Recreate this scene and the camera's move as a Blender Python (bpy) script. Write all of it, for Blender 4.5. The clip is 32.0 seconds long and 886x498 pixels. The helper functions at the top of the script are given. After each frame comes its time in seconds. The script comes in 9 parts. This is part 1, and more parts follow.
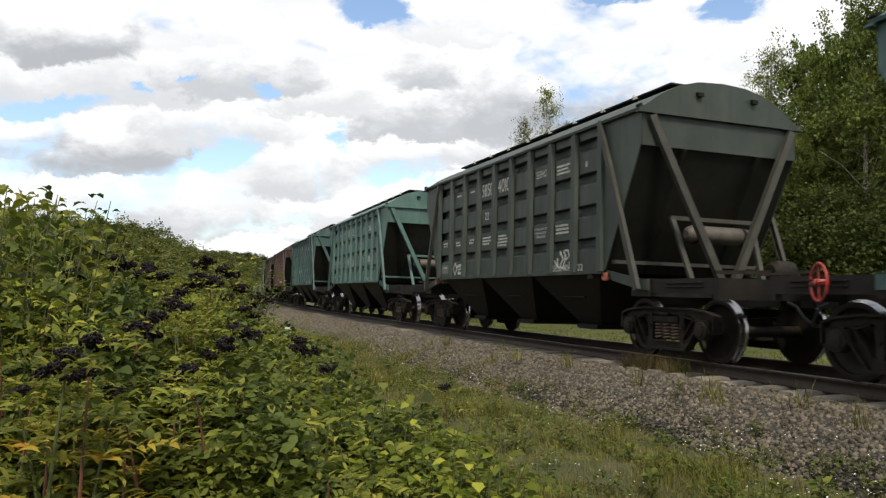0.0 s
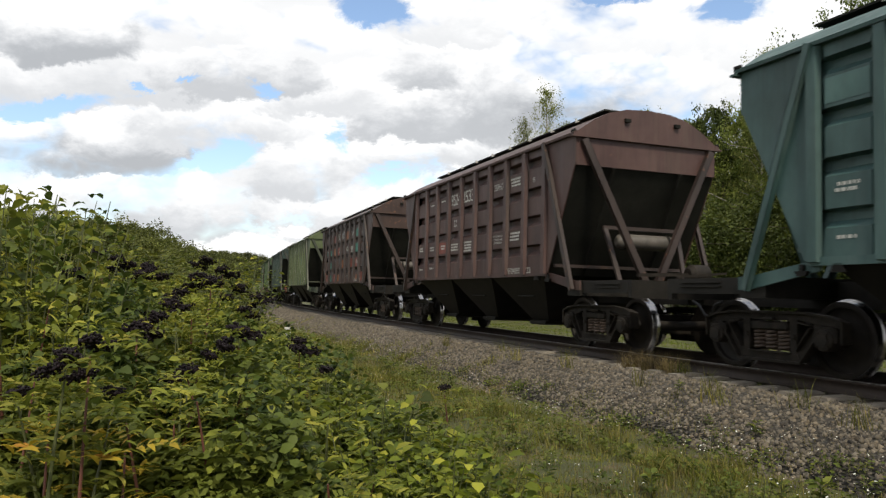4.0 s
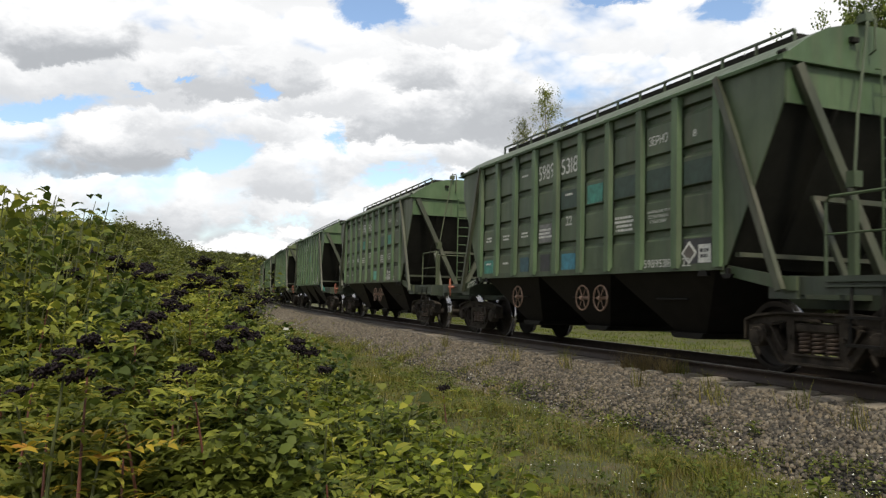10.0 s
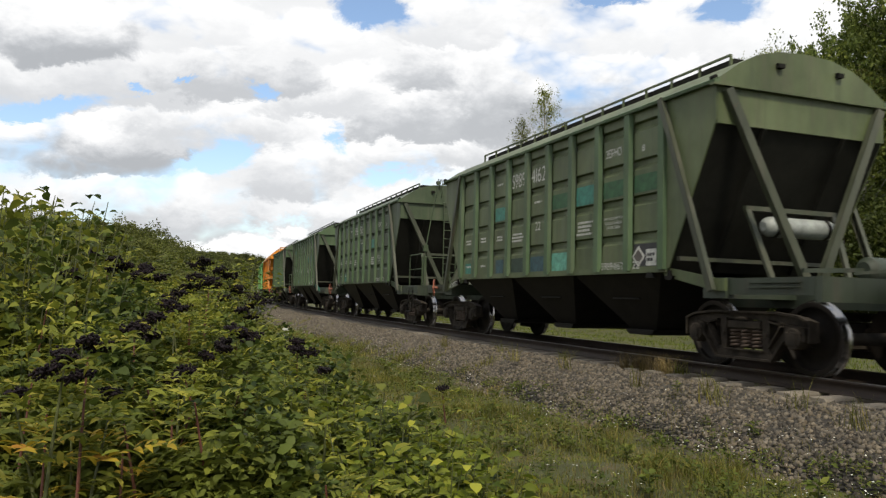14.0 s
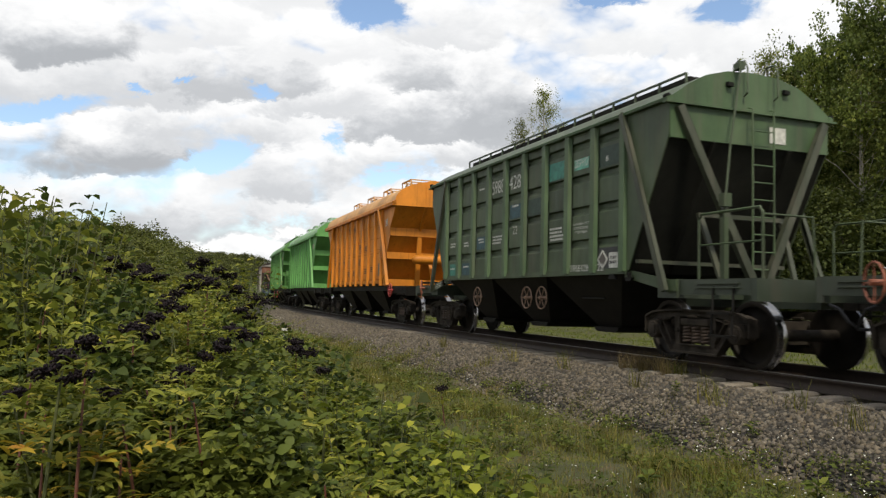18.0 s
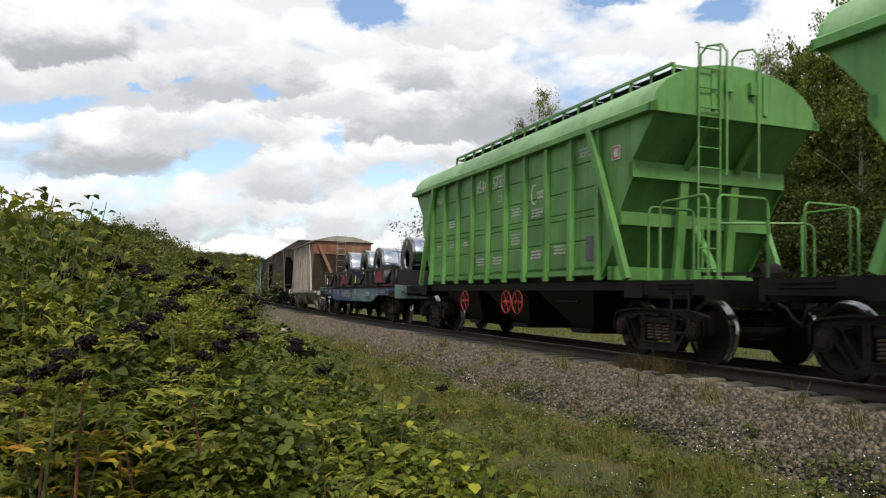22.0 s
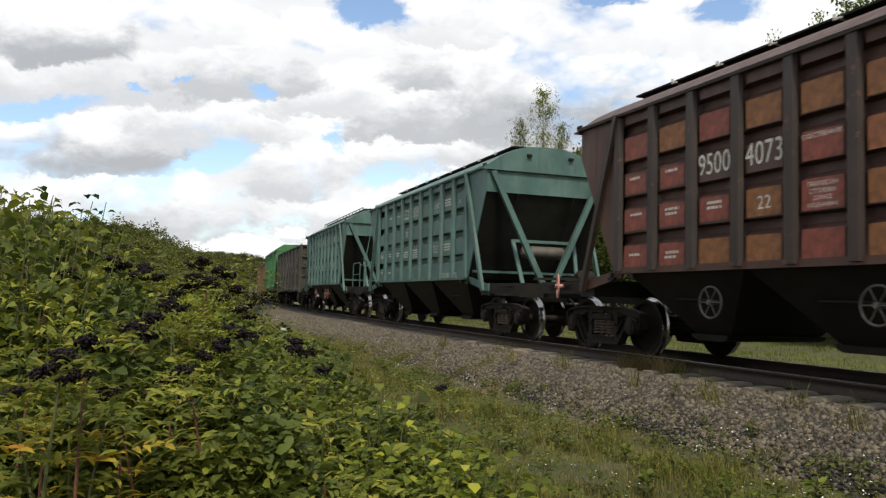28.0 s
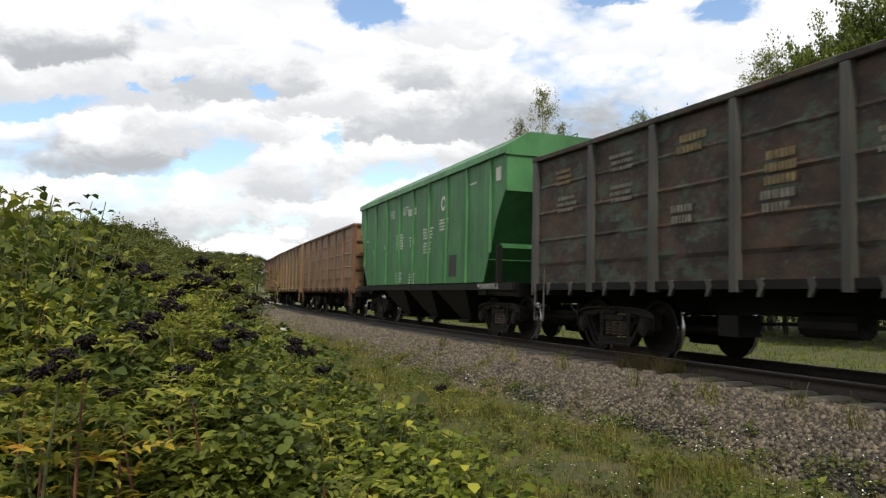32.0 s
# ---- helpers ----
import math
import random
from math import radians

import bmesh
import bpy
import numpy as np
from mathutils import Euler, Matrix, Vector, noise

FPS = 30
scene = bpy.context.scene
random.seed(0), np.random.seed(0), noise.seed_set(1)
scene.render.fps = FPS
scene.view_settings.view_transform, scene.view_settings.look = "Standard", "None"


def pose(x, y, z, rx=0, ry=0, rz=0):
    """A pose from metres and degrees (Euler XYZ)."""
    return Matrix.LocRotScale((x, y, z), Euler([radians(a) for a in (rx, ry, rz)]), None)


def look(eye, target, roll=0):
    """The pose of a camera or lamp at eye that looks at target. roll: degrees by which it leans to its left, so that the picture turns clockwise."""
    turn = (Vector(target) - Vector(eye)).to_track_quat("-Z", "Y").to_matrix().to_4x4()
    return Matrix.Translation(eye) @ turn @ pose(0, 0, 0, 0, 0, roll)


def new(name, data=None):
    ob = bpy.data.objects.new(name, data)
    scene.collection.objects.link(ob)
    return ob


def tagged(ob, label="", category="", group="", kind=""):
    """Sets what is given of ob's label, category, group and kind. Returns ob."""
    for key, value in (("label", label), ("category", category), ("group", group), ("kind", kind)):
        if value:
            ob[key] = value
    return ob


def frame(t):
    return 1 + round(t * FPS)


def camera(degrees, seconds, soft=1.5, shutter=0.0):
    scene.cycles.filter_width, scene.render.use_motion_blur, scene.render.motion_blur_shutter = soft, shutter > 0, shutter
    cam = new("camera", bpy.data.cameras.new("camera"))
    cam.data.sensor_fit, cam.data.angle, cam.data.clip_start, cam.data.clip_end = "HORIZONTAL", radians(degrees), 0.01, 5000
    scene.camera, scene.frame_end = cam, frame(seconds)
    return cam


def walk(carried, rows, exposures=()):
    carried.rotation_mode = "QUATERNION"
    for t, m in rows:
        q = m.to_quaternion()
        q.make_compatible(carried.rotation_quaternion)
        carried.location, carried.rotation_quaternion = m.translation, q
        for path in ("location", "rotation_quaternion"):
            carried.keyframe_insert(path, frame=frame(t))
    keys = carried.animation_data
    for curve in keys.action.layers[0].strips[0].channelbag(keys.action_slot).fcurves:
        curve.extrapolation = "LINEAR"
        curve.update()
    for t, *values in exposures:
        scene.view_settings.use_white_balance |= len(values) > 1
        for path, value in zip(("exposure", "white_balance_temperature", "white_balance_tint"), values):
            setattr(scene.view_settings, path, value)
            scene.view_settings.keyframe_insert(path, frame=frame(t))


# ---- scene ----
# ---------- camera: stands on a tripod beside the curve, creeping slightly to its right ----------
cam = camera(60.36, 32.0, soft=1.3, shutter=0.12)
EYE = (0.0, 0.0, 1.124)


def aim(yaw, tilt):
    return pose(*EYE, 90 + 3.12 + tilt, 0.05, -yaw)


walk(cam, [(0, aim(-0.085, -0.045)), (3, aim(-0.075, -0.04)), (6, aim(-0.045, -0.03)), (10, aim(0.02, 0.0)),
           (13, aim(0.06, 0.02)), (16.5, aim(0.13, 0.03)), (20, aim(0.17, 0.06)), (25, aim(0.19, 0.03)),
           (28, aim(0.2, 0.02)), (32, aim(0.23, 0.02))],
     exposures=[(0, 0.81), (3, 0.80), (6, 0.74), (12, 0.72), (18, 0.66), (22, 0.66), (24, 0.65), (25.5, 0.66), (28, 0.74), (32, 0.78)])

# ---------- sky and sun ----------
SUN_AZ, SUN_EL = radians(169), radians(53)      # azimuth from north (+y) towards east (+x)
world = bpy.data.worlds.new("sky_world")
scene.world = world
world.use_nodes = True


def sky_nodes():
    nt = world.node_tree
    nt.nodes.clear()
    N = nt.nodes.new
    L = nt.links.new

    def math_node(op, a, b=None, c=None, clamp=False):
        n = N("ShaderNodeMath")
        n.operation, n.use_clamp = op, clamp
        for k, v in enumerate((a, b, c)):
            if v is None:
                continue
            if isinstance(v, (int, float)):
                n.inputs[k].default_value = v
            else:
                L(v, n.inputs[k])
        return n.outputs[0]

    tc = N("ShaderNodeTexCoord")
    sep = N("ShaderNodeSeparateXYZ")
    L(tc.outputs["Generated"], sep.inputs[0])
    def noise_at(off, scale, detail, rough, dist=0.0):
        mp = N("ShaderNodeMapping")
        mp.inputs["Scale"].default_value, mp.inputs["Location"].default_value = (1.0, 1.0, 1.8), off
        L(tc.outputs["Generated"], mp.inputs["Vector"])
        n = N("ShaderNodeTexNoise")
        n.inputs["Scale"].default_value, n.inputs["Detail"].default_value = scale, detail
        n.inputs["Roughness"].default_value, n.inputs["Distortion"].default_value = rough, dist
        L(mp.outputs[0], n.inputs["Vector"])
        return n.outputs["Fac"]

    def billow(off):
        """Heaped cloud: broad masses with rounded knobs on them."""
        total = noise_at(off, 4.4, 2, 0.5, 0.1)
        for scale, gain in ((6.0, 0.46), (13.0, 0.25), (28.0, 0.13), (60.0, 0.06)):
            knob = noise_at((off[0] + scale, off[1], off[2]), scale, 1, 0.4, 0.15)
            knob = math_node("ABSOLUTE", math_node("SUBTRACT", math_node("MULTIPLY", knob, 2.0), 1.0))
            total = math_node("ADD", total, math_node("MULTIPLY", math_node("SUBTRACT", knob, 0.2), gain))
        return total

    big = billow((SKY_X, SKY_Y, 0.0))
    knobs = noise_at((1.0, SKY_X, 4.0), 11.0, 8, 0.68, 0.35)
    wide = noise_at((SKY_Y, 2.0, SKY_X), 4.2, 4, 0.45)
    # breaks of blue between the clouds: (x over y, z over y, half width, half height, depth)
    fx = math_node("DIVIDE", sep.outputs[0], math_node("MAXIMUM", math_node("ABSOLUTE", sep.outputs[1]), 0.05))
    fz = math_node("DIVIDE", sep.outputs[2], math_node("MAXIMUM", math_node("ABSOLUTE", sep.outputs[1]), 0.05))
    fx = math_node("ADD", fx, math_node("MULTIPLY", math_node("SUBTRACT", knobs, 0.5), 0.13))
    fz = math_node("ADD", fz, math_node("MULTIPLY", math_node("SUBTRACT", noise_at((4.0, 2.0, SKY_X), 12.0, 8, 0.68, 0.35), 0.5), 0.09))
    dens = math_node("ADD", math_node("MULTIPLY", big, 0.75), math_node("ADD", math_node("MULTIPLY", knobs, 0.10), 0.06))
    # the cover thins out towards the zenith
    high = N("ShaderNodeMapRange")
    high.inputs[1].default_value, high.inputs[2].default_value, high.inputs[4].default_value = 0.40, 0.75, 0.11
    L(sep.outputs[2], high.inputs[0])
    dens = math_node("SUBTRACT", dens, high.outputs[0])
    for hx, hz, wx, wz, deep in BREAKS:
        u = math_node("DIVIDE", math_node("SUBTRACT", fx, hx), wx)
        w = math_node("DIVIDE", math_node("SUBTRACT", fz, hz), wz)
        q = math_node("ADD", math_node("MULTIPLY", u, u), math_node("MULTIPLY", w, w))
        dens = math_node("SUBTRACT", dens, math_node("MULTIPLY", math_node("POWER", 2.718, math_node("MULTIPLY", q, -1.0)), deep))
    cover = N("ShaderNodeMapRange")
    cover.interpolation_type = "SMOOTHSTEP"
    cover.inputs[1].default_value, cover.inputs[2].default_value = 0.21, 0.42
    L(dens, cover.inputs[0])
    # bright crowns over grey bases, heap before heap
    puff = math_node("SUBTRACT", noise_at((2.0, SKY_Y, 1.0), 9.0, 7, 0.62, 0.25), 0.5)
    curl = math_node("SUBTRACT", noise_at((SKY_Y, 5.0, 3.0), 17.0, 5, 0.6, 0.2), 0.5)
    tone = math_node("ADD", math_node("MULTIPLY", wide, -0.9), 1.3, None, True)
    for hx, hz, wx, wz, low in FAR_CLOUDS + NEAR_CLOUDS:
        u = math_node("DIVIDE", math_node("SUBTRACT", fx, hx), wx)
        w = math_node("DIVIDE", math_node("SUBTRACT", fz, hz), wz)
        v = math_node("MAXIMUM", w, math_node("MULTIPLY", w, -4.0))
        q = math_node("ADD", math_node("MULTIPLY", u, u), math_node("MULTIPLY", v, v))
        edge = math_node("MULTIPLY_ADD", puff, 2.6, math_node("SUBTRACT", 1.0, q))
        veil = N("ShaderNodeMapRange")
        veil.interpolation_type = "SMOOTHSTEP"
        veil.inputs[1].default_value, veil.inputs[2].default_value = -0.1, 0.6
        L(edge, veil.inputs[0])
        lit = N("ShaderNodeMapRange")
        lit.interpolation_type = "SMOOTHSTEP"
        lit.inputs[1].default_value, lit.inputs[2].default_value, lit.inputs[3].default_value = -0.1, 0.72, low
        L(math_node("MULTIPLY_ADD", curl, 0.8, w), lit.inputs[0])
        # tone + veil * (lit - tone)
        tone = math_node("MULTIPLY_ADD", veil.outputs[0], math_node("SUBTRACT", lit.outputs[0], tone), tone)
    tone = math_node("MULTIPLY_ADD", tone, 0.46, 0.20)
    cl = N("ShaderNodeMix")
    cl.data_type = "RGBA"
    L(math_node("SUBTRACT", math_node("MULTIPLY", tone, 2.5), 0.6, None, True), cl.inputs[0])
    cl.inputs[6].default_value = (0.93, 0.975, 1.04, 1)
    cl.inputs[7].default_value = (1.0, 1.0, 1.0, 1)
    cloud = N("ShaderNodeVectorMath")
    cloud.operation = "SCALE"
    L(cl.outputs[2], cloud.inputs[0])
    L(tone, cloud.inputs[3])

    sky = N("ShaderNodeTexSky")
    sky.sky_type, sky.sun_disc = "NISHITA", False
    sky.sun_elevation, sky.sun_rotation = SUN_EL, SUN_AZ
    b1 = N("ShaderNodeBackground")
    b1.inputs[1].default_value = 0.115
    L(sky.outputs[0], b1.inputs[0])
    b2 = N("ShaderNodeBackground")
    b2.inputs[1].default_value = 1.0
    L(cloud.outputs[0], b2.inputs[0])
    mix = N("ShaderNodeMixShader")
    L(cover.outputs[0], mix.inputs[0])
    L(b1.outputs[0], mix.inputs[1])
    L(b2.outputs[0], mix.inputs[2])
    out = N("ShaderNodeOutputWorld")
    L(mix.outputs[0], out.inputs[0])


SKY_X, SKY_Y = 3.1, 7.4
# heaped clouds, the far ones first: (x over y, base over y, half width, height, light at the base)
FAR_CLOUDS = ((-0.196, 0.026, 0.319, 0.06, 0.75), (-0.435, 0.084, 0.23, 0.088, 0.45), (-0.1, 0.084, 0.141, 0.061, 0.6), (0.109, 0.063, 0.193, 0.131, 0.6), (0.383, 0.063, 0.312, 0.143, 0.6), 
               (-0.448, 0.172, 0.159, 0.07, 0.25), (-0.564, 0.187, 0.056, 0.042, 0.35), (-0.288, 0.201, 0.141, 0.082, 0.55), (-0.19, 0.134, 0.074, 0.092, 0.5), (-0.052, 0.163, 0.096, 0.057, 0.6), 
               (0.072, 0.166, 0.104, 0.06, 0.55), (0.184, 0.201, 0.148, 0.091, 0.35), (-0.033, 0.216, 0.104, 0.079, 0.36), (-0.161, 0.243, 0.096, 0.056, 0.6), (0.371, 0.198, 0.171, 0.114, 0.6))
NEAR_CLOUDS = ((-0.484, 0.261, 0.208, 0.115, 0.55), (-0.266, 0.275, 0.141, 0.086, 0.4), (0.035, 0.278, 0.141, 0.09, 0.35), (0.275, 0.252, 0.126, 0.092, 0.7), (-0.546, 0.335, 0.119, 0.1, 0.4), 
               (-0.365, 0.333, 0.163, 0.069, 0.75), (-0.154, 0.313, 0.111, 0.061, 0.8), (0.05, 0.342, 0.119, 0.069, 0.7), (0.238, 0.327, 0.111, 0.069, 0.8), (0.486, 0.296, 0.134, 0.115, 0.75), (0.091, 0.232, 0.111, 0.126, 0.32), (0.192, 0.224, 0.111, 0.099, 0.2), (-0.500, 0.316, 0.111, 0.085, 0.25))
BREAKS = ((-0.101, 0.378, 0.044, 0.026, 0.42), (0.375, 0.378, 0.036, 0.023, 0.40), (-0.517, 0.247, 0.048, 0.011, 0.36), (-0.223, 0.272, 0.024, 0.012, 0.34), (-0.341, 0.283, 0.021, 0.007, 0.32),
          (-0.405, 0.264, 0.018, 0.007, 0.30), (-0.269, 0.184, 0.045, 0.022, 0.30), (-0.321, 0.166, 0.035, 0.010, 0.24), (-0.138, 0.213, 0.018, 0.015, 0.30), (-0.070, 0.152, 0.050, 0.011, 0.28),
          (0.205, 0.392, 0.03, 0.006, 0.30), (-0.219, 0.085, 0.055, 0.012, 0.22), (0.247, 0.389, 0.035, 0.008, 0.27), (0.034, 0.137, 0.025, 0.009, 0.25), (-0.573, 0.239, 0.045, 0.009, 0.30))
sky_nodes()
sun = new("sun", bpy.data.lights.new("sun", "SUN"))
sun.data.energy, sun.data.angle, sun.data.color = 2.25, radians(8), (1.0, 0.91, 0.74)
sun.matrix_world = look((0, 0, 50), (-math.sin(SUN_AZ) * 50, -math.cos(SUN_AZ) * 50, 50 - math.tan(SUN_EL) * 50))
# ---------- the line of the track ----------
# s runs along the track away from the camera; the train comes down it towards smaller s
LINE_X, LINE_Y, LINE_TURN, LINE_BEND, LINE_EASE = 4.923, 11.6, 1.93583, -0.0015002, 3.219e-06
CANT = -1.587            # degrees, the outer (near) rail is the higher one
S_STEP = 0.5
S_ALL = np.arange(-420, 460, S_STEP)
_th = LINE_TURN + LINE_BEND * S_ALL + LINE_EASE * np.clip(S_ALL, -60, 160) ** 2 / 2
_i0 = int(np.argmin(abs(S_ALL)))
_px = np.concatenate(([0], np.cumsum(np.cos((_th[1:] + _th[:-1]) / 2) * S_STEP)))
_py = np.concatenate(([0], np.cumsum(np.sin((_th[1:] + _th[:-1]) / 2) * S_STEP)))
_px, _py = _px - _px[_i0] + LINE_X, _py - _py[_i0] + LINE_Y


def line(s):
    """Place and heading (radians) of the track's middle at s."""
    return np.interp(s, S_ALL, _px), np.interp(s, S_ALL, _py), np.interp(s, S_ALL, _th)


def beside(s, off):
    """A point off metres from the middle of the track, positive towards the camera's side."""
    x, y, t = line(s)
    return x - np.sin(t) * off, y + np.cos(t) * off


def offset_of(x, y):
    """How far points lie from the track's middle, positive on the camera's side, and their s."""
    keep = slice(_i0 - 240, None)
    lx, ly, lt, ls = _px[keep][::4], _py[keep][::4], _th[keep][::4], S_ALL[keep][::4]
    x, y = np.asarray(x, float).ravel(), np.asarray(y, float).ravel()
    off, at = np.empty(len(x)), np.empty(len(x))
    for a in range(0, len(x), 20000):
        b = slice(a, a + 20000)
        i = np.argmin((x[b, None] - lx) ** 2 + (y[b, None] - ly) ** 2, axis=1)
        off[b] = -(x[b] - lx[i]) * np.sin(lt[i]) + (y[b] - ly[i]) * np.cos(lt[i])
        at[b] = ls[i] + (x[b] - lx[i]) * np.cos(lt[i]) + (y[b] - ly[i]) * np.sin(lt[i])
    return off, at


def travelled(t):
    """Metres that the train has run since the clip's start."""
    return ((-0.000205124 * t + 0.014814278) * t + 10.47394744) * t + 0.01382


# ---------- mesh tools ----------
class Shape:
    """Gathers vertices and faces of one part."""

    def __init__(self):
        self.v, self.f = [], []

    def add(self, verts, faces):
        n = len(self.v)
        self.v += [tuple(p) for p in verts]
        self.f += [tuple(i + n for i in f) for f in faces]
        return self

    def box(self, x0, x1, y0, y1, z0, z1):
        return self.add([(x, y, z) for x in (x0, x1) for y in (y0, y1) for z in (z0, z1)],
                        [(0, 1, 3, 2), (4, 6, 7, 5), (0, 4, 5, 1), (2, 3, 7, 6), (0, 2, 6, 4), (1, 5, 7, 3)])

    def soft_box(self, x0, x1, y0, y1, z0, z1, r=0.01):
        """A box with chamfered edges."""
        c = ((x0 + x1) / 2, (y0 + y1) / 2, (z0 + z1) / 2)
        h = ((x1 - x0) / 2, (y1 - y0) / 2, (z1 - z0) / 2)
        bm = bmesh.new()
        bmesh.ops.create_cube(bm, size=2.0)
        for w in bm.verts:
            w.co = Vector([c[k] + w.co[k] * h[k] for k in range(3)])
        bmesh.ops.bevel(bm, geom=bm.edges[:], offset=r, segments=1, affect="EDGES")
        bm.verts.index_update()
        self.add([w.co[:] for w in bm.verts], [[w.index for w in f.verts] for f in bm.faces])
        bm.free()
        return self

    def prism(self, outline, a, b, axis="x"):
        """An outline of 2D points swept from a to b along an axis: x takes (y, z), y takes (x, z), z takes (x, y)."""
        put = {"x": lambda p, w: (w, p[0], p[1]), "y": lambda p, w: (p[0], w, p[1]), "z": lambda p, w: (p[0], p[1], w)}[axis]
        n = len(outline)
        return self.add([put(p, a) for p in outline] + [put(p, b) for p in outline],
                        [tuple(range(n)), tuple(range(2 * n - 1, n - 1, -1))]
                        + [(i, i + n, (i + 1) % n + n, (i + 1) % n) for i in range(n)])

    def sheet(self, outline, a, b, axis="x"):
        """The same for an open outline: a bent plate with no thickness of its own, closed by its twin."""
        put = {"x": lambda p, w: (w, p[0], p[1]), "y": lambda p, w: (p[0], w, p[1])}[axis]
        n = len(outline)
        return self.add([put(p, a) for p in outline] + [put(p, b) for p in outline],
                        [(i, i + 1, i + 1 + n, i + n) for i in range(n - 1)])

    def beam(self, p, q, w, h, up=(0, 0, 1)):
        """A straight bar from p to q, w wide and h high."""
        p, q, up = Vector(p), Vector(q), Vector(up)
        d = (q - p).normalized()
        s = d.cross(up)
        s = s.normalized() if s.length > 1e-4 else Vector((0, 1, 0))
        u = s.cross(d)
        return self.add([o + s * a * w / 2 + u * b * h / 2 for o in (p, q) for a, b in ((-1, -1), (1, -1), (1, 1), (-1, 1))],
                        [(3, 2, 1, 0), (4, 5, 6, 7), (0, 1, 5, 4), (1, 2, 6, 5), (2, 3, 7, 6), (3, 0, 4, 7)])

    def channel(self, p, q, w, h, up=(0, 0, 1), t=0.012):
        """A bar of U section that opens away from up."""
        p, q, up = Vector(p), Vector(q), Vector(up)
        d = (q - p).normalized()
        s = d.cross(up).normalized()
        u = s.cross(d)
        for a in (-1, 1):
            self.beam(p + s * a * (w / 2 - t / 2), q + s * a * (w / 2 - t / 2), t, h, u)
        return self.beam(p + u * (h / 2 - t / 2), q + u * (h / 2 - t / 2), w, t, u)

    def tube(self, points, r, n=8, caps=True):
        """A round bar along points."""
        pts = [Vector(p) for p in points]
        side = None
        rings = []
        for i, p in enumerate(pts):
            d = (pts[min(i + 1, len(pts) - 1)] - pts[max(i - 1, 0)]).normalized()
            if side is None:
                side = d.orthogonal().normalized()
            side = (side - d * side.dot(d)).normalized()
            u = d.cross(side)
            rad = r[i] if isinstance(r, (list, tuple)) else r
            rings.append([p + (side * math.cos(2 * math.pi * k / n) + u * math.sin(2 * math.pi * k / n)) * rad for k in range(n)])
        faces = []
        for i in range(len(pts) - 1):
            faces += [(i * n + k, i * n + (k + 1) % n, (i + 1) * n + (k + 1) % n, (i + 1) * n + k) for k in range(n)]
        if caps:
            faces += [tuple(range(n - 1, -1, -1)), tuple(range((len(pts) - 1) * n, len(pts) * n))]
        return self.add([v for ring in rings for v in ring], faces)

    def lathe(self, profile, c=(0, 0, 0), axis="y", n=32):
        """(radius, along) pairs turned about an axis through c."""
        pts = []
        for r, w in profile:
            for k in range(n):
                a, b = r * math.cos(2 * math.pi * k / n), r * math.sin(2 * math.pi * k / n)
                p = {"y": (a, w, b), "z": (a, b, w), "x": (w, a, b)}[axis]
                pts.append((p[0] + c[0], p[1] + c[1], p[2] + c[2]))
        m = len(profile)
        faces = [(i * n + k, i * n + (k + 1) % n, (i + 1) * n + (k + 1) % n, (i + 1) * n + k) for i in range(m - 1) for k in range(n)]
        return self.add(pts, faces)

    def ring(self, c, axis, R, r, n=16, m=6):
        """A torus about an axis ('x', 'y' or 'z')."""
        prof = [(R + r * math.cos(2 * math.pi * k / m), r * math.sin(2 * math.pi * k / m)) for k in range(m + 1)]
        return self.lathe(prof, c, axis, n)

    def mesh(self, name, smooth=False):
        me = bpy.data.meshes.new(name)
        me.from_pydata(self.v, [], self.f)
        bm = bmesh.new()
        bm.from_mesh(me)
        bmesh.ops.recalc_face_normals(bm, faces=bm.faces)
        bm.to_mesh(me)
        bm.free()
        if smooth:
            me.polygons.foreach_set("use_smooth", [True] * len(me.polygons))
            me.set_sharp_from_angle(angle=radians(40))
        return me


MESHES = {}


def part(name, shape, material, parent, label="", key=None, smooth=False, at=None):
    """One mesh object under a thing or a part. shape: a Shape, or a function that makes it, called once for each key."""
    if key is not None and (name, key) in MESHES:
        me = MESHES[name, key]
    else:
        me = (shape() if callable(shape) else shape).mesh(name, smooth)
        me.materials.append(None)
        if key is not None:
            MESHES[name, key] = me
    ob = new(name, me)
    ob.material_slots[0].link = "OBJECT"
    ob.material_slots[0].material = material
    if parent is not None:
        ob.parent = parent
    if at is not None:
        ob.matrix_basis = at
    if label:
        ob["label"] = label
    return ob


def raw_mesh(name, verts, faces, material, smooth=False):
    """A large mesh from arrays: verts (n, 3), faces (m, 3 or 4)."""
    verts, faces = np.asarray(verts, np.float32), np.asarray(faces, np.int32)
    me = bpy.data.meshes.new(name)
    me.vertices.add(len(verts))
    me.vertices.foreach_set("co", verts.ravel())
    k = faces.shape[1]
    me.loops.add(faces.size)
    me.loops.foreach_set("vertex_index", faces.ravel())
    me.polygons.add(len(faces))
    me.polygons.foreach_set("loop_start", np.arange(0, faces.size, k, dtype=np.int32))
    me.polygons.foreach_set("loop_total", np.full(len(faces), k, np.int32))
    if smooth:
        me.polygons.foreach_set("use_smooth", np.ones(len(faces), bool))
    me.materials.append(material)
    me.update(calc_edges=True)
    return me
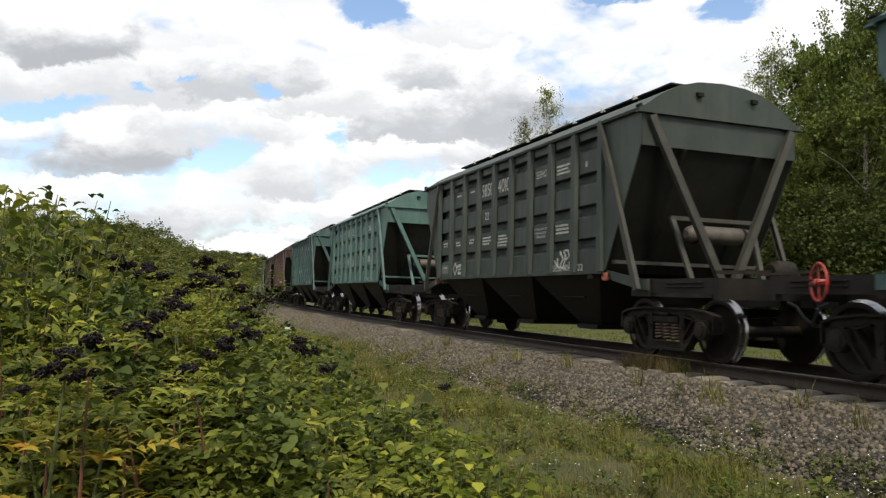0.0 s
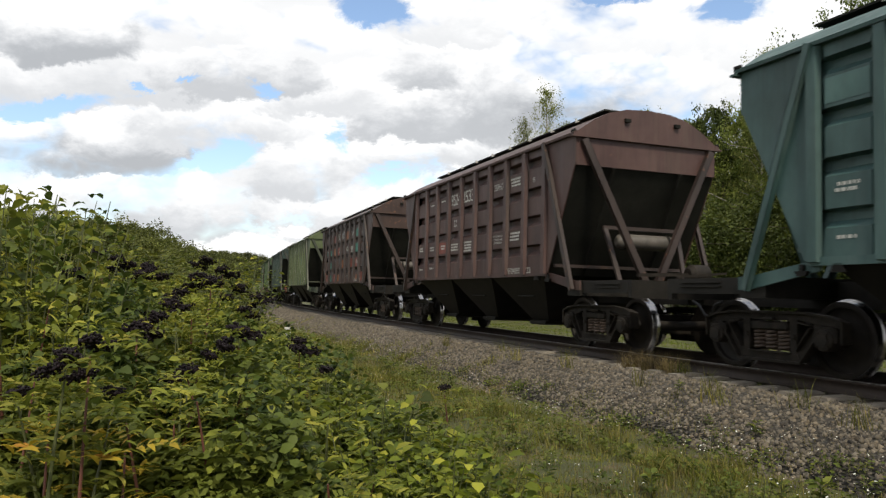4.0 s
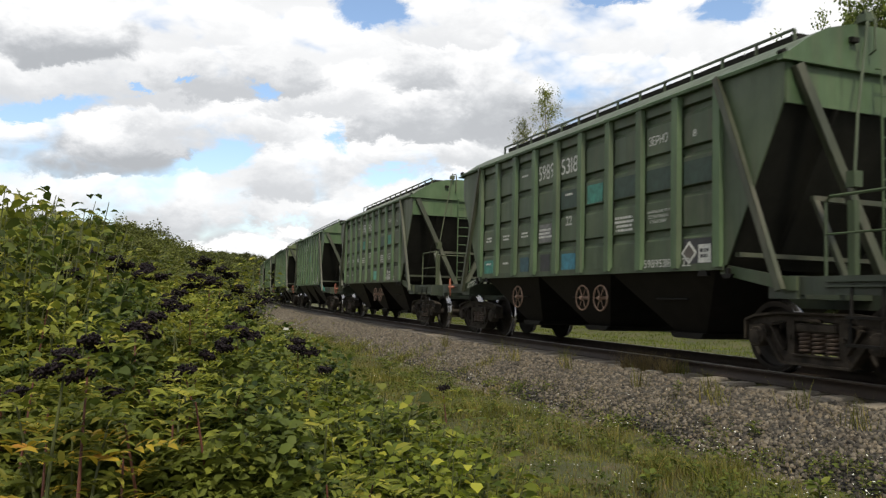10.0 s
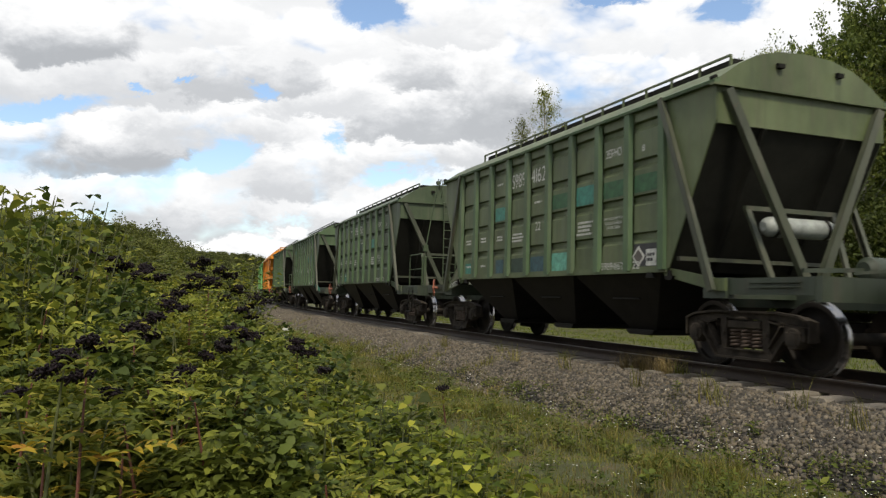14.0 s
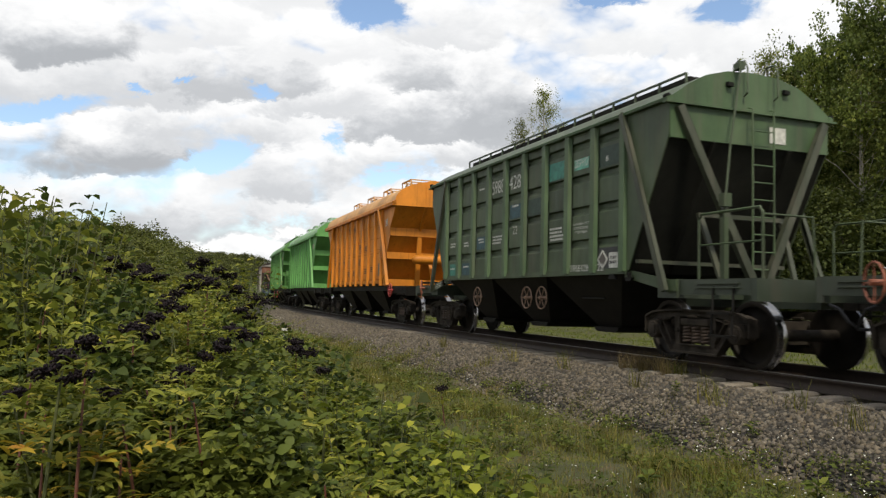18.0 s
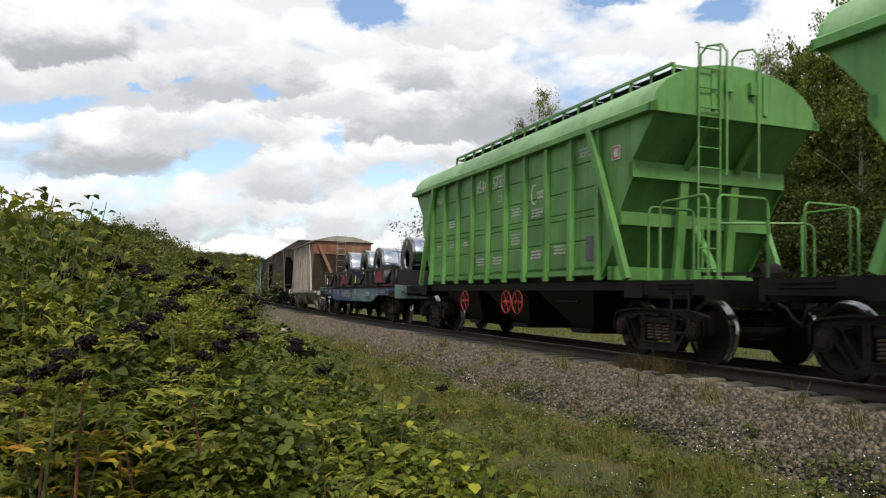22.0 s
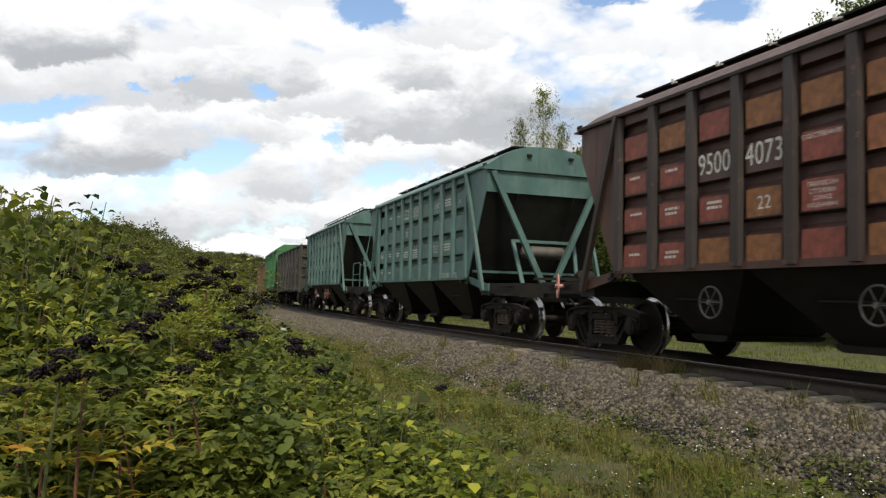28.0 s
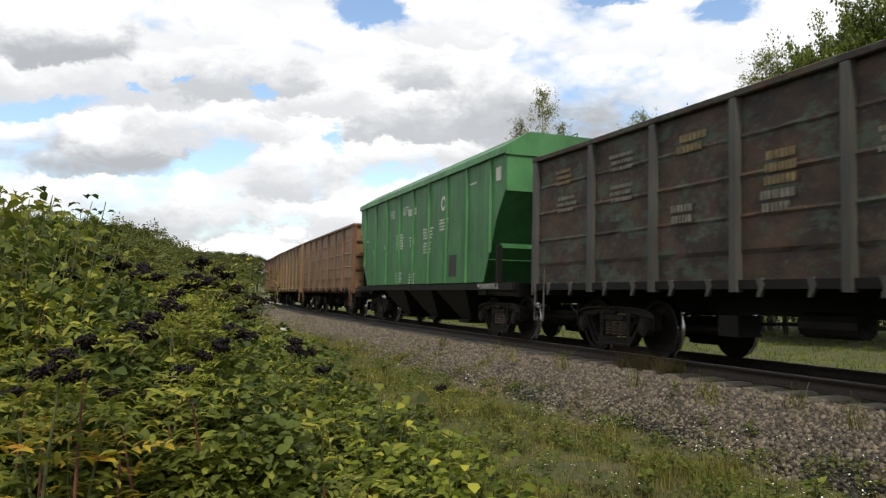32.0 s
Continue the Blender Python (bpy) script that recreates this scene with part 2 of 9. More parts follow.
# ---------- materials ----------
class Nodes:
    """Short hand for a node material."""

    def __init__(self, name, rough=0.7, metal=0.0):
        self.mat = bpy.data.materials.new(name)
        self.mat.use_nodes = True
        self.nt = self.mat.node_tree
        self.bsdf = self.nt.nodes["Principled BSDF"]
        self.bsdf.inputs["Roughness"].default_value, self.bsdf.inputs["Metallic"].default_value = rough, metal
        self.coord = None
        self.shift = None

    def n(self, kind, **sets):
        node = self.nt.nodes.new("ShaderNode" + kind)
        return node

    def link(self, a, b):
        self.nt.links.new(a, b)

    def vec(self, scale=(1, 1, 1), offset=(0, 0, 0), kind="Object"):
        if self.coord is None:
            self.coord = self.n("TexCoord")
        m = self.n("Mapping")
        m.inputs["Scale"].default_value, m.inputs["Location"].default_value = scale, offset
        self.link(self.coord.outputs[kind], m.inputs["Vector"])
        return m.outputs[0]

    def own(self, v):
        """Shifts a pattern by each object's chance number, so that no two pieces wear alike."""
        if self.shift is None:
            c = self.n("CombineXYZ")
            r = self.rand()
            for k, f in enumerate((37.0, 61.0, 23.0)):
                self.link(self.mul(r, f), c.inputs[k])
            self.shift = c.outputs[0]
        a = self.n("VectorMath")
        a.operation = "ADD"
        self.link(v, a.inputs[0])
        self.link(self.shift, a.inputs[1])
        return a.outputs[0]

    def noise(self, scale, detail=4, rough=0.55, stretch=(1, 1, 1), offset=(0, 0, 0), kind="Object", own=False):
        t = self.n("TexNoise")
        t.inputs["Scale"].default_value, t.inputs["Detail"].default_value, t.inputs["Roughness"].default_value = scale, detail, rough
        v = self.vec(stretch, offset, kind)
        self.link(self.own(v) if own else v, t.inputs["Vector"])
        return t.outputs["Fac"]

    def ramp(self, fac, a, b):
        """0 below a, 1 above b."""
        r = self.n("MapRange")
        r.inputs[1].default_value, r.inputs[2].default_value = a, b
        self.link(fac, r.inputs[0])
        return r.outputs[0]

    def mul(self, a, b):
        m = self.n("Math")
        m.operation = "MULTIPLY"
        for k, v in enumerate((a, b)):
            if isinstance(v, (int, float)):
                m.inputs[k].default_value = v
            else:
                self.link(v, m.inputs[k])
        return m.outputs[0]

    def mix(self, fac, a, b):
        m = self.n("Mix")
        m.data_type = "RGBA"
        if isinstance(fac, (int, float)):
            m.inputs[0].default_value = fac
        else:
            self.link(fac, m.inputs[0])
        for k, v in ((6, a), (7, b)):
            if isinstance(v, (tuple, list)):
                m.inputs[k].default_value = (*v, 1)
            else:
                self.link(v, m.inputs[k])
        return m.outputs[2]

    def colour(self, c):
        if isinstance(c, (tuple, list)):
            self.bsdf.inputs["Base Color"].default_value = (*c, 1)
        else:
            self.link(c, self.bsdf.inputs["Base Color"])
        return self

    def rough(self, r):
        self.link(r, self.bsdf.inputs["Roughness"])
        return self

    def bump(self, height, strength=0.3, dist=0.01):
        b = self.n("Bump")
        b.inputs["Strength"].default_value, b.inputs["Distance"].default_value = strength, dist
        self.link(height, b.inputs["Height"])
        self.link(b.outputs[0], self.bsdf.inputs["Normal"])
        return self

    def rand(self):
        return self.n("ObjectInfo").outputs["Random"]

    def island(self):
        return self.n("NewGeometry").outputs["Random Per Island"]


RUST = (0.105, 0.042, 0.022)
_paints = {}


def paint(name, base, rust=0.25, dust=0.3, dusty=(0.13, 0.115, 0.09), rough=0.5, seed=0.0):
    """Worn wagon paint: faded and streaked by rain, chipped to rust, dusty."""
    if name in _paints:
        return _paints[name]
    base, dusty = tuple(v * 0.8 for v in base), tuple(v * 0.8 for v in dusty)
    m = Nodes(name, rough)
    o = (seed * 3.7, seed * 1.9, seed * 5.3)
    fade = m.noise(1.1, 5, 0.6, (1, 1, 0.7), o, own=True)
    streak = m.noise(5.0, 4, 0.6, (1, 1, 0.07), o, own=True)
    spot = m.noise(7.0, 6, 0.65, (1, 1, 0.8), o, own=True)
    grain = m.noise(60, 3, 0.6, (1, 1, 1), o)
    c = m.mix(m.ramp(fade, 0.3, 0.72), tuple(v * 0.62 for v in base), tuple(min(1, v * 1.32 + 0.008) for v in base))
    c = m.mix(m.mul(m.ramp(streak, 0.5, 0.72), min(1.0, dust * 1.3)), c, dusty)
    run = m.noise(9.0, 3, 0.6, (1, 1, 0.05), (o[0] + 2, o[1], o[2]), own=True)
    c = m.mix(m.mul(m.ramp(run, 0.56, 0.74), 0.55), c, tuple(v * 0.45 for v in base))
    c = m.mix(m.mul(m.ramp(fade, 0.48, 0.75), dust * 0.6), c, dusty)
    c = m.mix(m.mul(m.ramp(spot, 0.74 - 0.22 * rust, 0.80 - 0.2 * rust), min(1.0, rust * 1.6)), c,
              m.mix(m.ramp(grain, 0.3, 0.7), RUST, (0.18, 0.075, 0.035)))
    m.colour(c).bump(spot, 0.12, 0.01)
    m.rough(m.ramp(streak, -0.55, 1.25))
    _paints[name] = m.mat
    return m.mat


def plain(name, base, rough=0.7, metal=0.0, vary=0.25, scale=6.0, bump=0.1):
    m = Nodes(name, rough, metal)
    a, b = m.noise(scale, 5, 0.6), m.noise(scale * 9, 3, 0.6)
    c = m.mix(m.ramp(a, 0.3, 0.7), tuple(v * (1 - vary) for v in base), tuple(min(1, v * (1 + vary)) for v in base))
    m.colour(m.mix(m.mul(m.ramp(b, 0.45, 0.75), vary), c, tuple(v * 0.6 for v in base))).bump(b, bump, 0.005)
    return m.mat


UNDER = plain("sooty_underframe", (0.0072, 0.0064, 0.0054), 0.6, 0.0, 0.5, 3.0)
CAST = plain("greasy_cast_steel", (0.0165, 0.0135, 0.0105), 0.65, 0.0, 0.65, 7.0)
CAST_DUSTY = plain("brake_dusted_cast_steel", (0.030, 0.0245, 0.019), 0.75, 0.0, 0.7, 6.0)
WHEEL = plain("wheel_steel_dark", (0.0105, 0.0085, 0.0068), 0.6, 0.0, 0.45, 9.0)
TREAD = plain("polished_tread_steel", (0.34, 0.33, 0.32), 0.2, 1.0, 0.15, 20.0, 0.02)
SPRING = plain("rusty_spring_steel", (0.055, 0.036, 0.025), 0.7, 0.0, 0.4, 12.0)
WHITE = plain("stencil_white", (0.47, 0.47, 0.43), 0.7, 0.0, 0.3, 14.0)
GREY_TANK = plain("grey_tank_paint", (0.075, 0.066, 0.056), 0.6, 0.0, 0.35, 5.0)
PALE_TANK = plain("pale_tank_paint", (0.24, 0.26, 0.245), 0.55, 0.0, 0.35, 5.0)
MINT_TANK = plain("chipped_mint_tank_paint", (0.11, 0.24, 0.19), 0.6, 0.0, 0.55, 7.0)
BLACK = plain("black_stencil", (0.02, 0.02, 0.022), 0.7)
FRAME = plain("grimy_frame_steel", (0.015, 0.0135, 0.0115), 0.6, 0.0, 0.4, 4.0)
STRUT = plain("dusty_olive_strut", (0.036, 0.036, 0.028), 0.65, 0.0, 0.35, 4.0)
# grime, darkened further by the shade of the recessed wagon ends
SHADED_GRIME = plain("shaded_grain_grimed_sheet", (0.0115, 0.0115, 0.009), 0.75, 0.0, 0.5, 1.2)
RED = plain("red_handwheel_paint", (0.34, 0.035, 0.028), 0.45, 0.0, 0.25, 8.0)
TAN_WHEEL = plain("tan_wheel_paint", (0.20, 0.125, 0.085), 0.65, 0.0, 0.3, 8.0)
PRIMER_RED = plain("primer_red_wheel_paint", (0.24, 0.075, 0.04), 0.6, 0.0, 0.3, 8.0)
PINK = plain("faded_red_paint", (0.42, 0.2, 0.17), 0.6, 0.0, 0.25, 8.0)
ORANGE_MARK = plain("signal_orange", (0.3, 0.075, 0.045), 0.5)
RAIL = plain("rusty_rail_side", (0.026, 0.017, 0.012), 0.7, 0.2, 0.35, 9.0)
RAIL_TOP = plain("shiny_rail_head", (0.34, 0.33, 0.32), 0.3, 1.0, 0.15, 15.0, 0.02)
SLEEPER = plain("weathered_concrete_sleeper", (0.19, 0.165, 0.13), 0.85, 0.0, 0.3, 4.0, 0.3)
for _dull in (UNDER, CAST, CAST_DUSTY, WHEEL, FRAME, SHADED_GRIME):
    _dull.node_tree.nodes["Principled BSDF"].inputs["Specular IOR Level"].default_value = 0.16
# ---------- running gear, shared by all wagons ----------
WHEEL_R = 0.4785


def wheel_shape(side):
    """A solid wheel with its flange on the inside; side: +1 left, -1 right of the axle."""
    s = side
    prof = [(0.0, s * 0.86), (0.10, s * 0.86), (0.11, s * 0.83), (0.17, s * 0.815), (0.27, s * 0.76), (0.36, s * 0.775),
            (0.395, s * 0.79), (0.405, s * 0.842), (0.462, s * 0.849), (0.474, s * 0.842)]
    inner = [(0.505, s * 0.722), (0.43, s * 0.718), (0.40, s * 0.735), (0.3, s * 0.74), (0.15, s * 0.72), (0.10, s * 0.68), (0.0, s * 0.68)]
    return Shape().lathe(prof, n=40).lathe(inner, n=40)


def tread_shape(side):
    s = side
    return Shape().lathe([(0.474, s * 0.842), (0.4785, s * 0.834), (WHEEL_R + 0.002, s * 0.77),
                          (0.492, s * 0.748), (0.508, s * 0.738), (0.505, s * 0.722)], n=40)


def axle_shape():
    return Shape().tube([(0, -1.1, 0), (0, -0.9, 0), (0, -0.86, 0), (0, 0, 0), (0, 0.86, 0), (0, 0.9, 0), (0, 1.1, 0)],
                        [0.065, 0.065, 0.097, 0.082, 0.097, 0.065, 0.065], 14)


def side_frame_shape(y):
    """A cast side frame about the bogie's middle: flanged top chord, jaws over the boxes, columns, sloping ties and belly."""
    g = Shape()
    o = math.copysign(1, y)
    a, b = y - 0.06, y + 0.06
    lip = (y + o * 0.04, y + o * 0.125)            # flanges stand out on the outer side

    def flange(points, t=0.022):
        for p, q in zip(points, points[1:]):
            g.beam((p[0], sum(lip) / 2, p[1]), (q[0], sum(lip) / 2, q[1]), abs(lip[1] - lip[0]), t, (0, 0, 1) if abs(p[0] - q[0]) > 0.01 else (1, 0, 0))
    g.prism([(-1.13, 0.64), (-1.15, 0.70), (-0.98, 0.755), (-0.60, 0.79), (0.60, 0.79), (0.98, 0.755), (1.15, 0.70), (1.13, 0.64),
             (0.80, 0.655), (0.50, 0.70), (-0.50, 0.70), (-0.80, 0.655)], a, b, "y")
    flange([(-1.15, 0.70), (-0.98, 0.76), (-0.60, 0.80), (0.60, 0.80), (0.98, 0.76), (1.15, 0.70)], 0.03)
    for s in (-1, 1):
        g.prism([(s * 1.15, 0.70), (s * 1.16, 0.45), (s * 1.10, 0.43), (s * 1.075, 0.60), (s * 1.03, 0.65)], a, b, "y")
        g.prism([(s * 0.82, 0.66), (s * 0.73, 0.66), (s * 0.72, 0.46), (s * 0.78, 0.44)], a, b, "y")
        g.prism([(s * 0.80, 0.50), (s * 0.74, 0.44), (s * 0.50, 0.17), (s * 0.36, 0.17), (s * 0.36, 0.27), (s * 0.46, 0.30), (s * 0.66, 0.52), (s * 0.72, 0.60)], a, b, "y")
        g.prism([(s * 0.47, 0.72), (s * 0.34, 0.72), (s * 0.35, 0.24), (s * 0.45, 0.27)], a - 0.015, b + 0.015, "y")
        flange([(s * 1.16, 0.70), (s * 1.165, 0.44)])
        flange([(s * 1.06, 0.62), (s * 0.83, 0.64)])
        flange([(s * 0.80, 0.62), (s * 0.76, 0.47), (s * 0.52, 0.165)], 0.03)
        flange([(s * 0.70, 0.62), (s * 0.48, 0.33)], 0.018)
        flange([(s * 0.49, 0.68), (s * 0.68, 0.645)], 0.018)
        g.tube([(s * 0.40, y, 0.50), (s * 0.40, y + o * 0.10, 0.50)], 0.035, 8)
    g.prism([(-0.52, 0.165), (0.52, 0.165), (0.48, 0.27), (-0.48, 0.27)], a - 0.02, b + 0.02, "y")
    flange([(-0.54, 0.165), (0.54, 0.165)], 0.03)
    flange([(-0.36, 0.28), (0.36, 0.28)], 0.02)
    g.soft_box(-0.31, 0.31, min(a, b) - 0.04, max(a, b) + 0.04, 0.565, 0.68, 0.02)      # end of the bolster above the springs
    g.soft_box(-0.10, 0.10, y - 0.13, y + 0.13, 0.69, 0.73, 0.01)
    return g


def axle_box_shape():
    g = Shape()
    g.tube([(0, -0.09, 0), (0, 0.075, 0), (0, 0.085, 0)], [0.135, 0.135, 0.125], 18)
    g.tube([(0, 0.08, 0), (0, 0.105, 0)], 0.088, 14)
    for k in range(4):
        u, w = 0.105 * math.cos(0.785 + 1.571 * k), 0.105 * math.sin(0.785 + 1.571 * k)
        g.tube([(u, 0.08, w), (u, 0.105, w)], 0.018, 6)
    g.box(-0.15, 0.15, -0.07, 0.05, 0.075, 0.15)
    g.box(-0.17, -0.10, -0.07, 0.04, -0.03, 0.14).box(0.10, 0.17, -0.07, 0.04, -0.03, 0.14)
    return g


def spring_shape():
    pts = [(0.078 * math.cos(a * 0.5236), 0.078 * math.sin(a * 0.5236), 0.30 + 0.25 * a / 60) for a in range(61)]
    return Shape().tube(pts, 0.0215, 7)


def bolster_shape():
    g = Shape()
    g.prism([(-0.24, 0.45), (0.24, 0.45), (0.24, 0.66), (-0.24, 0.66)], -0.95, 0.95, "y")
    g.lathe([(0, 0.80), (0.2, 0.80), (0.2, 0.66)], (0, 0, 0), "z", 20)
    return g


def brake_beam_shape():
    g = Shape()
    for s in (-1, 1):
        g.beam((s * 0.36, -0.72, 0.36), (s * 0.36, 0.72, 0.36), 0.05, 0.09)
        for y in (-0.77, 0.77):
            g.prism([(s * 0.33, 0.30), (s * 0.42, 0.30), (s * 0.46, 0.52), (s * 0.39, 0.62), (s * 0.33, 0.48)], y - 0.045, y + 0.045, "y")
    return g


def running_gear(wagon, base, cast=None, spring=None, wheels=None):
    """Two bogies and four wheelsets. Returns the wheelsets, to be turned."""
    cast, spring, turning = cast or CAST, spring or SPRING, []
    for end in (1, -1):
        at = pose(end * base / 2, 0, 0)
        bogie = part("bogie", bolster_shape, cast, wagon, "", "b", at=at)
        for y in (-1.02, 1.02):
            part("side_frame", lambda: side_frame_shape(y), cast, bogie, "", y)
            for x in (-0.21, 0.0, 0.21):
                part("spring", spring_shape, spring, bogie, "", 0, True, pose(x, y, 0))
            for x in (-0.925, 0.925):
                part("axle_box", axle_box_shape, cast, bogie, "", 0, True, pose(x, y + math.copysign(0.075, y), WHEEL_R, 0, 0, 0 if y > 0 else 180))
        part("brake_rigging", brake_beam_shape, cast, bogie, "", 0)
        for x in (-0.925, 0.925):
            axle = part("wheelset", axle_shape, cast, wagon, "", 0, True, pose(end * base / 2 + x, 0, WHEEL_R))
            for s in (-1, 1):
                part("wheel", lambda: wheel_shape(s), wheels or WHEEL, axle, "", s, True)
                part("tread", lambda: tread_shape(s), TREAD, axle, "polished steel tread", s, True)
            turning.append(axle)
    return turning


def coupler_shape(s, x):
    """An automatic coupler's shank, head and knuckle, at x, facing s."""
    g = Shape()
    g.box(min(x - s * 0.9, x - s * 0.3), max(x - s * 0.9, x - s * 0.3), -0.09, 0.09, 0.95, 1.13)
    g.prism([(x - s * 0.32, -0.12), (x - s * 0.02, -0.2), (x + s * 0.05, -0.06), (x - s * 0.04, 0.04), (x + s * 0.06, 0.17), (x - s * 0.10, 0.22), (x - s * 0.32, 0.12)], 0.86, 1.2, "z")
    return g


def hose_shape(s, x):
    pts = [(x - s * 0.35, -0.32, 0.93), (x - s * 0.2, -0.33, 0.88), (x - s * 0.08, -0.3, 0.72), (x + s * 0.02, -0.22, 0.62), (x + s * 0.06, -0.1, 0.62)]
    return Shape().tube(pts, 0.022, 8)


def glyph_book(chars):
    """Outlines of single characters, made once while the scene is still empty."""
    made = []
    for ch in chars:
        c = bpy.data.curves.new("writing", "FONT")
        c.body, c.size, c.fill_mode = ch, 1.0, "FRONT"
        tmp = bpy.data.objects.new("writing", c)
        scene.collection.objects.link(tmp)
        made.append((ch, tmp, c))
    bpy.context.view_layer.update()
    book = {}
    for ch, tmp, c in made:
        me = bpy.data.meshes.new_from_object(tmp)
        v = np.array([p.co[:2] for p in me.vertices])
        book[ch] = (v - [v[:, 0].min(), 0.0], [tuple(f.vertices) for f in me.polygons], float(np.ptp(v[:, 0])))
        bpy.data.meshes.remove(me)
        bpy.data.objects.remove(tmp)
        bpy.data.curves.remove(c)
    return book


GLYPHS = glyph_book("0123456789ЗЕРНОАВТЖИМUZ/ПЩСЯЬЛЮКЫБД[]")


def words(parent, text, x, z, h, width, y, material, name="lettering", label="", rise=0.0):
    """Writing of height h and a given width, its lower left corner at (x, z) on the side y, seen from that side.
    Large characters are parts of their own; a line of small ones is one part."""
    runs, at = [], 0.0
    for ch in text:
        v, f, w = GLYPHS[ch]
        runs.append((v + [at, 0.0], f))
        at += w + 0.09
    every = np.concatenate([v for v, f in runs])
    lo, hi = every.min(0), every.max(0)
    if h < 0.12:
        joined, faces = every, []
        for k, (v, f) in enumerate(runs):
            n = sum(len(q[0]) for q in runs[:k])
            faces += [tuple(i + n for i in q) for q in f]
        runs = [(joined, faces)]
    for v, f in runs:
        p = (v - lo) / (hi - lo)
        me = bpy.data.meshes.new(name)
        me.from_pydata([(x + a * width, y, z + b * h + a * width * rise) for a, b in p], [], f)
        me.materials.append(material)
        ob = new(name, me)
        ob.parent = parent
        tagged(ob, label, kind="stuff" if h < 0.12 else "")


def bars(parent, x, z, w, rows, y, material, h=0.045, gap=0.035, seed=0, name="lettering"):
    """A block of small writing that cannot be read, as broken bars."""
    r = random.Random(seed)
    g = Shape()
    for k in range(rows):
        at, end = x + r.uniform(0, 0.12) * w, x + w * r.uniform(0.82, 1.0)
        top = z - k * (h + gap)
        while at < end:
            step = r.uniform(0.03, 0.075)
            g.box(at, min(at + step, end), y - 0.001, y + 0.001, top - h, top)
            at += step + r.uniform(0.012, 0.03)
    tagged(part(name, g, material, parent), kind="stuff")
# ---------- grain hopper wagons with pressed side panels ----------
HB = 1.56            # half breadth of the body
PITCH = 0.905        # from rib to rib
COLS = [-4 + k for k in range(9)]
FLUTES = (3.80, 3.19, 2.61, 2.01)      # upper lips of the pressed hollows


def panel_shape(s, deep=1.0):
    """One pressed panel of a side, one pitch wide: five fields that stand out, bevelled all round, with sloping hollows between."""
    prof = [(1.42, 0.0)]
    for z in reversed(FLUTES):
        prof += [(z - 0.11 - 0.115 * deep, 0.0), (z - 0.06 - 0.075 * deep, 0.115 * deep), (z - 0.02, 0.125 * deep), (z, 0.0)]
    prof += [(3.96, 0.0)]
    n, back = len(prof), 0.075 * deep
    pts, faces = [], []
    for x, inner in ((-0.455, 0), (-0.348, 0), (-0.302, 1), (0.302, 1), (0.348, 0), (0.455, 0)):
        for z, d in prof:
            pts.append((x, s * (HB - (d if inner or z < 1.5 or z > 3.9 else max(back, d))), z))
    for a in range(5):
        faces += [(a * n + i, a * n + i + 1, (a + 1) * n + i + 1, (a + 1) * n + i) for i in range(n - 1)]
    return Shape().add(pts, faces)


def rib_shape(s):
    """A pressed upright between two panels."""
    o = s * (HB + 0.065)
    i = s * (HB - 0.005)
    g = Shape()
    return g.add([(x, y, z) for z in (1.40, 3.97) for x, y in ((-0.095, i), (-0.07, o), (0.07, o), (0.095, i))],
                 [(0, 1, 5, 4), (1, 2, 6, 5), (2, 3, 7, 6), (0, 4, 7, 3), (3, 2, 1, 0), (4, 5, 6, 7)])


ROOF_ARC = [(1.62, 3.99), (1.50, 4.07), (1.22, 4.265), (0.90, 4.43), (0.5, 4.535), (0.0, 4.565)]
ROOF_FULL = [(-y, z) for y, z in ROOF_ARC] + [(y, z) for y, z in reversed(ROOF_ARC[:-1])]


def roof_shape():
    g = Shape()
    g.prism(ROOF_FULL + [(1.55, 3.95), (-1.55, 3.95)], -5.24, 5.24, "x")
    return g


def eave_shape(s):
    return Shape().prism([(s * 1.555, 3.955), (s * 1.64, 3.955), (s * 1.65, 4.0), (s * 1.60, 4.03), (s * 1.555, 4.03)], -5.30, 5.30, "x")


def roof_end_shape(e):
    g = Shape()
    g.prism(ROOF_FULL + [(1.66, 3.93), (-1.66, 3.93)], e * 5.24, e * 5.29, "x")
    g.box(min(e * 5.24, e * 5.34), max(e * 5.24, e * 5.34), -1.68, 1.68, 3.915, 3.945)
    return g


def gusset_shape(s, e):
    return Shape().prism([(e * 4.1, 1.42), (e * 4.1, 3.955), (e * 5.25, 3.955), (e * 5.25, 3.46), (e * 4.22, 1.42)], s * (HB - 0.012), s * (HB + 0.012), "y")


def end_panel_shape(e):
    g = Shape()
    g.prism([(-1.56, 3.40), (1.56, 3.40), (1.56, 3.93), (-1.56, 3.93)], e * 5.235, e * 5.265, "x")
    return g


def slope_shape(e):
    g = Shape()
    g.prism([(e * 5.24, 3.42), (e * 4.16, 1.38), (e * 4.12, 1.42), (e * 5.20, 3.46)], -1.545, 1.545, "y")
    return g


def slope_rib_shape(e, y):
    return Shape().beam((e * 5.26, y, 3.40), (e * 4.22, y, 1.40), 0.05, 0.09, (e * 1, 0, 0.6))


def side_sill_shape(s):
    return Shape().box(-4.16, 4.16, s * HB - 0.02, s * HB + 0.02, 1.36, 1.46)


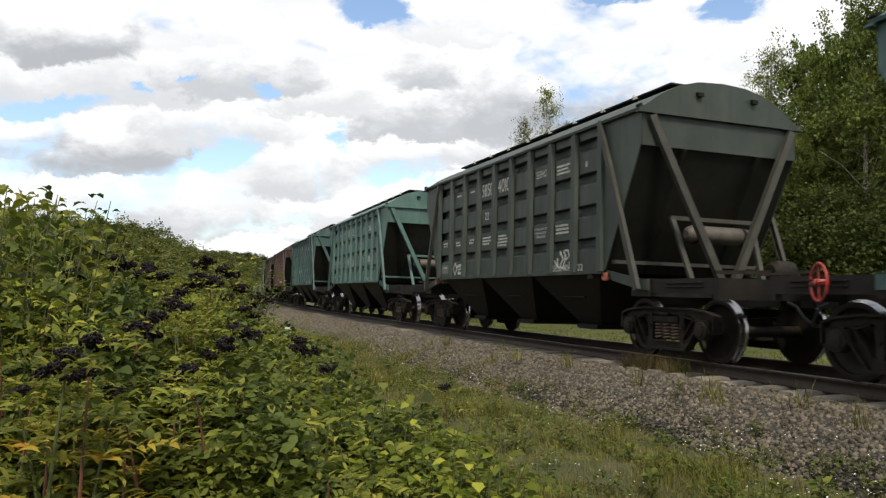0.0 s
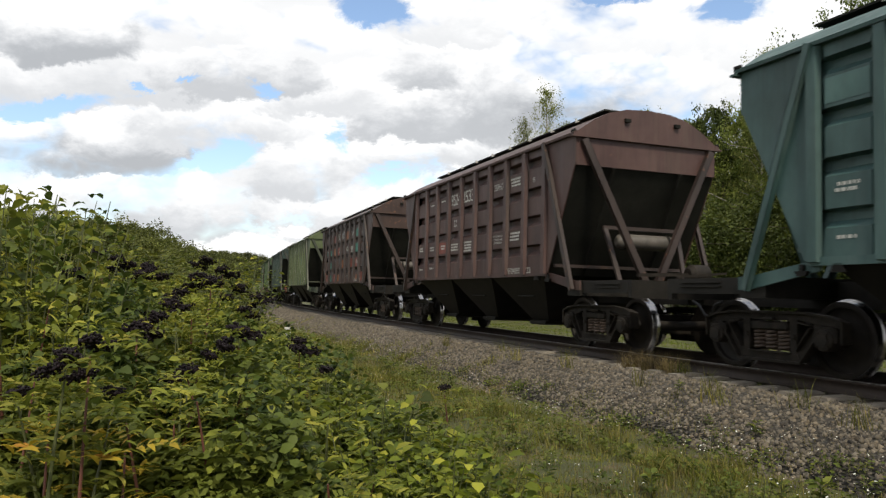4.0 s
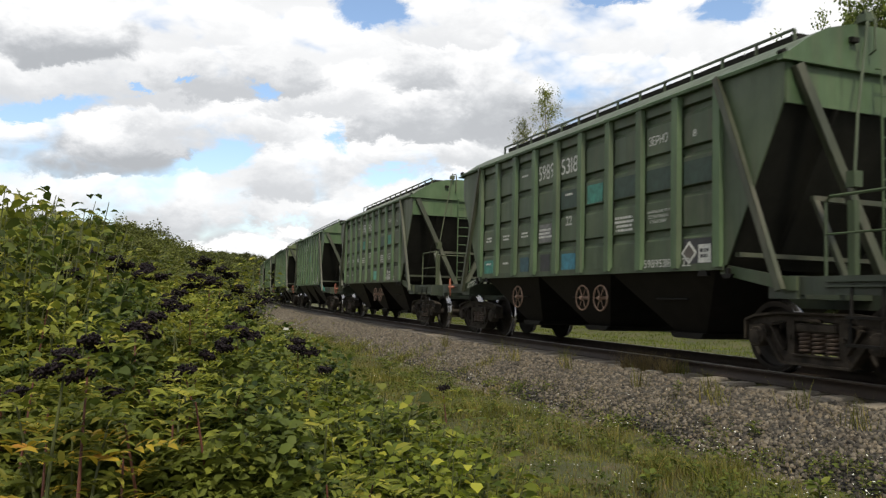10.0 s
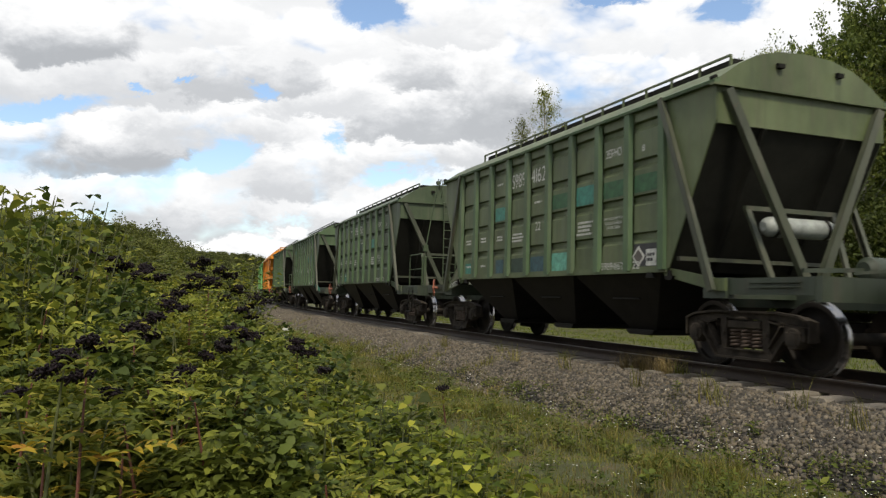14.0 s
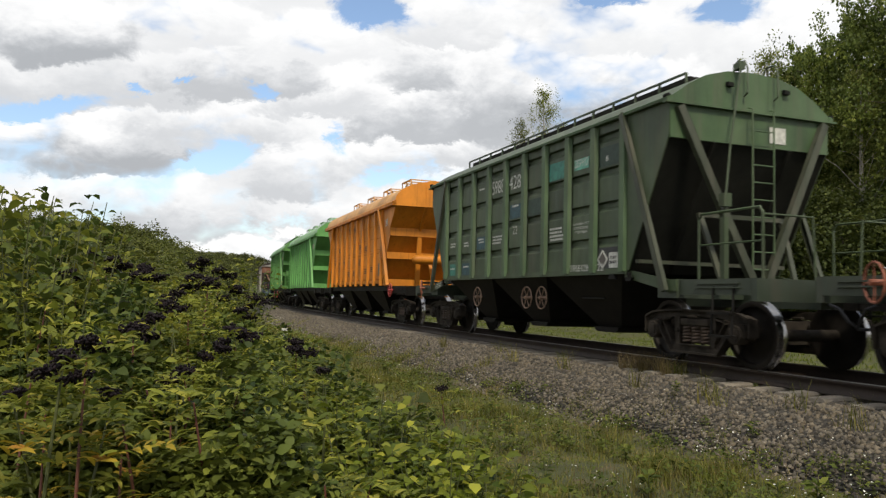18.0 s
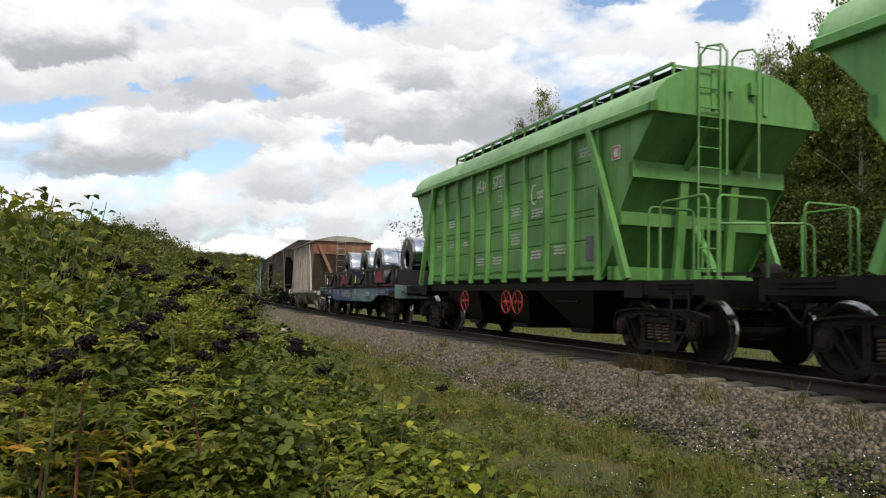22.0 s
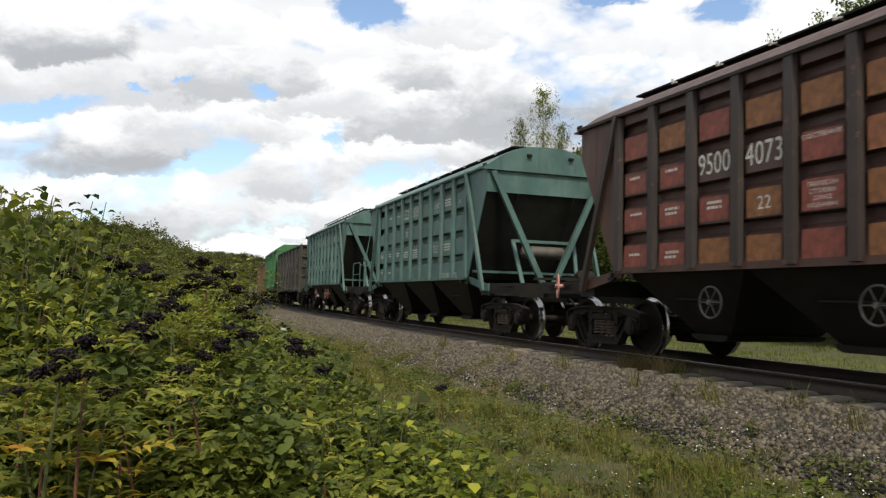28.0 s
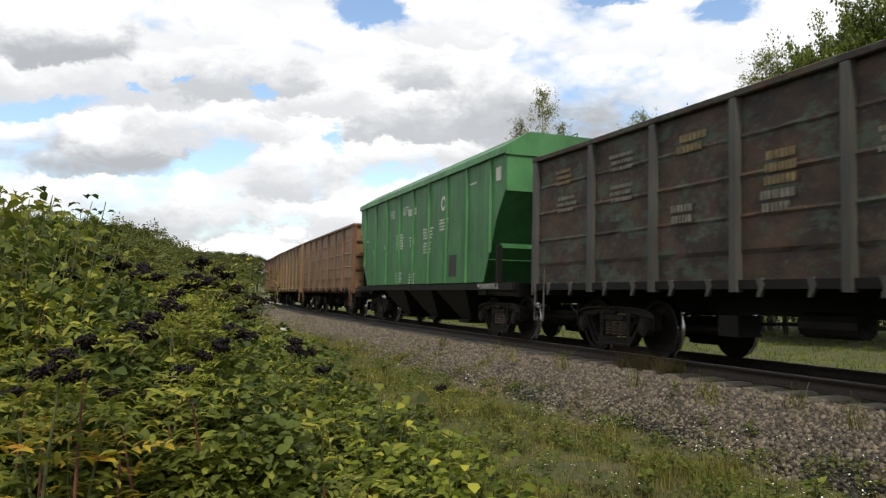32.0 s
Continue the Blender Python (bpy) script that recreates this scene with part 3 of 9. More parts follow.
def hopper_bottom_shape():
    """A pyramid bunker with its discharge mouth."""
    g = Shape()
    top, low = [(-1.32, -1.5), (1.32, -1.5), (1.32, 1.5), (-1.32, 1.5)], [(-0.34, -0.85), (0.34, -0.85), (0.34, 0.85), (-0.34, 0.85)]
    g.add([(x, y, 1.40) for x, y in top] + [(x, y, 0.42) for x, y in low],
          [(0, 1, 2, 3), (4, 7, 6, 5), (0, 4, 5, 1), (1, 5, 6, 2), (2, 6, 7, 3), (3, 7, 4, 0)])
    g.prism([(-0.40, 0.44), (-0.36, 0.38), (-0.28, 0.35), (0.28, 0.35), (0.36, 0.38), (0.40, 0.44)], -0.95, 0.95, "y")
    return g


def ledge_shape(s):
    return Shape().box(-0.38, 0.38, s * 1.14, s * 1.24, 0.945, 0.975)


def span(e, a, b):
    return min(e * a, e * b), max(e * a, e * b)


def end_platform(wagon, e, L2, material):
    """End platform: side pieces, buffer beam, bolster beam and stub of the centre sill."""
    b = L2 - 0.45
    sill = part("end_platform", lambda: Shape().box(*span(e, 4.0, b - 0.1), -0.26, 0.26, 0.86, 1.22), material, wagon, "", (e, L2))
    for s in (-1, 1):
        side = part("platform_side", lambda: Shape().box(*span(e, 5.35, b - 0.1), s * 1.42 - 0.035, s * 1.42 + 0.035, 1.03, 1.25).box(*span(e, 5.75, 6.6), s * 1.47 - 0.02, s * 1.47 + 0.02, 1.12, 1.14)
                    .box(*span(e, 5.75, 6.6), s * 1.47 - 0.02, s * 1.47 + 0.02, 1.18, 1.20), material, wagon, "", (e, s, L2))
    part("buffer_beam", lambda: Shape().box(*span(e, b - 0.1, b), -1.45, 1.45, 0.95, 1.25), material, wagon, "", (e, L2))
    part("bolster_beam", lambda: Shape().box(*span(e, 4.9, 5.35), -1.5, 1.5, 0.98, 1.26), material, wagon, "", e)
    return sill


def side_strut_shape(s, e):
    return Shape().channel((e * 4.08, s * 1.63, 4.0), (e * 5.17, s * 1.58, 1.08), 0.105, 0.08, (0, s, 0))


def v_strut_shape(s, e):
    return Shape().channel((e * 5.31, s * 1.43, 3.88), (e * 5.42, s * 0.14, 1.26), 0.135, 0.09, (e, 0, 0))


def low_bar_shape(e):
    g = Shape()
    g.beam((e * 4.35, -1.5, 1.56), (e * 4.35, 1.5, 1.56), 0.08, 0.06)
    return g


def sill_brace_shape(s, e):
    return Shape().prism([(e * 4.0, 1.45), (e * 4.05, 1.30), (e * 5.18, 1.08), (e * 5.36, 1.08), (e * 5.36, 1.25), (e * 5.2, 1.25)], s * 1.5 - 0.02, s * 1.5 + 0.02, "y")


def cradle_shape(e):
    """Stand that carries the air tank."""
    g = Shape()
    g.beam((e * 4.85, -0.72, 2.31), (e * 4.85, 1.02, 2.31), 0.07, 0.07)
    for y in (-0.68, 0.98):
        g.beam((e * 4.85, y, 2.31), (e * 5.25, y - 0.1 * math.copysign(1, y), 1.24), 0.09, 0.05, (e, 0, 0))
    return g


def tank_shape(e):
    return Shape().tube([(e * 5.0, -0.52, 2.04), (e * 5.0, -0.47, 2.04), (e * 5.0, -0.40, 2.04), (e * 5.0, 0.68, 2.04), (e * 5.0, 0.75, 2.04), (e * 5.0, 0.80, 2.04)],
                        [0.07, 0.13, 0.15, 0.15, 0.13, 0.07], 16)


def strap_shape(e, y):
    return Shape().lathe([(0.156, y - 0.03), (0.162, y - 0.03), (0.162, y + 0.03), (0.156, y + 0.03)], (e * 5.0, 0, 2.04), "y", 16)


def cylinder_shape(e):
    g = Shape()
    g.tube([(e * 5.75, 0.55, 1.42), (e * 5.75, 0.62, 1.42), (e * 5.75, 0.95, 1.42), (e * 5.75, 1.0, 1.42)], [0.12, 0.19, 0.19, 0.1], 16)
    g.beam((e * 5.75, -0.55, 1.38), (e * 5.75, 0.56, 1.42), 0.05, 0.06)
    g.beam((e * 5.9, 0.2, 1.36), (e * 6.4, 0.9, 1.44), 0.06, 0.04)
    g.box(min(e * 5.45, e * 6.1), max(e * 5.45, e * 6.1), -0.2, 1.1, 1.22, 1.27)
    return g


def walkway_shape():
    """Row of loading hatches and gratings along the roof ridge."""
    g = Shape()
    for k in range(9):
        a = -4.85 + k * 1.08
        g.box(a, a + 1.04, -0.7, 0.7, 4.60, 4.63)
        for y in (-0.5, 0.5):
            g.box(a + 0.05, a + 0.1, y - 0.03, y + 0.03, 4.45, 4.61)
            g.box(a + 0.93, a + 0.98, y - 0.03, y + 0.03, 4.45, 4.61)
    return g


def hatch_shape():
    return Shape().box(-3.9, 3.9, -0.28, 0.28, 4.55, 4.625)


def catwalk_shape():
    """Raised grating with its posts, on wagons with a ladder."""
    g = Shape()
    for y in (-0.75, 0.75):
        g.box(-4.6, 4.6, y - 0.02, y + 0.02, 4.645, 4.675)
        for k in range(14):
            x = -4.6 + k * 0.7077
            g.box(x - 0.018, x + 0.018, y - 0.018, y + 0.018, 4.42, 4.65)
    return g


def coaming_shape():
    """Dark hatch coaming with its mesh lid inside the rails of the catwalk."""
    return Shape().box(0, 0.99, -0.66, 0.66, 4.45, 4.63)


def clip_shape():
    g = Shape()
    g.box(-0.02, 0.02, -0.73, -0.70, 4.59, 4.66)
    return g.box(-0.02, 0.10, -0.73, -0.70, 4.575, 4.60)


def ear_shape(e, y):
    """Small lug on the roof's end."""
    return Shape().prism([(e * 5.28, 4.36), (e * 5.36, 4.345), (e * 5.36, 4.28), (e * 5.28, 4.285)], y - 0.055, y + 0.055, "y")


def eave_lug_shape(s, e):
    return Shape().tube([(e * 5.2, s * 1.62, 4.03), (e * 5.3, s * 1.62, 4.03)], 0.035, 8)


def ladder_shape(e, top=3.98, y0=-0.42, n=10):
    g = Shape()
    x = e * 5.42
    for y in (y0, y0 - 0.42):
        g.tube([(x - e * 0.08, y, top), (x, y, top - 0.03), (x, y, 1.28)], 0.016, 6)
    for k in range(n):
        z = 1.45 + k * (top - 1.55) / (n - 1)
        g.tube([(x, y0, z), (x, y0 - 0.42, z)], 0.013, 6)
    return g


def crank_shape(e):
    """Upright rod that works the hatches, with its guides."""
    g = Shape()
    g.tube([(e * 5.25, -0.30, 4.70), (e * 5.36, -0.34, 4.72), (e * 5.42, -0.38, 4.50), (e * 5.47, -0.62, 3.3), (e * 5.55, -0.78, 2.45), (e * 5.56, -0.80, 2.2)], 0.018, 6)
    g.box(*span(e, 5.28, 5.42), -0.40, -0.28, 4.56, 4.66)
    g.box(*span(e, 5.5, 5.62), -0.86, -0.72, 2.36, 2.56)
    g.box(*span(e, 5.5, 5.6), -0.84, -0.76, 1.26, 2.2)
    return g


def rail_shape(e, L2, s):
    """Hand rails round the brake platform."""
    g = Shape()
    b = L2 - 0.5
    g.tube([(e * 5.6, s * 1.3, 1.25), (e * 5.6, s * 1.3, 2.12), (e * 5.66, s * 1.3, 2.2), (e * (b - 0.05), s * 1.3, 2.2), (e * b, s * 1.3, 2.12), (e * b, s * 1.3, 1.25)], 0.02, 6)
    g.tube([(e * 5.6, s * 1.3, 1.75), (e * b, s * 1.3, 1.75)], 0.014, 6)
    g.tube([(e * b, s * 1.3, 2.1), (e * b, s * 0.45, 2.1), (e * b, s * 0.4, 1.25)], 0.018, 6)
    return g


def step_shape(s, e):
    """Hanging foot step at a corner."""
    g = Shape()
    for x in (6.1, 6.5):
        g.tube([(e * x, s * 1.46, 1.15), (e * x, s * 1.50, 0.45)], 0.018, 6)
    for z in (0.47, 0.78):
        g.box(min(e * 6.08, e * 6.52), max(e * 6.08, e * 6.52), s * 1.49 - 0.06, s * 1.49 + 0.06, z - 0.015, z + 0.015)
    return g


def handwheel_shape(R=0.22, spokes=6):
    g = Shape()
    g.ring((0, 0, 0), "y", R, 0.015, 28, 6)
    g.tube([(0, -0.05, 0), (0, 0.12, 0)], 0.035, 8)
    for k in range(spokes):
        a = 2 * math.pi * k / spokes
        g.tube([(0, 0, 0), (R * math.cos(a), 0, R * math.sin(a))], 0.009, 5)
    return g


def handwheel(parent, x, y, z, material, R=0.22, name="handwheel", label="", turn=0, spokes=6):
    return part(name, lambda: handwheel_shape(R, spokes), material, parent, label, (R, spokes), True, pose(x, y, z, 0, 0, turn))


def jack_shape(s):
    return Shape().prism([(-0.05, 1.38), (0.05, 1.38), (0.11, 1.28), (-0.11, 1.28)], s * 1.53, s * 1.58, "y")


def hook_shape(s):
    g = Shape()
    g.prism([(-0.1, 1.3), (0.1, 1.3), (0.06, 1.24), (-0.06, 1.24)], s * 1.55, s * 1.60, "y")
    g.box(-0.03, 0.03, s * 1.575 - 0.02, s * 1.575 + 0.02, 1.3, 1.38)
    return g


def patch_shape(w, h):
    return Shape().box(-w / 2, w / 2, -0.002, 0.002, -h / 2, h / 2)


def patch(parent, col, row, material, w=0.6, h=0.32, dz=0.0, dx=0.0, name="paint_patch"):
    """A repainted rectangle on the flat of a panel: column 0 is the hindmost, row 0 the uppermost."""
    z, w = (3.39, 2.79, 2.21, 1.62)[row] + dz, min(w, 0.6)
    return part(name, lambda: patch_shape(w, h), material, parent, "", (w, h), False, pose((col - 4) * PITCH + dx, -HB - 0.003, z))


def hopper_frame(name, L, paint_mat, under, label, group, base=10.5, cast=None):
    wagon = tagged(new(name), label, "freight wagon", group)
    turning = running_gear(wagon, base, cast)
    for e in (1, -1):
        part("coupler", lambda: coupler_shape(e, e * L / 2), CAST, wagon, "", (e, L))
        part("brake_hose", lambda: hose_shape(e, e * L / 2), BLACK, wagon, "", (e, L), True)
    return wagon, turning


def grain_hopper(look_of):
    """A four-axle grain hopper. look_of: paint, under, number, patches and so on."""
    c, L = look_of, 14.72
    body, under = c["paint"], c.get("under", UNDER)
    frame_mat, dark = c.get("frame", FRAME), c.get("dark", SHADED_GRIME)
    wagon, turning = hopper_frame("grain_hopper_wagon", L, body, under, c["label"], "wagons of the train", 10.5, CAST_DUSTY if c.get("strut") is OLIVE else None)
    deep = 0.55 if c.get("strut") is OLIVE else 1.0        # later wagons have shallower hollows
    for s in (-1, 1):
        side = part("side_wall", lambda: side_sill_shape(s), body, wagon, "", s)
        for k in COLS:
            part("panel", lambda: panel_shape(s, deep), c.get("panel", body), side, "", (s, deep), False, pose(k * PITCH, 0, 0))
        for k in range(10):
            part("rib", lambda: rib_shape(s), c.get("rib", body), side, "", s, False, pose((k - 4.5) * PITCH, 0, 0))
        part("eave", lambda: eave_shape(s), c.get("rib", body), wagon, "", s)
        for e in (1, -1):
            part("gusset", lambda: gusset_shape(s, e), body, wagon, "", (s, e))
            part("side_strut", lambda: side_strut_shape(s, e), c.get("strut", STRUT), wagon, "", (s, e))
            part("end_strut", lambda: v_strut_shape(s, e), c.get("strut", STRUT), wagon, "", (s, e))
            part("sill_brace", lambda: sill_brace_shape(s, e), c.get("brace", body) if e > 0 else body, wagon, "", (s, e))
            part("lug", lambda: eave_lug_shape(s, e), dark, wagon, "", (s, e))
            part("jacking_pad", lambda: jack_shape(s), under, wagon, "", s, False, pose(e * 3.75, 0, 0))
            part("tow_hook", lambda: hook_shape(s), c.get("hook", under), wagon, "", s, False, pose(e * 4.25, 0, 0))
    part("roof", roof_shape, c.get("roof", body), wagon, "", 0)
    for e in (1, -1):
        part("roof_end", lambda: roof_end_shape(e), c.get("end", body), wagon, "", e)
        part("end_panel", lambda: end_panel_shape(e), c.get("end", body), wagon, "", e)
        # shade below the roof end is put into the sheet's grimy colour
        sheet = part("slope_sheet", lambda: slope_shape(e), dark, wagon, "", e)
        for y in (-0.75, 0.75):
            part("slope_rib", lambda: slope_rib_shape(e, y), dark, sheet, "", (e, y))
        end_platform(wagon, e, L / 2, frame_mat)
        part("low_bar", lambda: low_bar_shape(e), c.get("strut", STRUT), wagon, "", e)
        for y in (-0.5, 0.62):
            part("roof_lug", lambda: ear_shape(e, y), dark, wagon, "", (e, y))
    part("tank_stand", lambda: cradle_shape(1), c.get("strut", STRUT), wagon, "", 1)
    if c.get("tank", True):
        tank = part("air_tank", lambda: tank_shape(1), c.get("tank_mat", GREY_TANK), wagon, "", 1, True)
        for y in (-0.35, 0.6):
            part("strap", lambda: strap_shape(1, y), under, tank, "", y)
        part("brake_cylinder", lambda: cylinder_shape(1), c.get("frame", CAST), wagon, "", 1, True)
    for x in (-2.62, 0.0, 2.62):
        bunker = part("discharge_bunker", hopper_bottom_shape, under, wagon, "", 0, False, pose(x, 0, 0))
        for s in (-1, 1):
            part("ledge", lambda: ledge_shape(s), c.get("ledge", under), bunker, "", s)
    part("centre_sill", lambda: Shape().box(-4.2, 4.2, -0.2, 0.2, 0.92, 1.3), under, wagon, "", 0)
    if c.get("ladder"):
        part("catwalk", catwalk_shape, body, wagon, "", 0)
        for k in range(9):
            part("hatch_coaming", coaming_shape, SHADED_GRIME, wagon, "", 0, False, pose(-4.58 + k * 1.02, 0, 0))
        part("ladder", lambda: ladder_shape(1, 3.98, 0.28), c.get("end", body), wagon, "", 1)
        for y in (-0.22, 0.38):
            part("grab_rail", lambda: Shape().tube([(5.32, y, 4.16), (5.40, y, 4.2), (5.40, y, 4.60), (5.34, y, 4.72), (5.18, y, 4.74), (5.1, y, 4.66), (5.1, y, 4.54)], 0.016, 6), body, wagon, "", ("roof", y), True)
        if c.get("strut") is OLIVE:
            part("notice_plate", lambda: Shape().box(5.268, 5.274, 0.34, 0.66, 3.48, 3.74), WHITE, wagon, "white weathered notice", "n")
        part("crank_rod", lambda: crank_shape(1), body, wagon, "", 1)
        for s in (-1, 1):
            part("hand_rail", lambda: rail_shape(1, L / 2, s), body, wagon, "", s)
            part("foot_step", lambda: step_shape(s, 1), under, wagon, "", s)
    else:
        part("catwalk" if c.get("catwalk") else "roof_grating", catwalk_shape if c.get("catwalk") else walkway_shape, c.get("walk", body if c.get("catwalk") else SHADED_GRIME), wagon, "", 1 if c.get("catwalk") else 2)
        if c.get("catwalk"):
            for k in range(9):
                part("hatch_coaming", coaming_shape, SHADED_GRIME, wagon, "", 0, False, pose(-4.58 + k * 1.02, 0, 0))
        else:
            for k in range(8):
                part("hatch_clip", clip_shape, WHITE, wagon, "", 0, False, pose(-3.8 + k * 1.08, 0, 0))
            part("hatch_cover", hatch_shape, c.get("roof", body), wagon, "", 0)
    for x, z in c.get("wheels_under", ()):
        handwheel(wagon, x, -1.46, z, c.get("wheel_mat", TAN_WHEEL), 0.22)
    if c.get("end_wheel") or c.get("strut") is OLIVE:
        wheel = handwheel(wagon, -L / 2 + 1.3, -1.56, 1.17, c.get("end_wheel", PRIMER_RED), 0.22, "brake_wheel", "", -25, 4)
        part("spindle", lambda: Shape().tube([(0, 0, 0), (0, 0.4, 0)], 0.03, 8), under, wheel, "", 0)
    # writing
    y, ink = -HB - 0.006, c.get("ink", WHITE)
    number = c.get("number", "")
    if number:
        nz, nh = c.get("nz", 3.28), c.get("nh", 0.3)
        col = c.get("ncol", 3)
        half = len(number) - 4
        words(wagon, number[:half], (col - 4) * PITCH - 0.31, nz, nh, 0.155 * half, y, ink)
        words(wagon, number[half:], (col - 3) * PITCH - 0.31, nz, nh, 0.62, y, ink)
        words(wagon, "22", (col - 4 + c.get("under_second", 0)) * PITCH - 0.10, c.get("tz", 2.73), 0.17, 0.22, y, ink)
        words(wagon, number, 2.39, 1.43, 0.12, 0.66, -HB - 0.024, ink)
        words(wagon, "22", 3.31, 1.43, 0.12, 0.19, -HB - 0.024, ink)
    if c.get("strut") is OLIVE:
        words(wagon, "АВТОРЕЖИМ", -4.98, 1.135, 0.12, 0.74, -1.524, ink, rise=0.17)
    if c.get("grain", True):
        words(wagon, "ЗЕРНО", (c.get("gcol", 6) - 4) * PITCH - 0.24, 3.34, 0.145, 0.47, y, ink)
    r = random.Random(c.get("seed", 1))
    for col, row, n in c.get("texts", ((0, 2, 2), (1, 2, 2), (2, 2, 2), (3, 2, 3), (c.get("gcol", 6), 2, 0), (2, 0, 1), (0, 3, 1), (1, 3, 1)) + (((6, 2, 4), (4, 1, 1)) if c.get("gcol", 6) == 7 else ((4, 2, 4), (7, 2, 3), (7, 0, 3), (1, 0, 1)))):
        wide = 0.34 if n < 3 else 0.56
        if n == 0:
            for j, line_ in enumerate(("ЗАПРЕЩАЕТСЯ", "ОСТАВЛЯТЬ ЛЮКИ", "ОТКРЫТЫМИ")):
                words(wagon, line_.replace(" ", ""), (col - 4) * PITCH - (0.28, 0.25, 0.2)[j], 2.27 - 0.075 * j, 0.05, (0.56, 0.5, 0.4)[j], y, ink)
            continue
        bars(wagon, (col - 4) * PITCH - wide / 2, (3.52, 2.93, 2.33, 1.72)[row] - r.uniform(0, 0.05), wide, n, y, ink, 0.04, 0.03, r.random())
    for col, row, lines in c.get("lines", ()):
        for j, line_ in enumerate(lines):
            words(wagon, line_, (col - 4) * PITCH - 0.026 * len(line_), (3.47, 2.88, 2.30, 1.70)[row] - 0.085 * j, 0.06, 0.052 * len(line_), y, ink)
    words(wagon, "8", 4 * PITCH - 0.1, 3.3, 0.1, 0.08, y, ink)
    for col, row, mat_, w, h in c.get("patches", ()):
        patch(wagon, col, row, mat_, w, h)
    for col, row, n in c.get("graffiti", ()):
        scrawl(wagon, (col - 4) * PITCH, (3.39, 2.79, 2.21, 1.62)[row], y - 0.002, n)
    return wagon, turning, L


def scrawl(parent, x, z, y, n=1):
    """A daubed sign: crossing pale strokes."""
    r = random.Random(n)
    g = Shape()
    for k in range(7 if n < 10 else 0):
        a, b = r.uniform(-0.28, 0.28), r.uniform(-0.2, 0.2)
        pts = [(x + a, y, z + b)]
        for j in range(3):
            a, b = max(-0.3, min(0.3, a + r.uniform(-0.16, 0.16))), max(-0.2, min(0.2, b + r.uniform(-0.2, 0.2)))
            pts.append((x + a, y, z + b))
        for p, q in zip(pts, pts[1:]):
            g.beam(p, q, 0.035, 0.002, (0, 1, 0))
    if n < 10:
        return part("graffiti", g, WHITE, parent)
    part("hazard_square", lambda: Shape().box(-0.13, 0.13, -0.002, 0.002, -0.13, 0.13), WHITE, parent, "white square notice", "sq", False, pose(x + 0.16, y, z - 0.02))
    bars(parent, x + 0.06, z + 0.05, 0.2, 2, y - 0.004, BLACK, 0.05, 0.03, n)
    part("hazard_diamond", lambda: Shape().prism([(-0.17, 0), (0, -0.17), (0.17, 0), (0, 0.17)], -0.002, 0.002, "y"), WHITE, parent, "white diamond-shaped notice", "di", False, pose(x - 0.17, y, z))
    part("diamond_field", lambda: Shape().prism([(-0.12, 0), (0, -0.12), (0.12, 0), (0, 0.12)], -0.006, -0.003, "y"), GREY_TANK, parent, "", "df", False, pose(x - 0.17, y, z))
# ---------- arched-roof grain hoppers with ten ribs a side ----------
ARCH = [(1.60, 4.02)] + [(1.60 * math.cos(a), 4.02 + 0.74 * math.sin(a)) for a in [radians(d) for d in range(15, 166, 15)]] + [(-1.60, 4.02)]


def arch_panel_shape(s):
    """A pressed strip between two ribs, with shallow steps and a sloping foot."""
    g = Shape()
    w = 0.4725
    prof = [(1.30, 0.10), (1.36, 0.10), (1.52, 0.0)]
    for z in (1.99, 2.41, 2.53, 2.94, 3.40):
        prof += [(z - 0.03, 0.0), (z - 0.012, 0.02), (z + 0.012, 0.0)]
    prof += [(3.92, 0.0)]
    n = len(prof)
    return g.add([(x, s * (1.55 - d), z) for x in (-w, w) for z, d in prof],
                 [(i, i + 1, n + i + 1, n + i) for i in range(n - 1)])


def arch_rib_shape(s):
    g = Shape()
    o, i = s * 1.64, s * 1.54
    g.prism([(-0.06, i), (-0.05, o), (0.05, o), (0.06, i)], 1.27, 3.90, "z")
    return g


def arch_roof_shape():
    g = Shape()
    return g.prism([(1.60, 3.98)] + ARCH + [(-1.60, 3.98)], -5.80, 5.80, "x")


def arch_eave_shape(s):
    return Shape().prism([(s * 1.55, 3.87), (s * 1.70, 3.88), (s * 1.70, 3.99), (s * 1.58, 4.06), (s * 1.55, 4.0)], -5.86, 5.86, "x")


def arch_end_shape(e):
    g = Shape()
    g.prism([(1.70, 3.87)] + [(1.70, 4.0)] + ARCH + [(-1.70, 4.0), (-1.70, 3.87)], e * 5.80, e * 5.86, "x")
    for y in (-0.52, 0.52):
        g.box(min(e * 5.86, e * 5.89), max(e * 5.86, e * 5.89), y - 0.04, y + 0.04, 4.0, 4.64)
    return g


def arch_gusset_shape(s, e):
    return Shape().prism([(e * 4.2, 1.30), (e * 4.2, 3.9), (e * 5.82, 3.9), (e * 5.2, 3.22), (e * 5.2, 2.92), (e * 4.85, 2.40), (e * 4.85, 2.2), (e * 4.3, 1.30)],
                         s * 1.535, s * 1.56, "y")


def arch_slope_shape(e, row):
    g = Shape()
    for a, b in ((((5.82, 3.88), (5.12, 3.16)), ((5.14, 2.94), (4.72, 2.36)), ((4.80, 2.22), (4.25, 1.36)))[row],):
        g.prism([(e * a[0], a[1]), (e * b[0], b[1]), (e * (b[0] - 0.03), b[1] + 0.02), (e * (a[0] - 0.03), a[1] + 0.02)], -1.54, 1.54, "y")
    return g


def arch_shelf_shape(e, x, z0, z1):
    g = Shape()
    g.box(min(e * (x - 0.12), e * x), max(e * (x - 0.12), e * x), -1.56, 1.56, z0, z1)
    return g


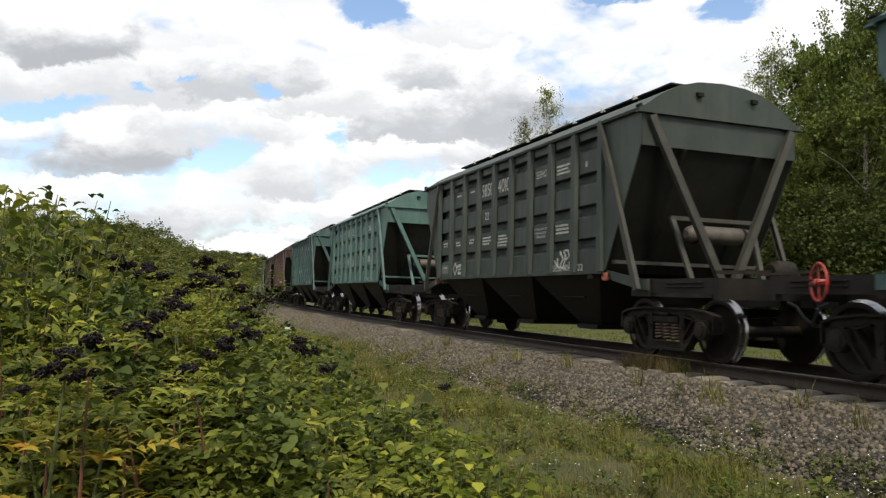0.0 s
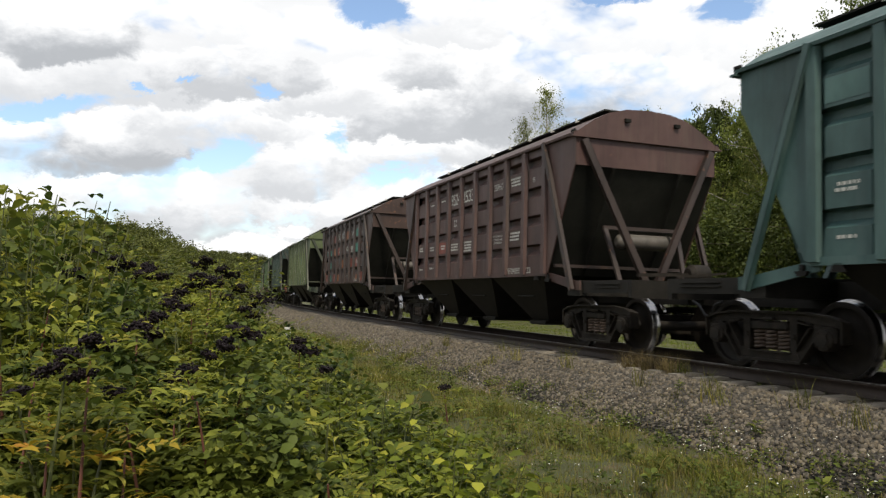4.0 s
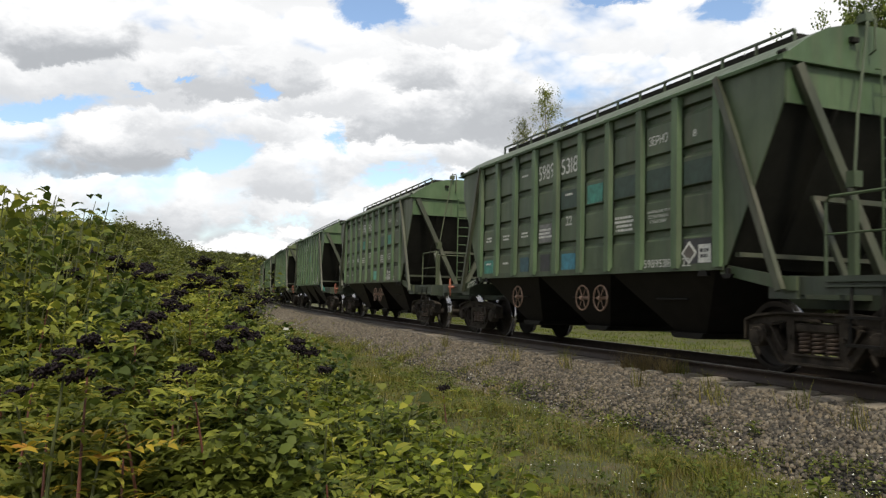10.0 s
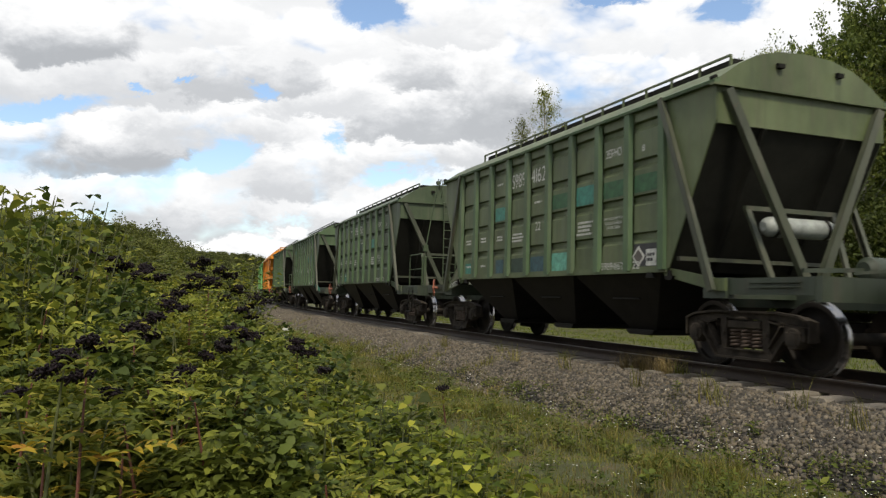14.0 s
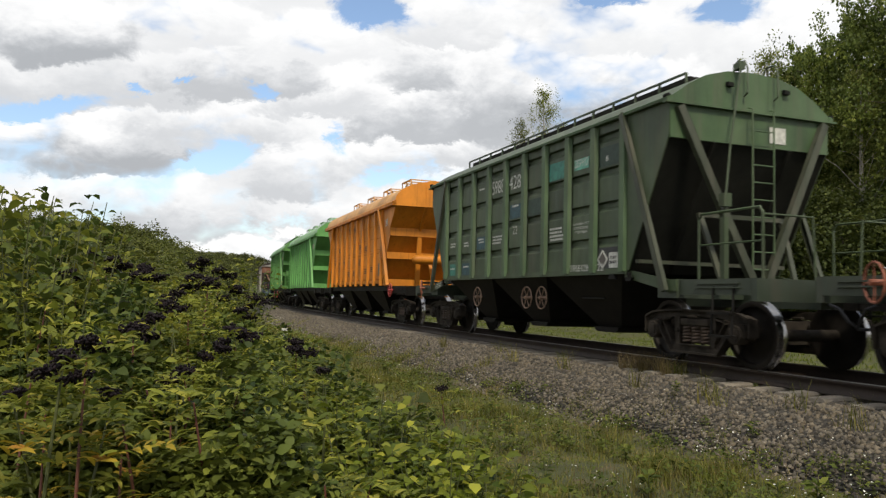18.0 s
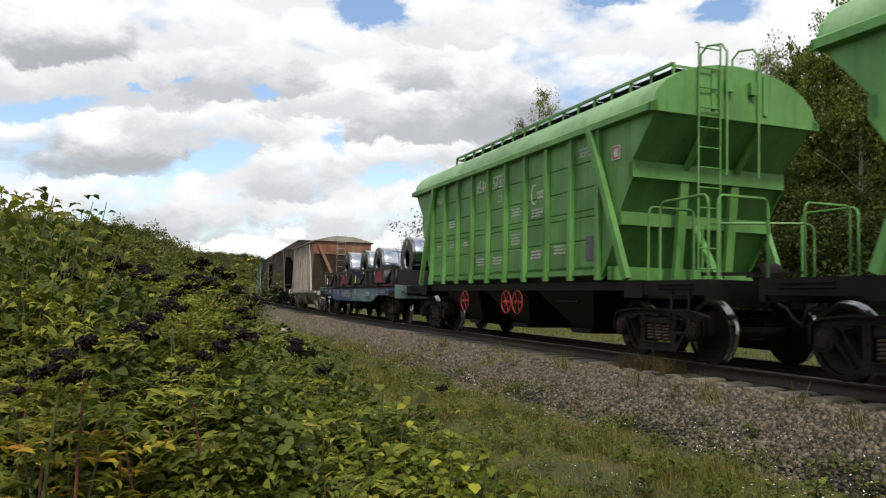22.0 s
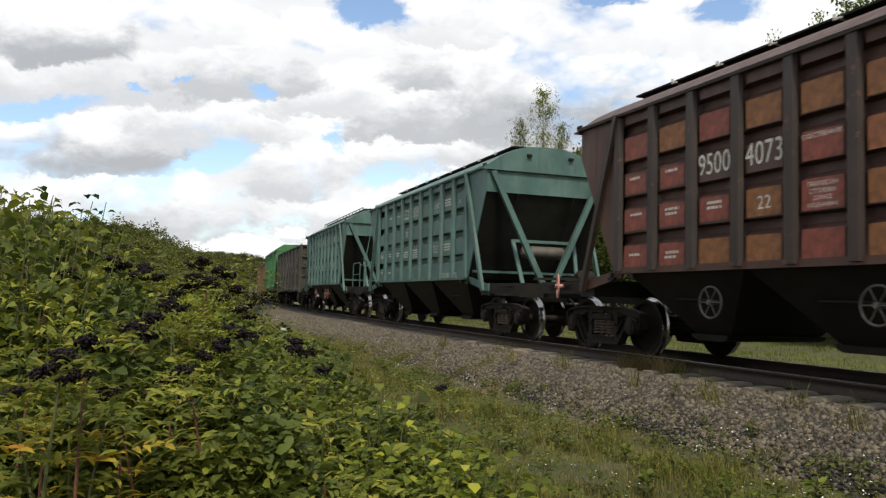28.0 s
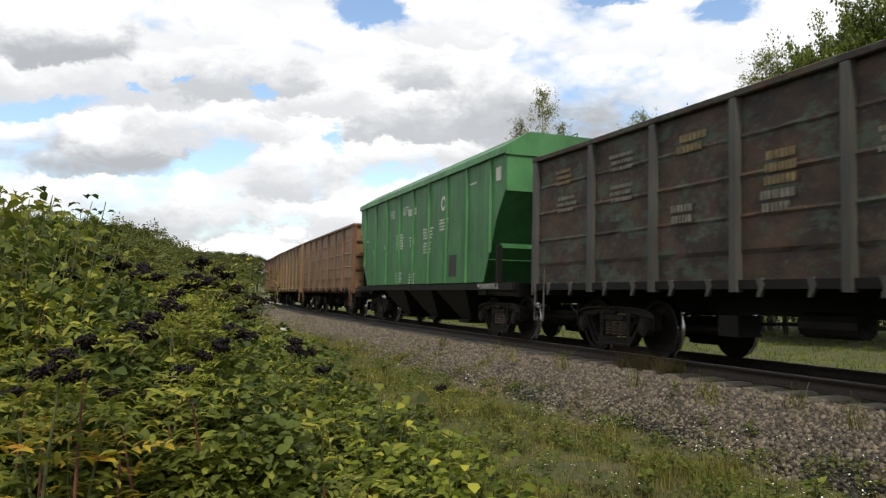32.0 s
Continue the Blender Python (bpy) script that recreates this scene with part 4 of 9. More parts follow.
def arch_brace_shape(e, y, row):
    if row == 0:
        return Shape().beam((e * 5.80, y, 3.86), (e * 5.22, y, 3.14), 0.09, 0.07, (e, 0, 0.3))
    if row == 1:
        return Shape().beam((e * 5.16, y, 2.96), (e * 4.98, y, 1.30), 0.16, 0.08, (e, 0, 0))
    return Shape().beam((e * 4.86, y - 0.6, 2.24), (e * 5.5, y - 0.6, 1.28), 0.12, 0.07, (e, 0, 0))


def roof_box_shape():
    """Loading platform frame on the roof."""
    g = Shape()
    for y in (-0.45, 0.45):
        g.beam((-0.55, y, 4.98), (0.55, y, 4.98), 0.04, 0.04)
        for x in (-0.53, 0.0, 0.53):
            g.beam((x, y, 4.68), (x, y, 4.98), 0.035, 0.035, (1, 0, 0))
    for x in (-0.53, 0.0, 0.53):
        g.beam((x, -0.45, 4.98), (x, 0.45, 4.98), 0.035, 0.035)
    g.box(-0.5, 0.5, -0.3, 0.3, 4.72, 4.80)
    return g


def hoop_shape():
    return Shape().tube([(-0.14, 0.3, 4.6), (-0.14, 0.3, 5.04), (-0.1, 0.3, 5.08), (0.1, 0.3, 5.08), (0.14, 0.3, 5.04), (0.14, 0.3, 4.6)], 0.016, 6)


def long_catwalk_shape():
    g = Shape()
    for y in (-0.62, 0.62):
        g.beam((-5.0, y, 4.98), (5.0, y, 4.98), 0.05, 0.05)
        for k in range(17):
            x = -5.0 + k * 0.625
            g.beam((x, y, 4.6), (x, y, 4.98), 0.04, 0.04, (1, 0, 0))
            g.beam((x, -0.62, 4.94), (x, 0.62, 4.94), 0.03, 0.04) if y > 0 else None
    return g


def arched_hopper(c):
    L = 14.72
    body, under = c["paint"], UNDER
    wagon, turning = hopper_frame("arched_hopper_wagon", L, body, under, c["label"], "wagons of the train")
    for s in (-1, 1):
        side = part("side_wall", lambda: Shape().box(-4.32, 4.32, s * 1.58 - 0.05, s * 1.58 + 0.05, 1.26, 1.33), body, wagon, "", s)
        for k in range(9):
            part("panel", lambda: arch_panel_shape(s), body, side, "", (s, "arch"), False, pose((k - 4) * 0.945, 0, 0))
        for k in range(10):
            part("rib", lambda: arch_rib_shape(s), body, side, "", (s, "arch"), False, pose((k - 4.5) * 0.945, 0, 0))
        part("eave", lambda: arch_eave_shape(s), body, wagon, "", (s, "arch"))
        for e in (1, -1):
            part("gusset", lambda: arch_gusset_shape(s, e), body, wagon, "", (s, e, "arch"))
            part("side_strut", lambda: Shape().beam((e * 4.02, s * 1.66, 3.92), (e * 5.12, s * 1.60, 1.27), 0.13, 0.10, (0, s, 0)), body, wagon, "", (s, e, "arch"))
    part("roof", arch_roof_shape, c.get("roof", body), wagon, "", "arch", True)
    for e in (1, -1):
        part("roof_end", lambda: arch_end_shape(e), body, wagon, "", (e, "arch"))
        for row in range(3):
            part("slope_sheet", lambda: arch_slope_shape(e, row), body, wagon, "", (e, row, "arch"))
        part("upper_shelf", lambda: arch_shelf_shape(e, 5.22, 2.93, 3.2), body, wagon, "", e)
        part("lower_shelf", lambda: arch_shelf_shape(e, 4.90, 2.18, 2.4), body, wagon, "", e)
        part("sole_shelf", lambda: arch_shelf_shape(e, 4.62, 1.27, 1.5), body, wagon, "", e)
        end_platform(wagon, e, L / 2, under)
        for y in (-0.52, 0.52):
            for row in range(3 if y > 0 else 2):
                part("end_brace", lambda: arch_brace_shape(e, y, row), body, wagon, "", (e, y, row))
            part("roof_lug", lambda: Shape().box(min(e * 5.86, e * 5.95), max(e * 5.86, e * 5.95), y * 0.45 - 0.06, y * 0.45 + 0.06, 4.3, 4.5), body, wagon, "", (e, y, "arch"))
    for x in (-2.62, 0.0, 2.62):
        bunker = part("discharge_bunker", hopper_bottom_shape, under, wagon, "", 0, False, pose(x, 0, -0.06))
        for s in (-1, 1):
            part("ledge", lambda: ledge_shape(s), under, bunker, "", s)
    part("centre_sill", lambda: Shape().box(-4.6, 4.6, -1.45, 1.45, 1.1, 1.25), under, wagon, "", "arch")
    if c["roofing"] == "boxes":
        for k in range(4):
            part("hatch_platform", roof_box_shape, c.get("roof", body), wagon, "", 0, False, pose(-3.9 + 2.6 * k, -0.2, 0.0))
            for dx in (-0.95, -1.5):
                part("grab_hoop", hoop_shape, FRAME, wagon, "", 0, True, pose(-3.9 + 2.6 * k + dx, -0.5, 0.0))
        part("air_tank", lambda: Shape().tube([(5.5, -0.85, 2.15), (5.5, -0.78, 2.15), (5.5, -0.70, 2.15), (5.5, 0.50, 2.15), (5.5, 0.58, 2.15), (5.5, 0.62, 2.15)],
                                              [0.06, 0.13, 0.15, 0.15, 0.13, 0.06], 16), body, wagon, "", "arch", True)
    else:
        part("catwalk", long_catwalk_shape, body, wagon, "", "arch")
        for k in range(8):
            part("grating", lambda: Shape().box(0.02, 1.2, -0.58, 0.58, 4.90, 4.915), SHADED_GRIME, wagon, "", "arch", False, pose(-4.98 + 1.25 * k, 0, 0))
        part("ladder", lambda: ladder_shape(1, 5.05, -0.42, 12).add(
            [(5.5, -0.42, 5.0)], []), body, wagon, "", "arch", False, pose(0.5, 0, 0))
        for y in (0.34, -0.3):
            part("grab_rail", lambda: Shape().tube([(5.93, y, 2.95), (5.93, y, 4.95), (5.88, y - 0.06, 5.08), (5.7, y - 0.2, 5.08), (5.62, y - 0.26, 4.95), (5.62, y - 0.26, 4.7)], 0.02, 6), body, wagon, "", y, True)
        for x0, y0, x1, y1, top in ((5.45, -1.42, 5.45, -0.55, 2.42), (5.75, -1.42, 6.85, -1.42, 2.46), (6.85, -1.25, 6.85, -0.35, 2.46), (6.85, 0.35, 6.85, 1.25, 2.46), (5.75, 1.42, 6.85, 1.42, 2.46), (5.6, -0.5, 6.5, 0.9, 2.2)):
            ux, uy = (x1 - x0) * 0.08, (y1 - y0) * 0.08
            part("hand_rail", lambda: Shape().tube([(x0, y0, 1.25), (x0, y0, top - 0.12), (x0 + ux * 0.3, y0 + uy * 0.3, top - 0.04), (x0 + ux, y0 + uy, top), (x1 - ux, y1 - uy, top), (x1 - ux * 0.3, y1 - uy * 0.3, top - 0.04), (x1, y1, top - 0.12), (x1, y1, 1.25)], 0.021, 6), body, wagon, "", (x0, y0, x1))
        for s in (-1, 1):
            part("foot_step", lambda: step_shape(s, 1), under, wagon, "", s)
    for x, z in c.get("wheels_under", ()):
        handwheel(wagon, x, -1.5, z, RED, 0.24)
    if c.get("end_wheel"):
        handwheel(wagon, 5.35, -1.55, 1.12, RED, 0.22, "handwheel", "bright red handwheel")
        handwheel(wagon, 6.9, 0.1, 1.3, GREY_TANK, 0.3, "brake_wheel", "pale grey brake wheel", 90, 3)
    part("brake_gear", lambda: cylinder_shape(1), UNDER, wagon, "", "arch", True, pose(-0.1, 0, 0))
    y, ink, n = -1.556, c["ink"], c["number"]
    P = 0.945
    words(wagon, n[:4], -P - 0.32, 3.40, 0.30, 0.62, y, ink)
    words(wagon, n[4:], -0.32, 3.40, 0.30, 0.62, y, ink)
    words(wagon, "22", -0.02, 3.08, 0.16, 0.22, y, ink)
    words(wagon, "ЗЕРНО", 4 * P - 0.27, 3.50, 0.17, 0.52, y, ink)
    words(wagon, "93/UZ", -4 * P - 0.26, 3.48, 0.13, 0.42, y, ink)
    for k, (col, z, rows) in enumerate(((1, 2.85, 3), (2, 2.75, 3), (1, 2.3, 4), (2, 1.9, 3), (3, 1.95, 3), (0, 1.85, 3), (-1, 1.85, 3), (-3, 2.9, 3), (-2, 2.3, 2), (-3, 2.3, 2), (-4, 2.3, 2))):
        wide = 0.5 if rows > 2 else 0.34
        bars(wagon, col * P - wide / 2, z, wide, rows, y, ink, 0.035, 0.03, k + 7)
    part("rating_plate", lambda: Shape().box(4 * P + 0.03, 4 * P + 0.36, -1.572, -1.552, 1.62, 2.05), plain("slate_grey_plate", (0.06, 0.07, 0.08), 0.5), wagon, "dark grey rating board", None)
    sign = part("hazard_plate", lambda: Shape().box(4.62, 4.86, -1.575, -1.56, 3.28, 3.52), WHITE, wagon, "white plate with a red border", "p")
    for a, b, z0, z1 in ((4.64, 4.84, 3.30, 3.325), (4.64, 4.84, 3.475, 3.50), (4.64, 4.665, 3.325, 3.475), (4.815, 4.84, 3.325, 3.475)):
        part("border", lambda: Shape().box(a, b, -1.579, -1.575, z0, z1), RED, sign, "", (a, b, z0))
    if c.get("swoosh"):
        g = Shape()
        for k in range(8):
            a0, a1 = radians(70 + k * 30), radians(100 + k * 30)
            w = 0.05 * math.sin(math.pi * (k + 0.5) / 8) + 0.012
            g.beam((2 * P - 0.12 + 0.14 * math.cos(a0), y, 3.05 + 0.2 * math.sin(a0)), (2 * P - 0.12 + 0.14 * math.cos(a1), y, 3.05 + 0.2 * math.sin(a1)), w, 0.002, (0, 1, 0))
        part("emblem", g, WHITE, wagon, "white crescent emblem")
        bars(wagon, 2 * P - 0.02, 3.1, 0.3, 2, y, WHITE, 0.07, 0.03, 3)
    return wagon, turning, L


# ---------- flat wagon with steel coils ----------
def flat_sill_shape(s):
    g = Shape()
    out = [(-6.72, 0.95), (-6.72, 1.23), (6.66, 1.23), (6.66, 0.97), (4.25, 0.94), (3.4, 0.70), (-3.4, 0.70), (-4.25, 0.94)]
    return g.prism(out, s * 1.40, s * 1.46, "y")


def coil_shape(r, hole, half):
    g = Shape()
    b = 0.035
    return g.lathe([(hole, half - b), (hole + b, half), (r - b, half), (r - 0.008, half - 0.012), (r, half - b), (r, -half + b), (r - 0.008, -half + 0.012), (r - b, -half), (hole + b, -half), (hole, -half + b), (hole, half - b)], n=56)


def cradle_frame(parent, x0, x1, steel, red, tri):
    """One open truss box that holds coils: lower and upper chords, posts, diagonals, on both sides."""
    frame_ob = part("coil_rack", lambda: Shape().box(x0, x1, -1.40, -1.30, 1.26, 1.35).box(x0, x1, 1.30, 1.40, 1.26, 1.35).box(x0, x0 + 0.1, -1.3, 1.3, 1.26, 1.8).box(x1 - 0.1, x1, -1.3, 1.3, 1.26, 1.8), steel, parent, "black steel coil rack", (x0, "base"))
    n = x1 - x0
    for s in (-1, 1):
        part("upper_chord", lambda: Shape().box(x0, x1, s * 1.43 - 0.05, s * 1.43 + 0.05, 1.83, 1.92), steel, frame_ob, "", (x0, s))
        for x in (x0 + 0.09, x0 + n * 0.36, x0 + n * 0.5, x0 + n * 0.64, x1 - 0.09):
            part("post", lambda: Shape().box(x - 0.07, x + 0.07, s * 1.43 - 0.05, s * 1.43 + 0.05, 1.262, 1.90), steel, frame_ob, "", (x, s))
        for a, b in ((x0 + 0.2, x0 + n * 0.17), (x0 + n * 0.34, x0 + n * 0.19), (x1 - 0.2, x1 - n * 0.17), (x1 - n * 0.34, x1 - n * 0.19)):
            part("diagonal", lambda: Shape().beam((a, s * 1.43, 1.83), (b, s * 1.43, 1.36), 0.06, 0.09, (0, 1, 0)), steel, frame_ob, "", (a, s))
        for x, sx in ((x0 + 0.02, 1), (x1 - 0.02, -1)):
            for z in (1.27, 1.88):
                part("corner_casting", lambda: Shape().soft_box(min(x, x + sx * 0.16), max(x, x + sx * 0.16), s * 1.44 - 0.07, s * 1.44 + 0.07, z - 0.005, z + 0.1, 0.012), steel, frame_ob, "", (x, s, z))
    part("cross_sheet", lambda: Shape().box(x0 + 0.12, x1 - 0.12, -1.28, 1.28, 1.27, 1.33), steel, frame_ob, "", (x0, "sheet"))
    # trapezium with red writing, warning triangle and red strip
    xm = x0 + n * 0.70
    part("sign_board", lambda: Shape().prism([(xm - 0.75, 1.38), (xm + 0.75, 1.38), (xm + 0.35, 1.82), (xm - 0.35, 1.82)], -1.475, -1.462, "y"), steel, frame_ob, "", (x0, "b"))
    for k in range(5):
        w = 0.62 - 0.08 * k
        bars(frame_ob, xm - w, 1.46 + 0.075 * k, 2 * w, 1, -1.48, red, 0.055, 0.02, k + int(x0 * 10))
    bars(frame_ob, x1 - 1.6, 1.345, 1.3, 1, -1.405, red, 0.07, 0.02, 5)
    part("warning_triangle", lambda: Shape().prism([(x0 + 0.32, 1.42), (x0 + 0.54, 1.42), (x0 + 0.43, 1.72)], -1.49, -1.478, "y"), tri, frame_ob, "yellow warning triangle", (x0, "t"))
    part("triangle_mark", lambda: Shape().box(x0 + 0.40, x0 + 0.46, -1.494, -1.49, 1.45, 1.56), BLACK, frame_ob, "", (x0, "m"))
    return frame_ob


def flat_wagon(c):
    L = 14.62
    blue = paint("faded_blue_and_teal_sill", (0.022, 0.062, 0.15), 0.2, 0.2, (0.16, 0.22, 0.26), 0.5, 3.0)
    teal = paint("pale_teal_paint", (0.12, 0.22, 0.24), 0.75, 0.75, (0.26, 0.25, 0.2), seed=4.0)
    steel = plain("black_rack_paint", (0.009, 0.0085, 0.009), 0.5, 0.0, 0.3)
    red = plain("crimson_stencil", (0.3, 0.02, 0.06), 0.6)
    yellow = plain("warning_yellow", (0.75, 0.55, 0.04), 0.5)
    wagon, turning = hopper_frame("flat_wagon", L, blue, UNDER, c["label"], "wagons of the train", 9.72)
    part("deck", lambda: Shape().box(-6.66, 6.6, -1.38, 1.38, 1.12, 1.2), UNDER, wagon)
    for s in (-1, 1):
        part("side_sill", lambda: flat_sill_shape(s), blue, wagon, "faded blue side sill", s)
        part("rub_strip", lambda: Shape().box(-6.72, 6.66, s * 1.475 - 0.015, s * 1.475 + 0.015, 1.205, 1.235), UNDER, wagon, "", s)
    for k, (a, w, z0, z1) in enumerate(((0.27, 1.5, 0.73, 1.18), (1.79, 1.55, 0.73, 1.18), (3.38, 0.5, 0.78, 1.18))):
        part("repaint", lambda: Shape().box(a, a + w, -1.464, -1.461, z0, z1), teal, wagon, "", k)
    part("centre_sill", lambda: Shape().prism([(-6.6, 0.85), (-4.0, 0.85), (-3.2, 0.55), (3.2, 0.55), (4.0, 0.85), (6.6, 0.85), (6.6, 1.15), (-6.6, 1.15)], -0.3, 0.3, "y"), UNDER, wagon)
    for e in (1, -1):
        part("buffer_beam", lambda: Shape().box(min(e * 6.66, e * 6.82), max(e * 6.66, e * 6.82), -1.5, 1.5, 0.86, 1.29), teal, wagon, "pale teal buffer beam", e)
        part("buffer_side", lambda: Shape().box(min(e * 5.9, e * 6.68), max(e * 5.9, e * 6.68), -1.5, -1.44, 0.9, 1.1), UNDER, wagon, "", e)
    part("uncoupling_rod", lambda: Shape().tube([(6.85, -1.3, 1.1), (6.9, -1.2, 1.02), (6.95, -0.2, 0.9)], 0.02, 6), CAST, wagon)
    part("brake_gear", lambda: Shape().tube([(-2.0, -0.8, 0.55), (-1.2, -0.8, 0.55)], 0.16, 12).beam((-1.2, -0.8, 0.55), (1.5, -0.5, 0.55), 0.05, 0.05), UNDER, wagon)
    words(wagon, "94380938", -1.84, 0.86, 0.28, 1.54, -1.469, WHITE)
    words(wagon, "[22]", -0.18, 0.86, 0.14, 0.28, -1.469, WHITE)
    part("side_lamp", lambda: Shape().soft_box(2.76, 3.16, -1.56, -1.46, 0.88, 1.04, 0.02), teal, wagon, "grey-green lamp box")
    words(wagon, "АВТОРЕЖИМ", 4.55, 1.02, 0.1, 0.75, -1.466, WHITE)
    for k, (x, n, w) in enumerate(((-2.75, 3, 0.4), (-3.6, 2, 0.35), (-4.6, 2, 0.4), (-5.6, 1, 0.5), (-6.4, 1, 0.35), (0.6, 2, 0.4), (4.05, 3, 0.25), (5.5, 1, 0.3))):
        bars(wagon, x, 1.16, w, n, -1.467, WHITE, 0.05, 0.03, k)
    cradle_frame(wagon, 0.36, 6.30, steel, red, yellow)
    cradle_frame(wagon, -5.54, 0.32, steel, red, yellow)
    return wagon, turning, L


def steel_coils(L):
    """The coils that ride on the flat wagon: each a thing of its own, with its binding straps."""
    coil_mat = Nodes("galvanised_steel_sheet", 0.14, 1.0)
    streak = coil_mat.noise(1.2, 2, 0.5, (0.5, 6, 0.5))
    coil_mat.colour(coil_mat.mix(coil_mat.ramp(streak, 0.3, 0.7), (0.48, 0.51, 0.55), (0.58, 0.61, 0.65)))
    coil_mat.rough(coil_mat.ramp(streak, 0.0, 5.5))
    dark = Nodes("wound_sheet_edges", 0.45, 0.9)
    rings = dark.n("TexWave")
    rings.wave_type = "RINGS"
    rings.rings_direction = "Y"
    rings.inputs["Scale"].default_value = 16
    rings.inputs["Distortion"].default_value = 1.0
    dark.link(dark.vec(), rings.inputs["Vector"])
    dark.colour(dark.mix(rings.outputs["Fac"], (0.045, 0.046, 0.048), (0.10, 0.101, 0.103)))
    made = []
    for xi, r, z, half in ((2.12, 0.755, 2.22, 0.66), (6.1, 0.71, 2.12, 0.66), (8.75, 0.72, 2.14, 0.6), (12.2, 0.79, 2.15, 0.62)):
        coil = part("steel_coil", lambda: coil_shape(r, 0.29, half), coil_mat.mat, None, "", r, True)
        tagged(coil, "bright galvanised steel coil strapped in a black rack", "steel coil", "coils on the flat wagon")
        for s in (-1, 1):
            part("coil_face", lambda: Shape().lathe([(0.335, s * (half + 0.003)), (r - 0.075, s * (half + 0.003))], n=56), dark.mat, coil, "grey wound sheet edge", (r, s))
            part("edge_ring", lambda: Shape().lathe([(r - 0.075, s * (half + 0.012)), (r + 0.006, s * (half + 0.012)), (r + 0.006, s * (half - 0.09))], n=56), TREAD, coil, "shiny protective edge ring", (r, s), True)
        for a in range(0, 360, 60):
            part("strap", lambda: Shape().beam((0.30, -half - 0.008, 0.0), (r, -half - 0.016, 0.0), 0.018, 0.004, (0, 1, 0)), BLACK, coil, "dark steel strap", r, False, pose(0, 0, 0, 0, a + 20, 0))
        part("band", lambda: Shape().lathe([(r + 0.003, -0.012), (r + 0.006, -0.012), (r + 0.006, 0.012), (r + 0.003, 0.012)], n=56), BLACK, coil, "dark steel band", r)
        part("tag", lambda: Shape().box(-0.08, 0.06, -half - 0.022, -half - 0.017, r * 0.62, r * 0.62 + 0.15), WHITE, coil, "white paper tag", r)
        made.append((coil, pose(L / 2 - xi, 0.0 if half < 0.65 else -0.02, z)))
    return made


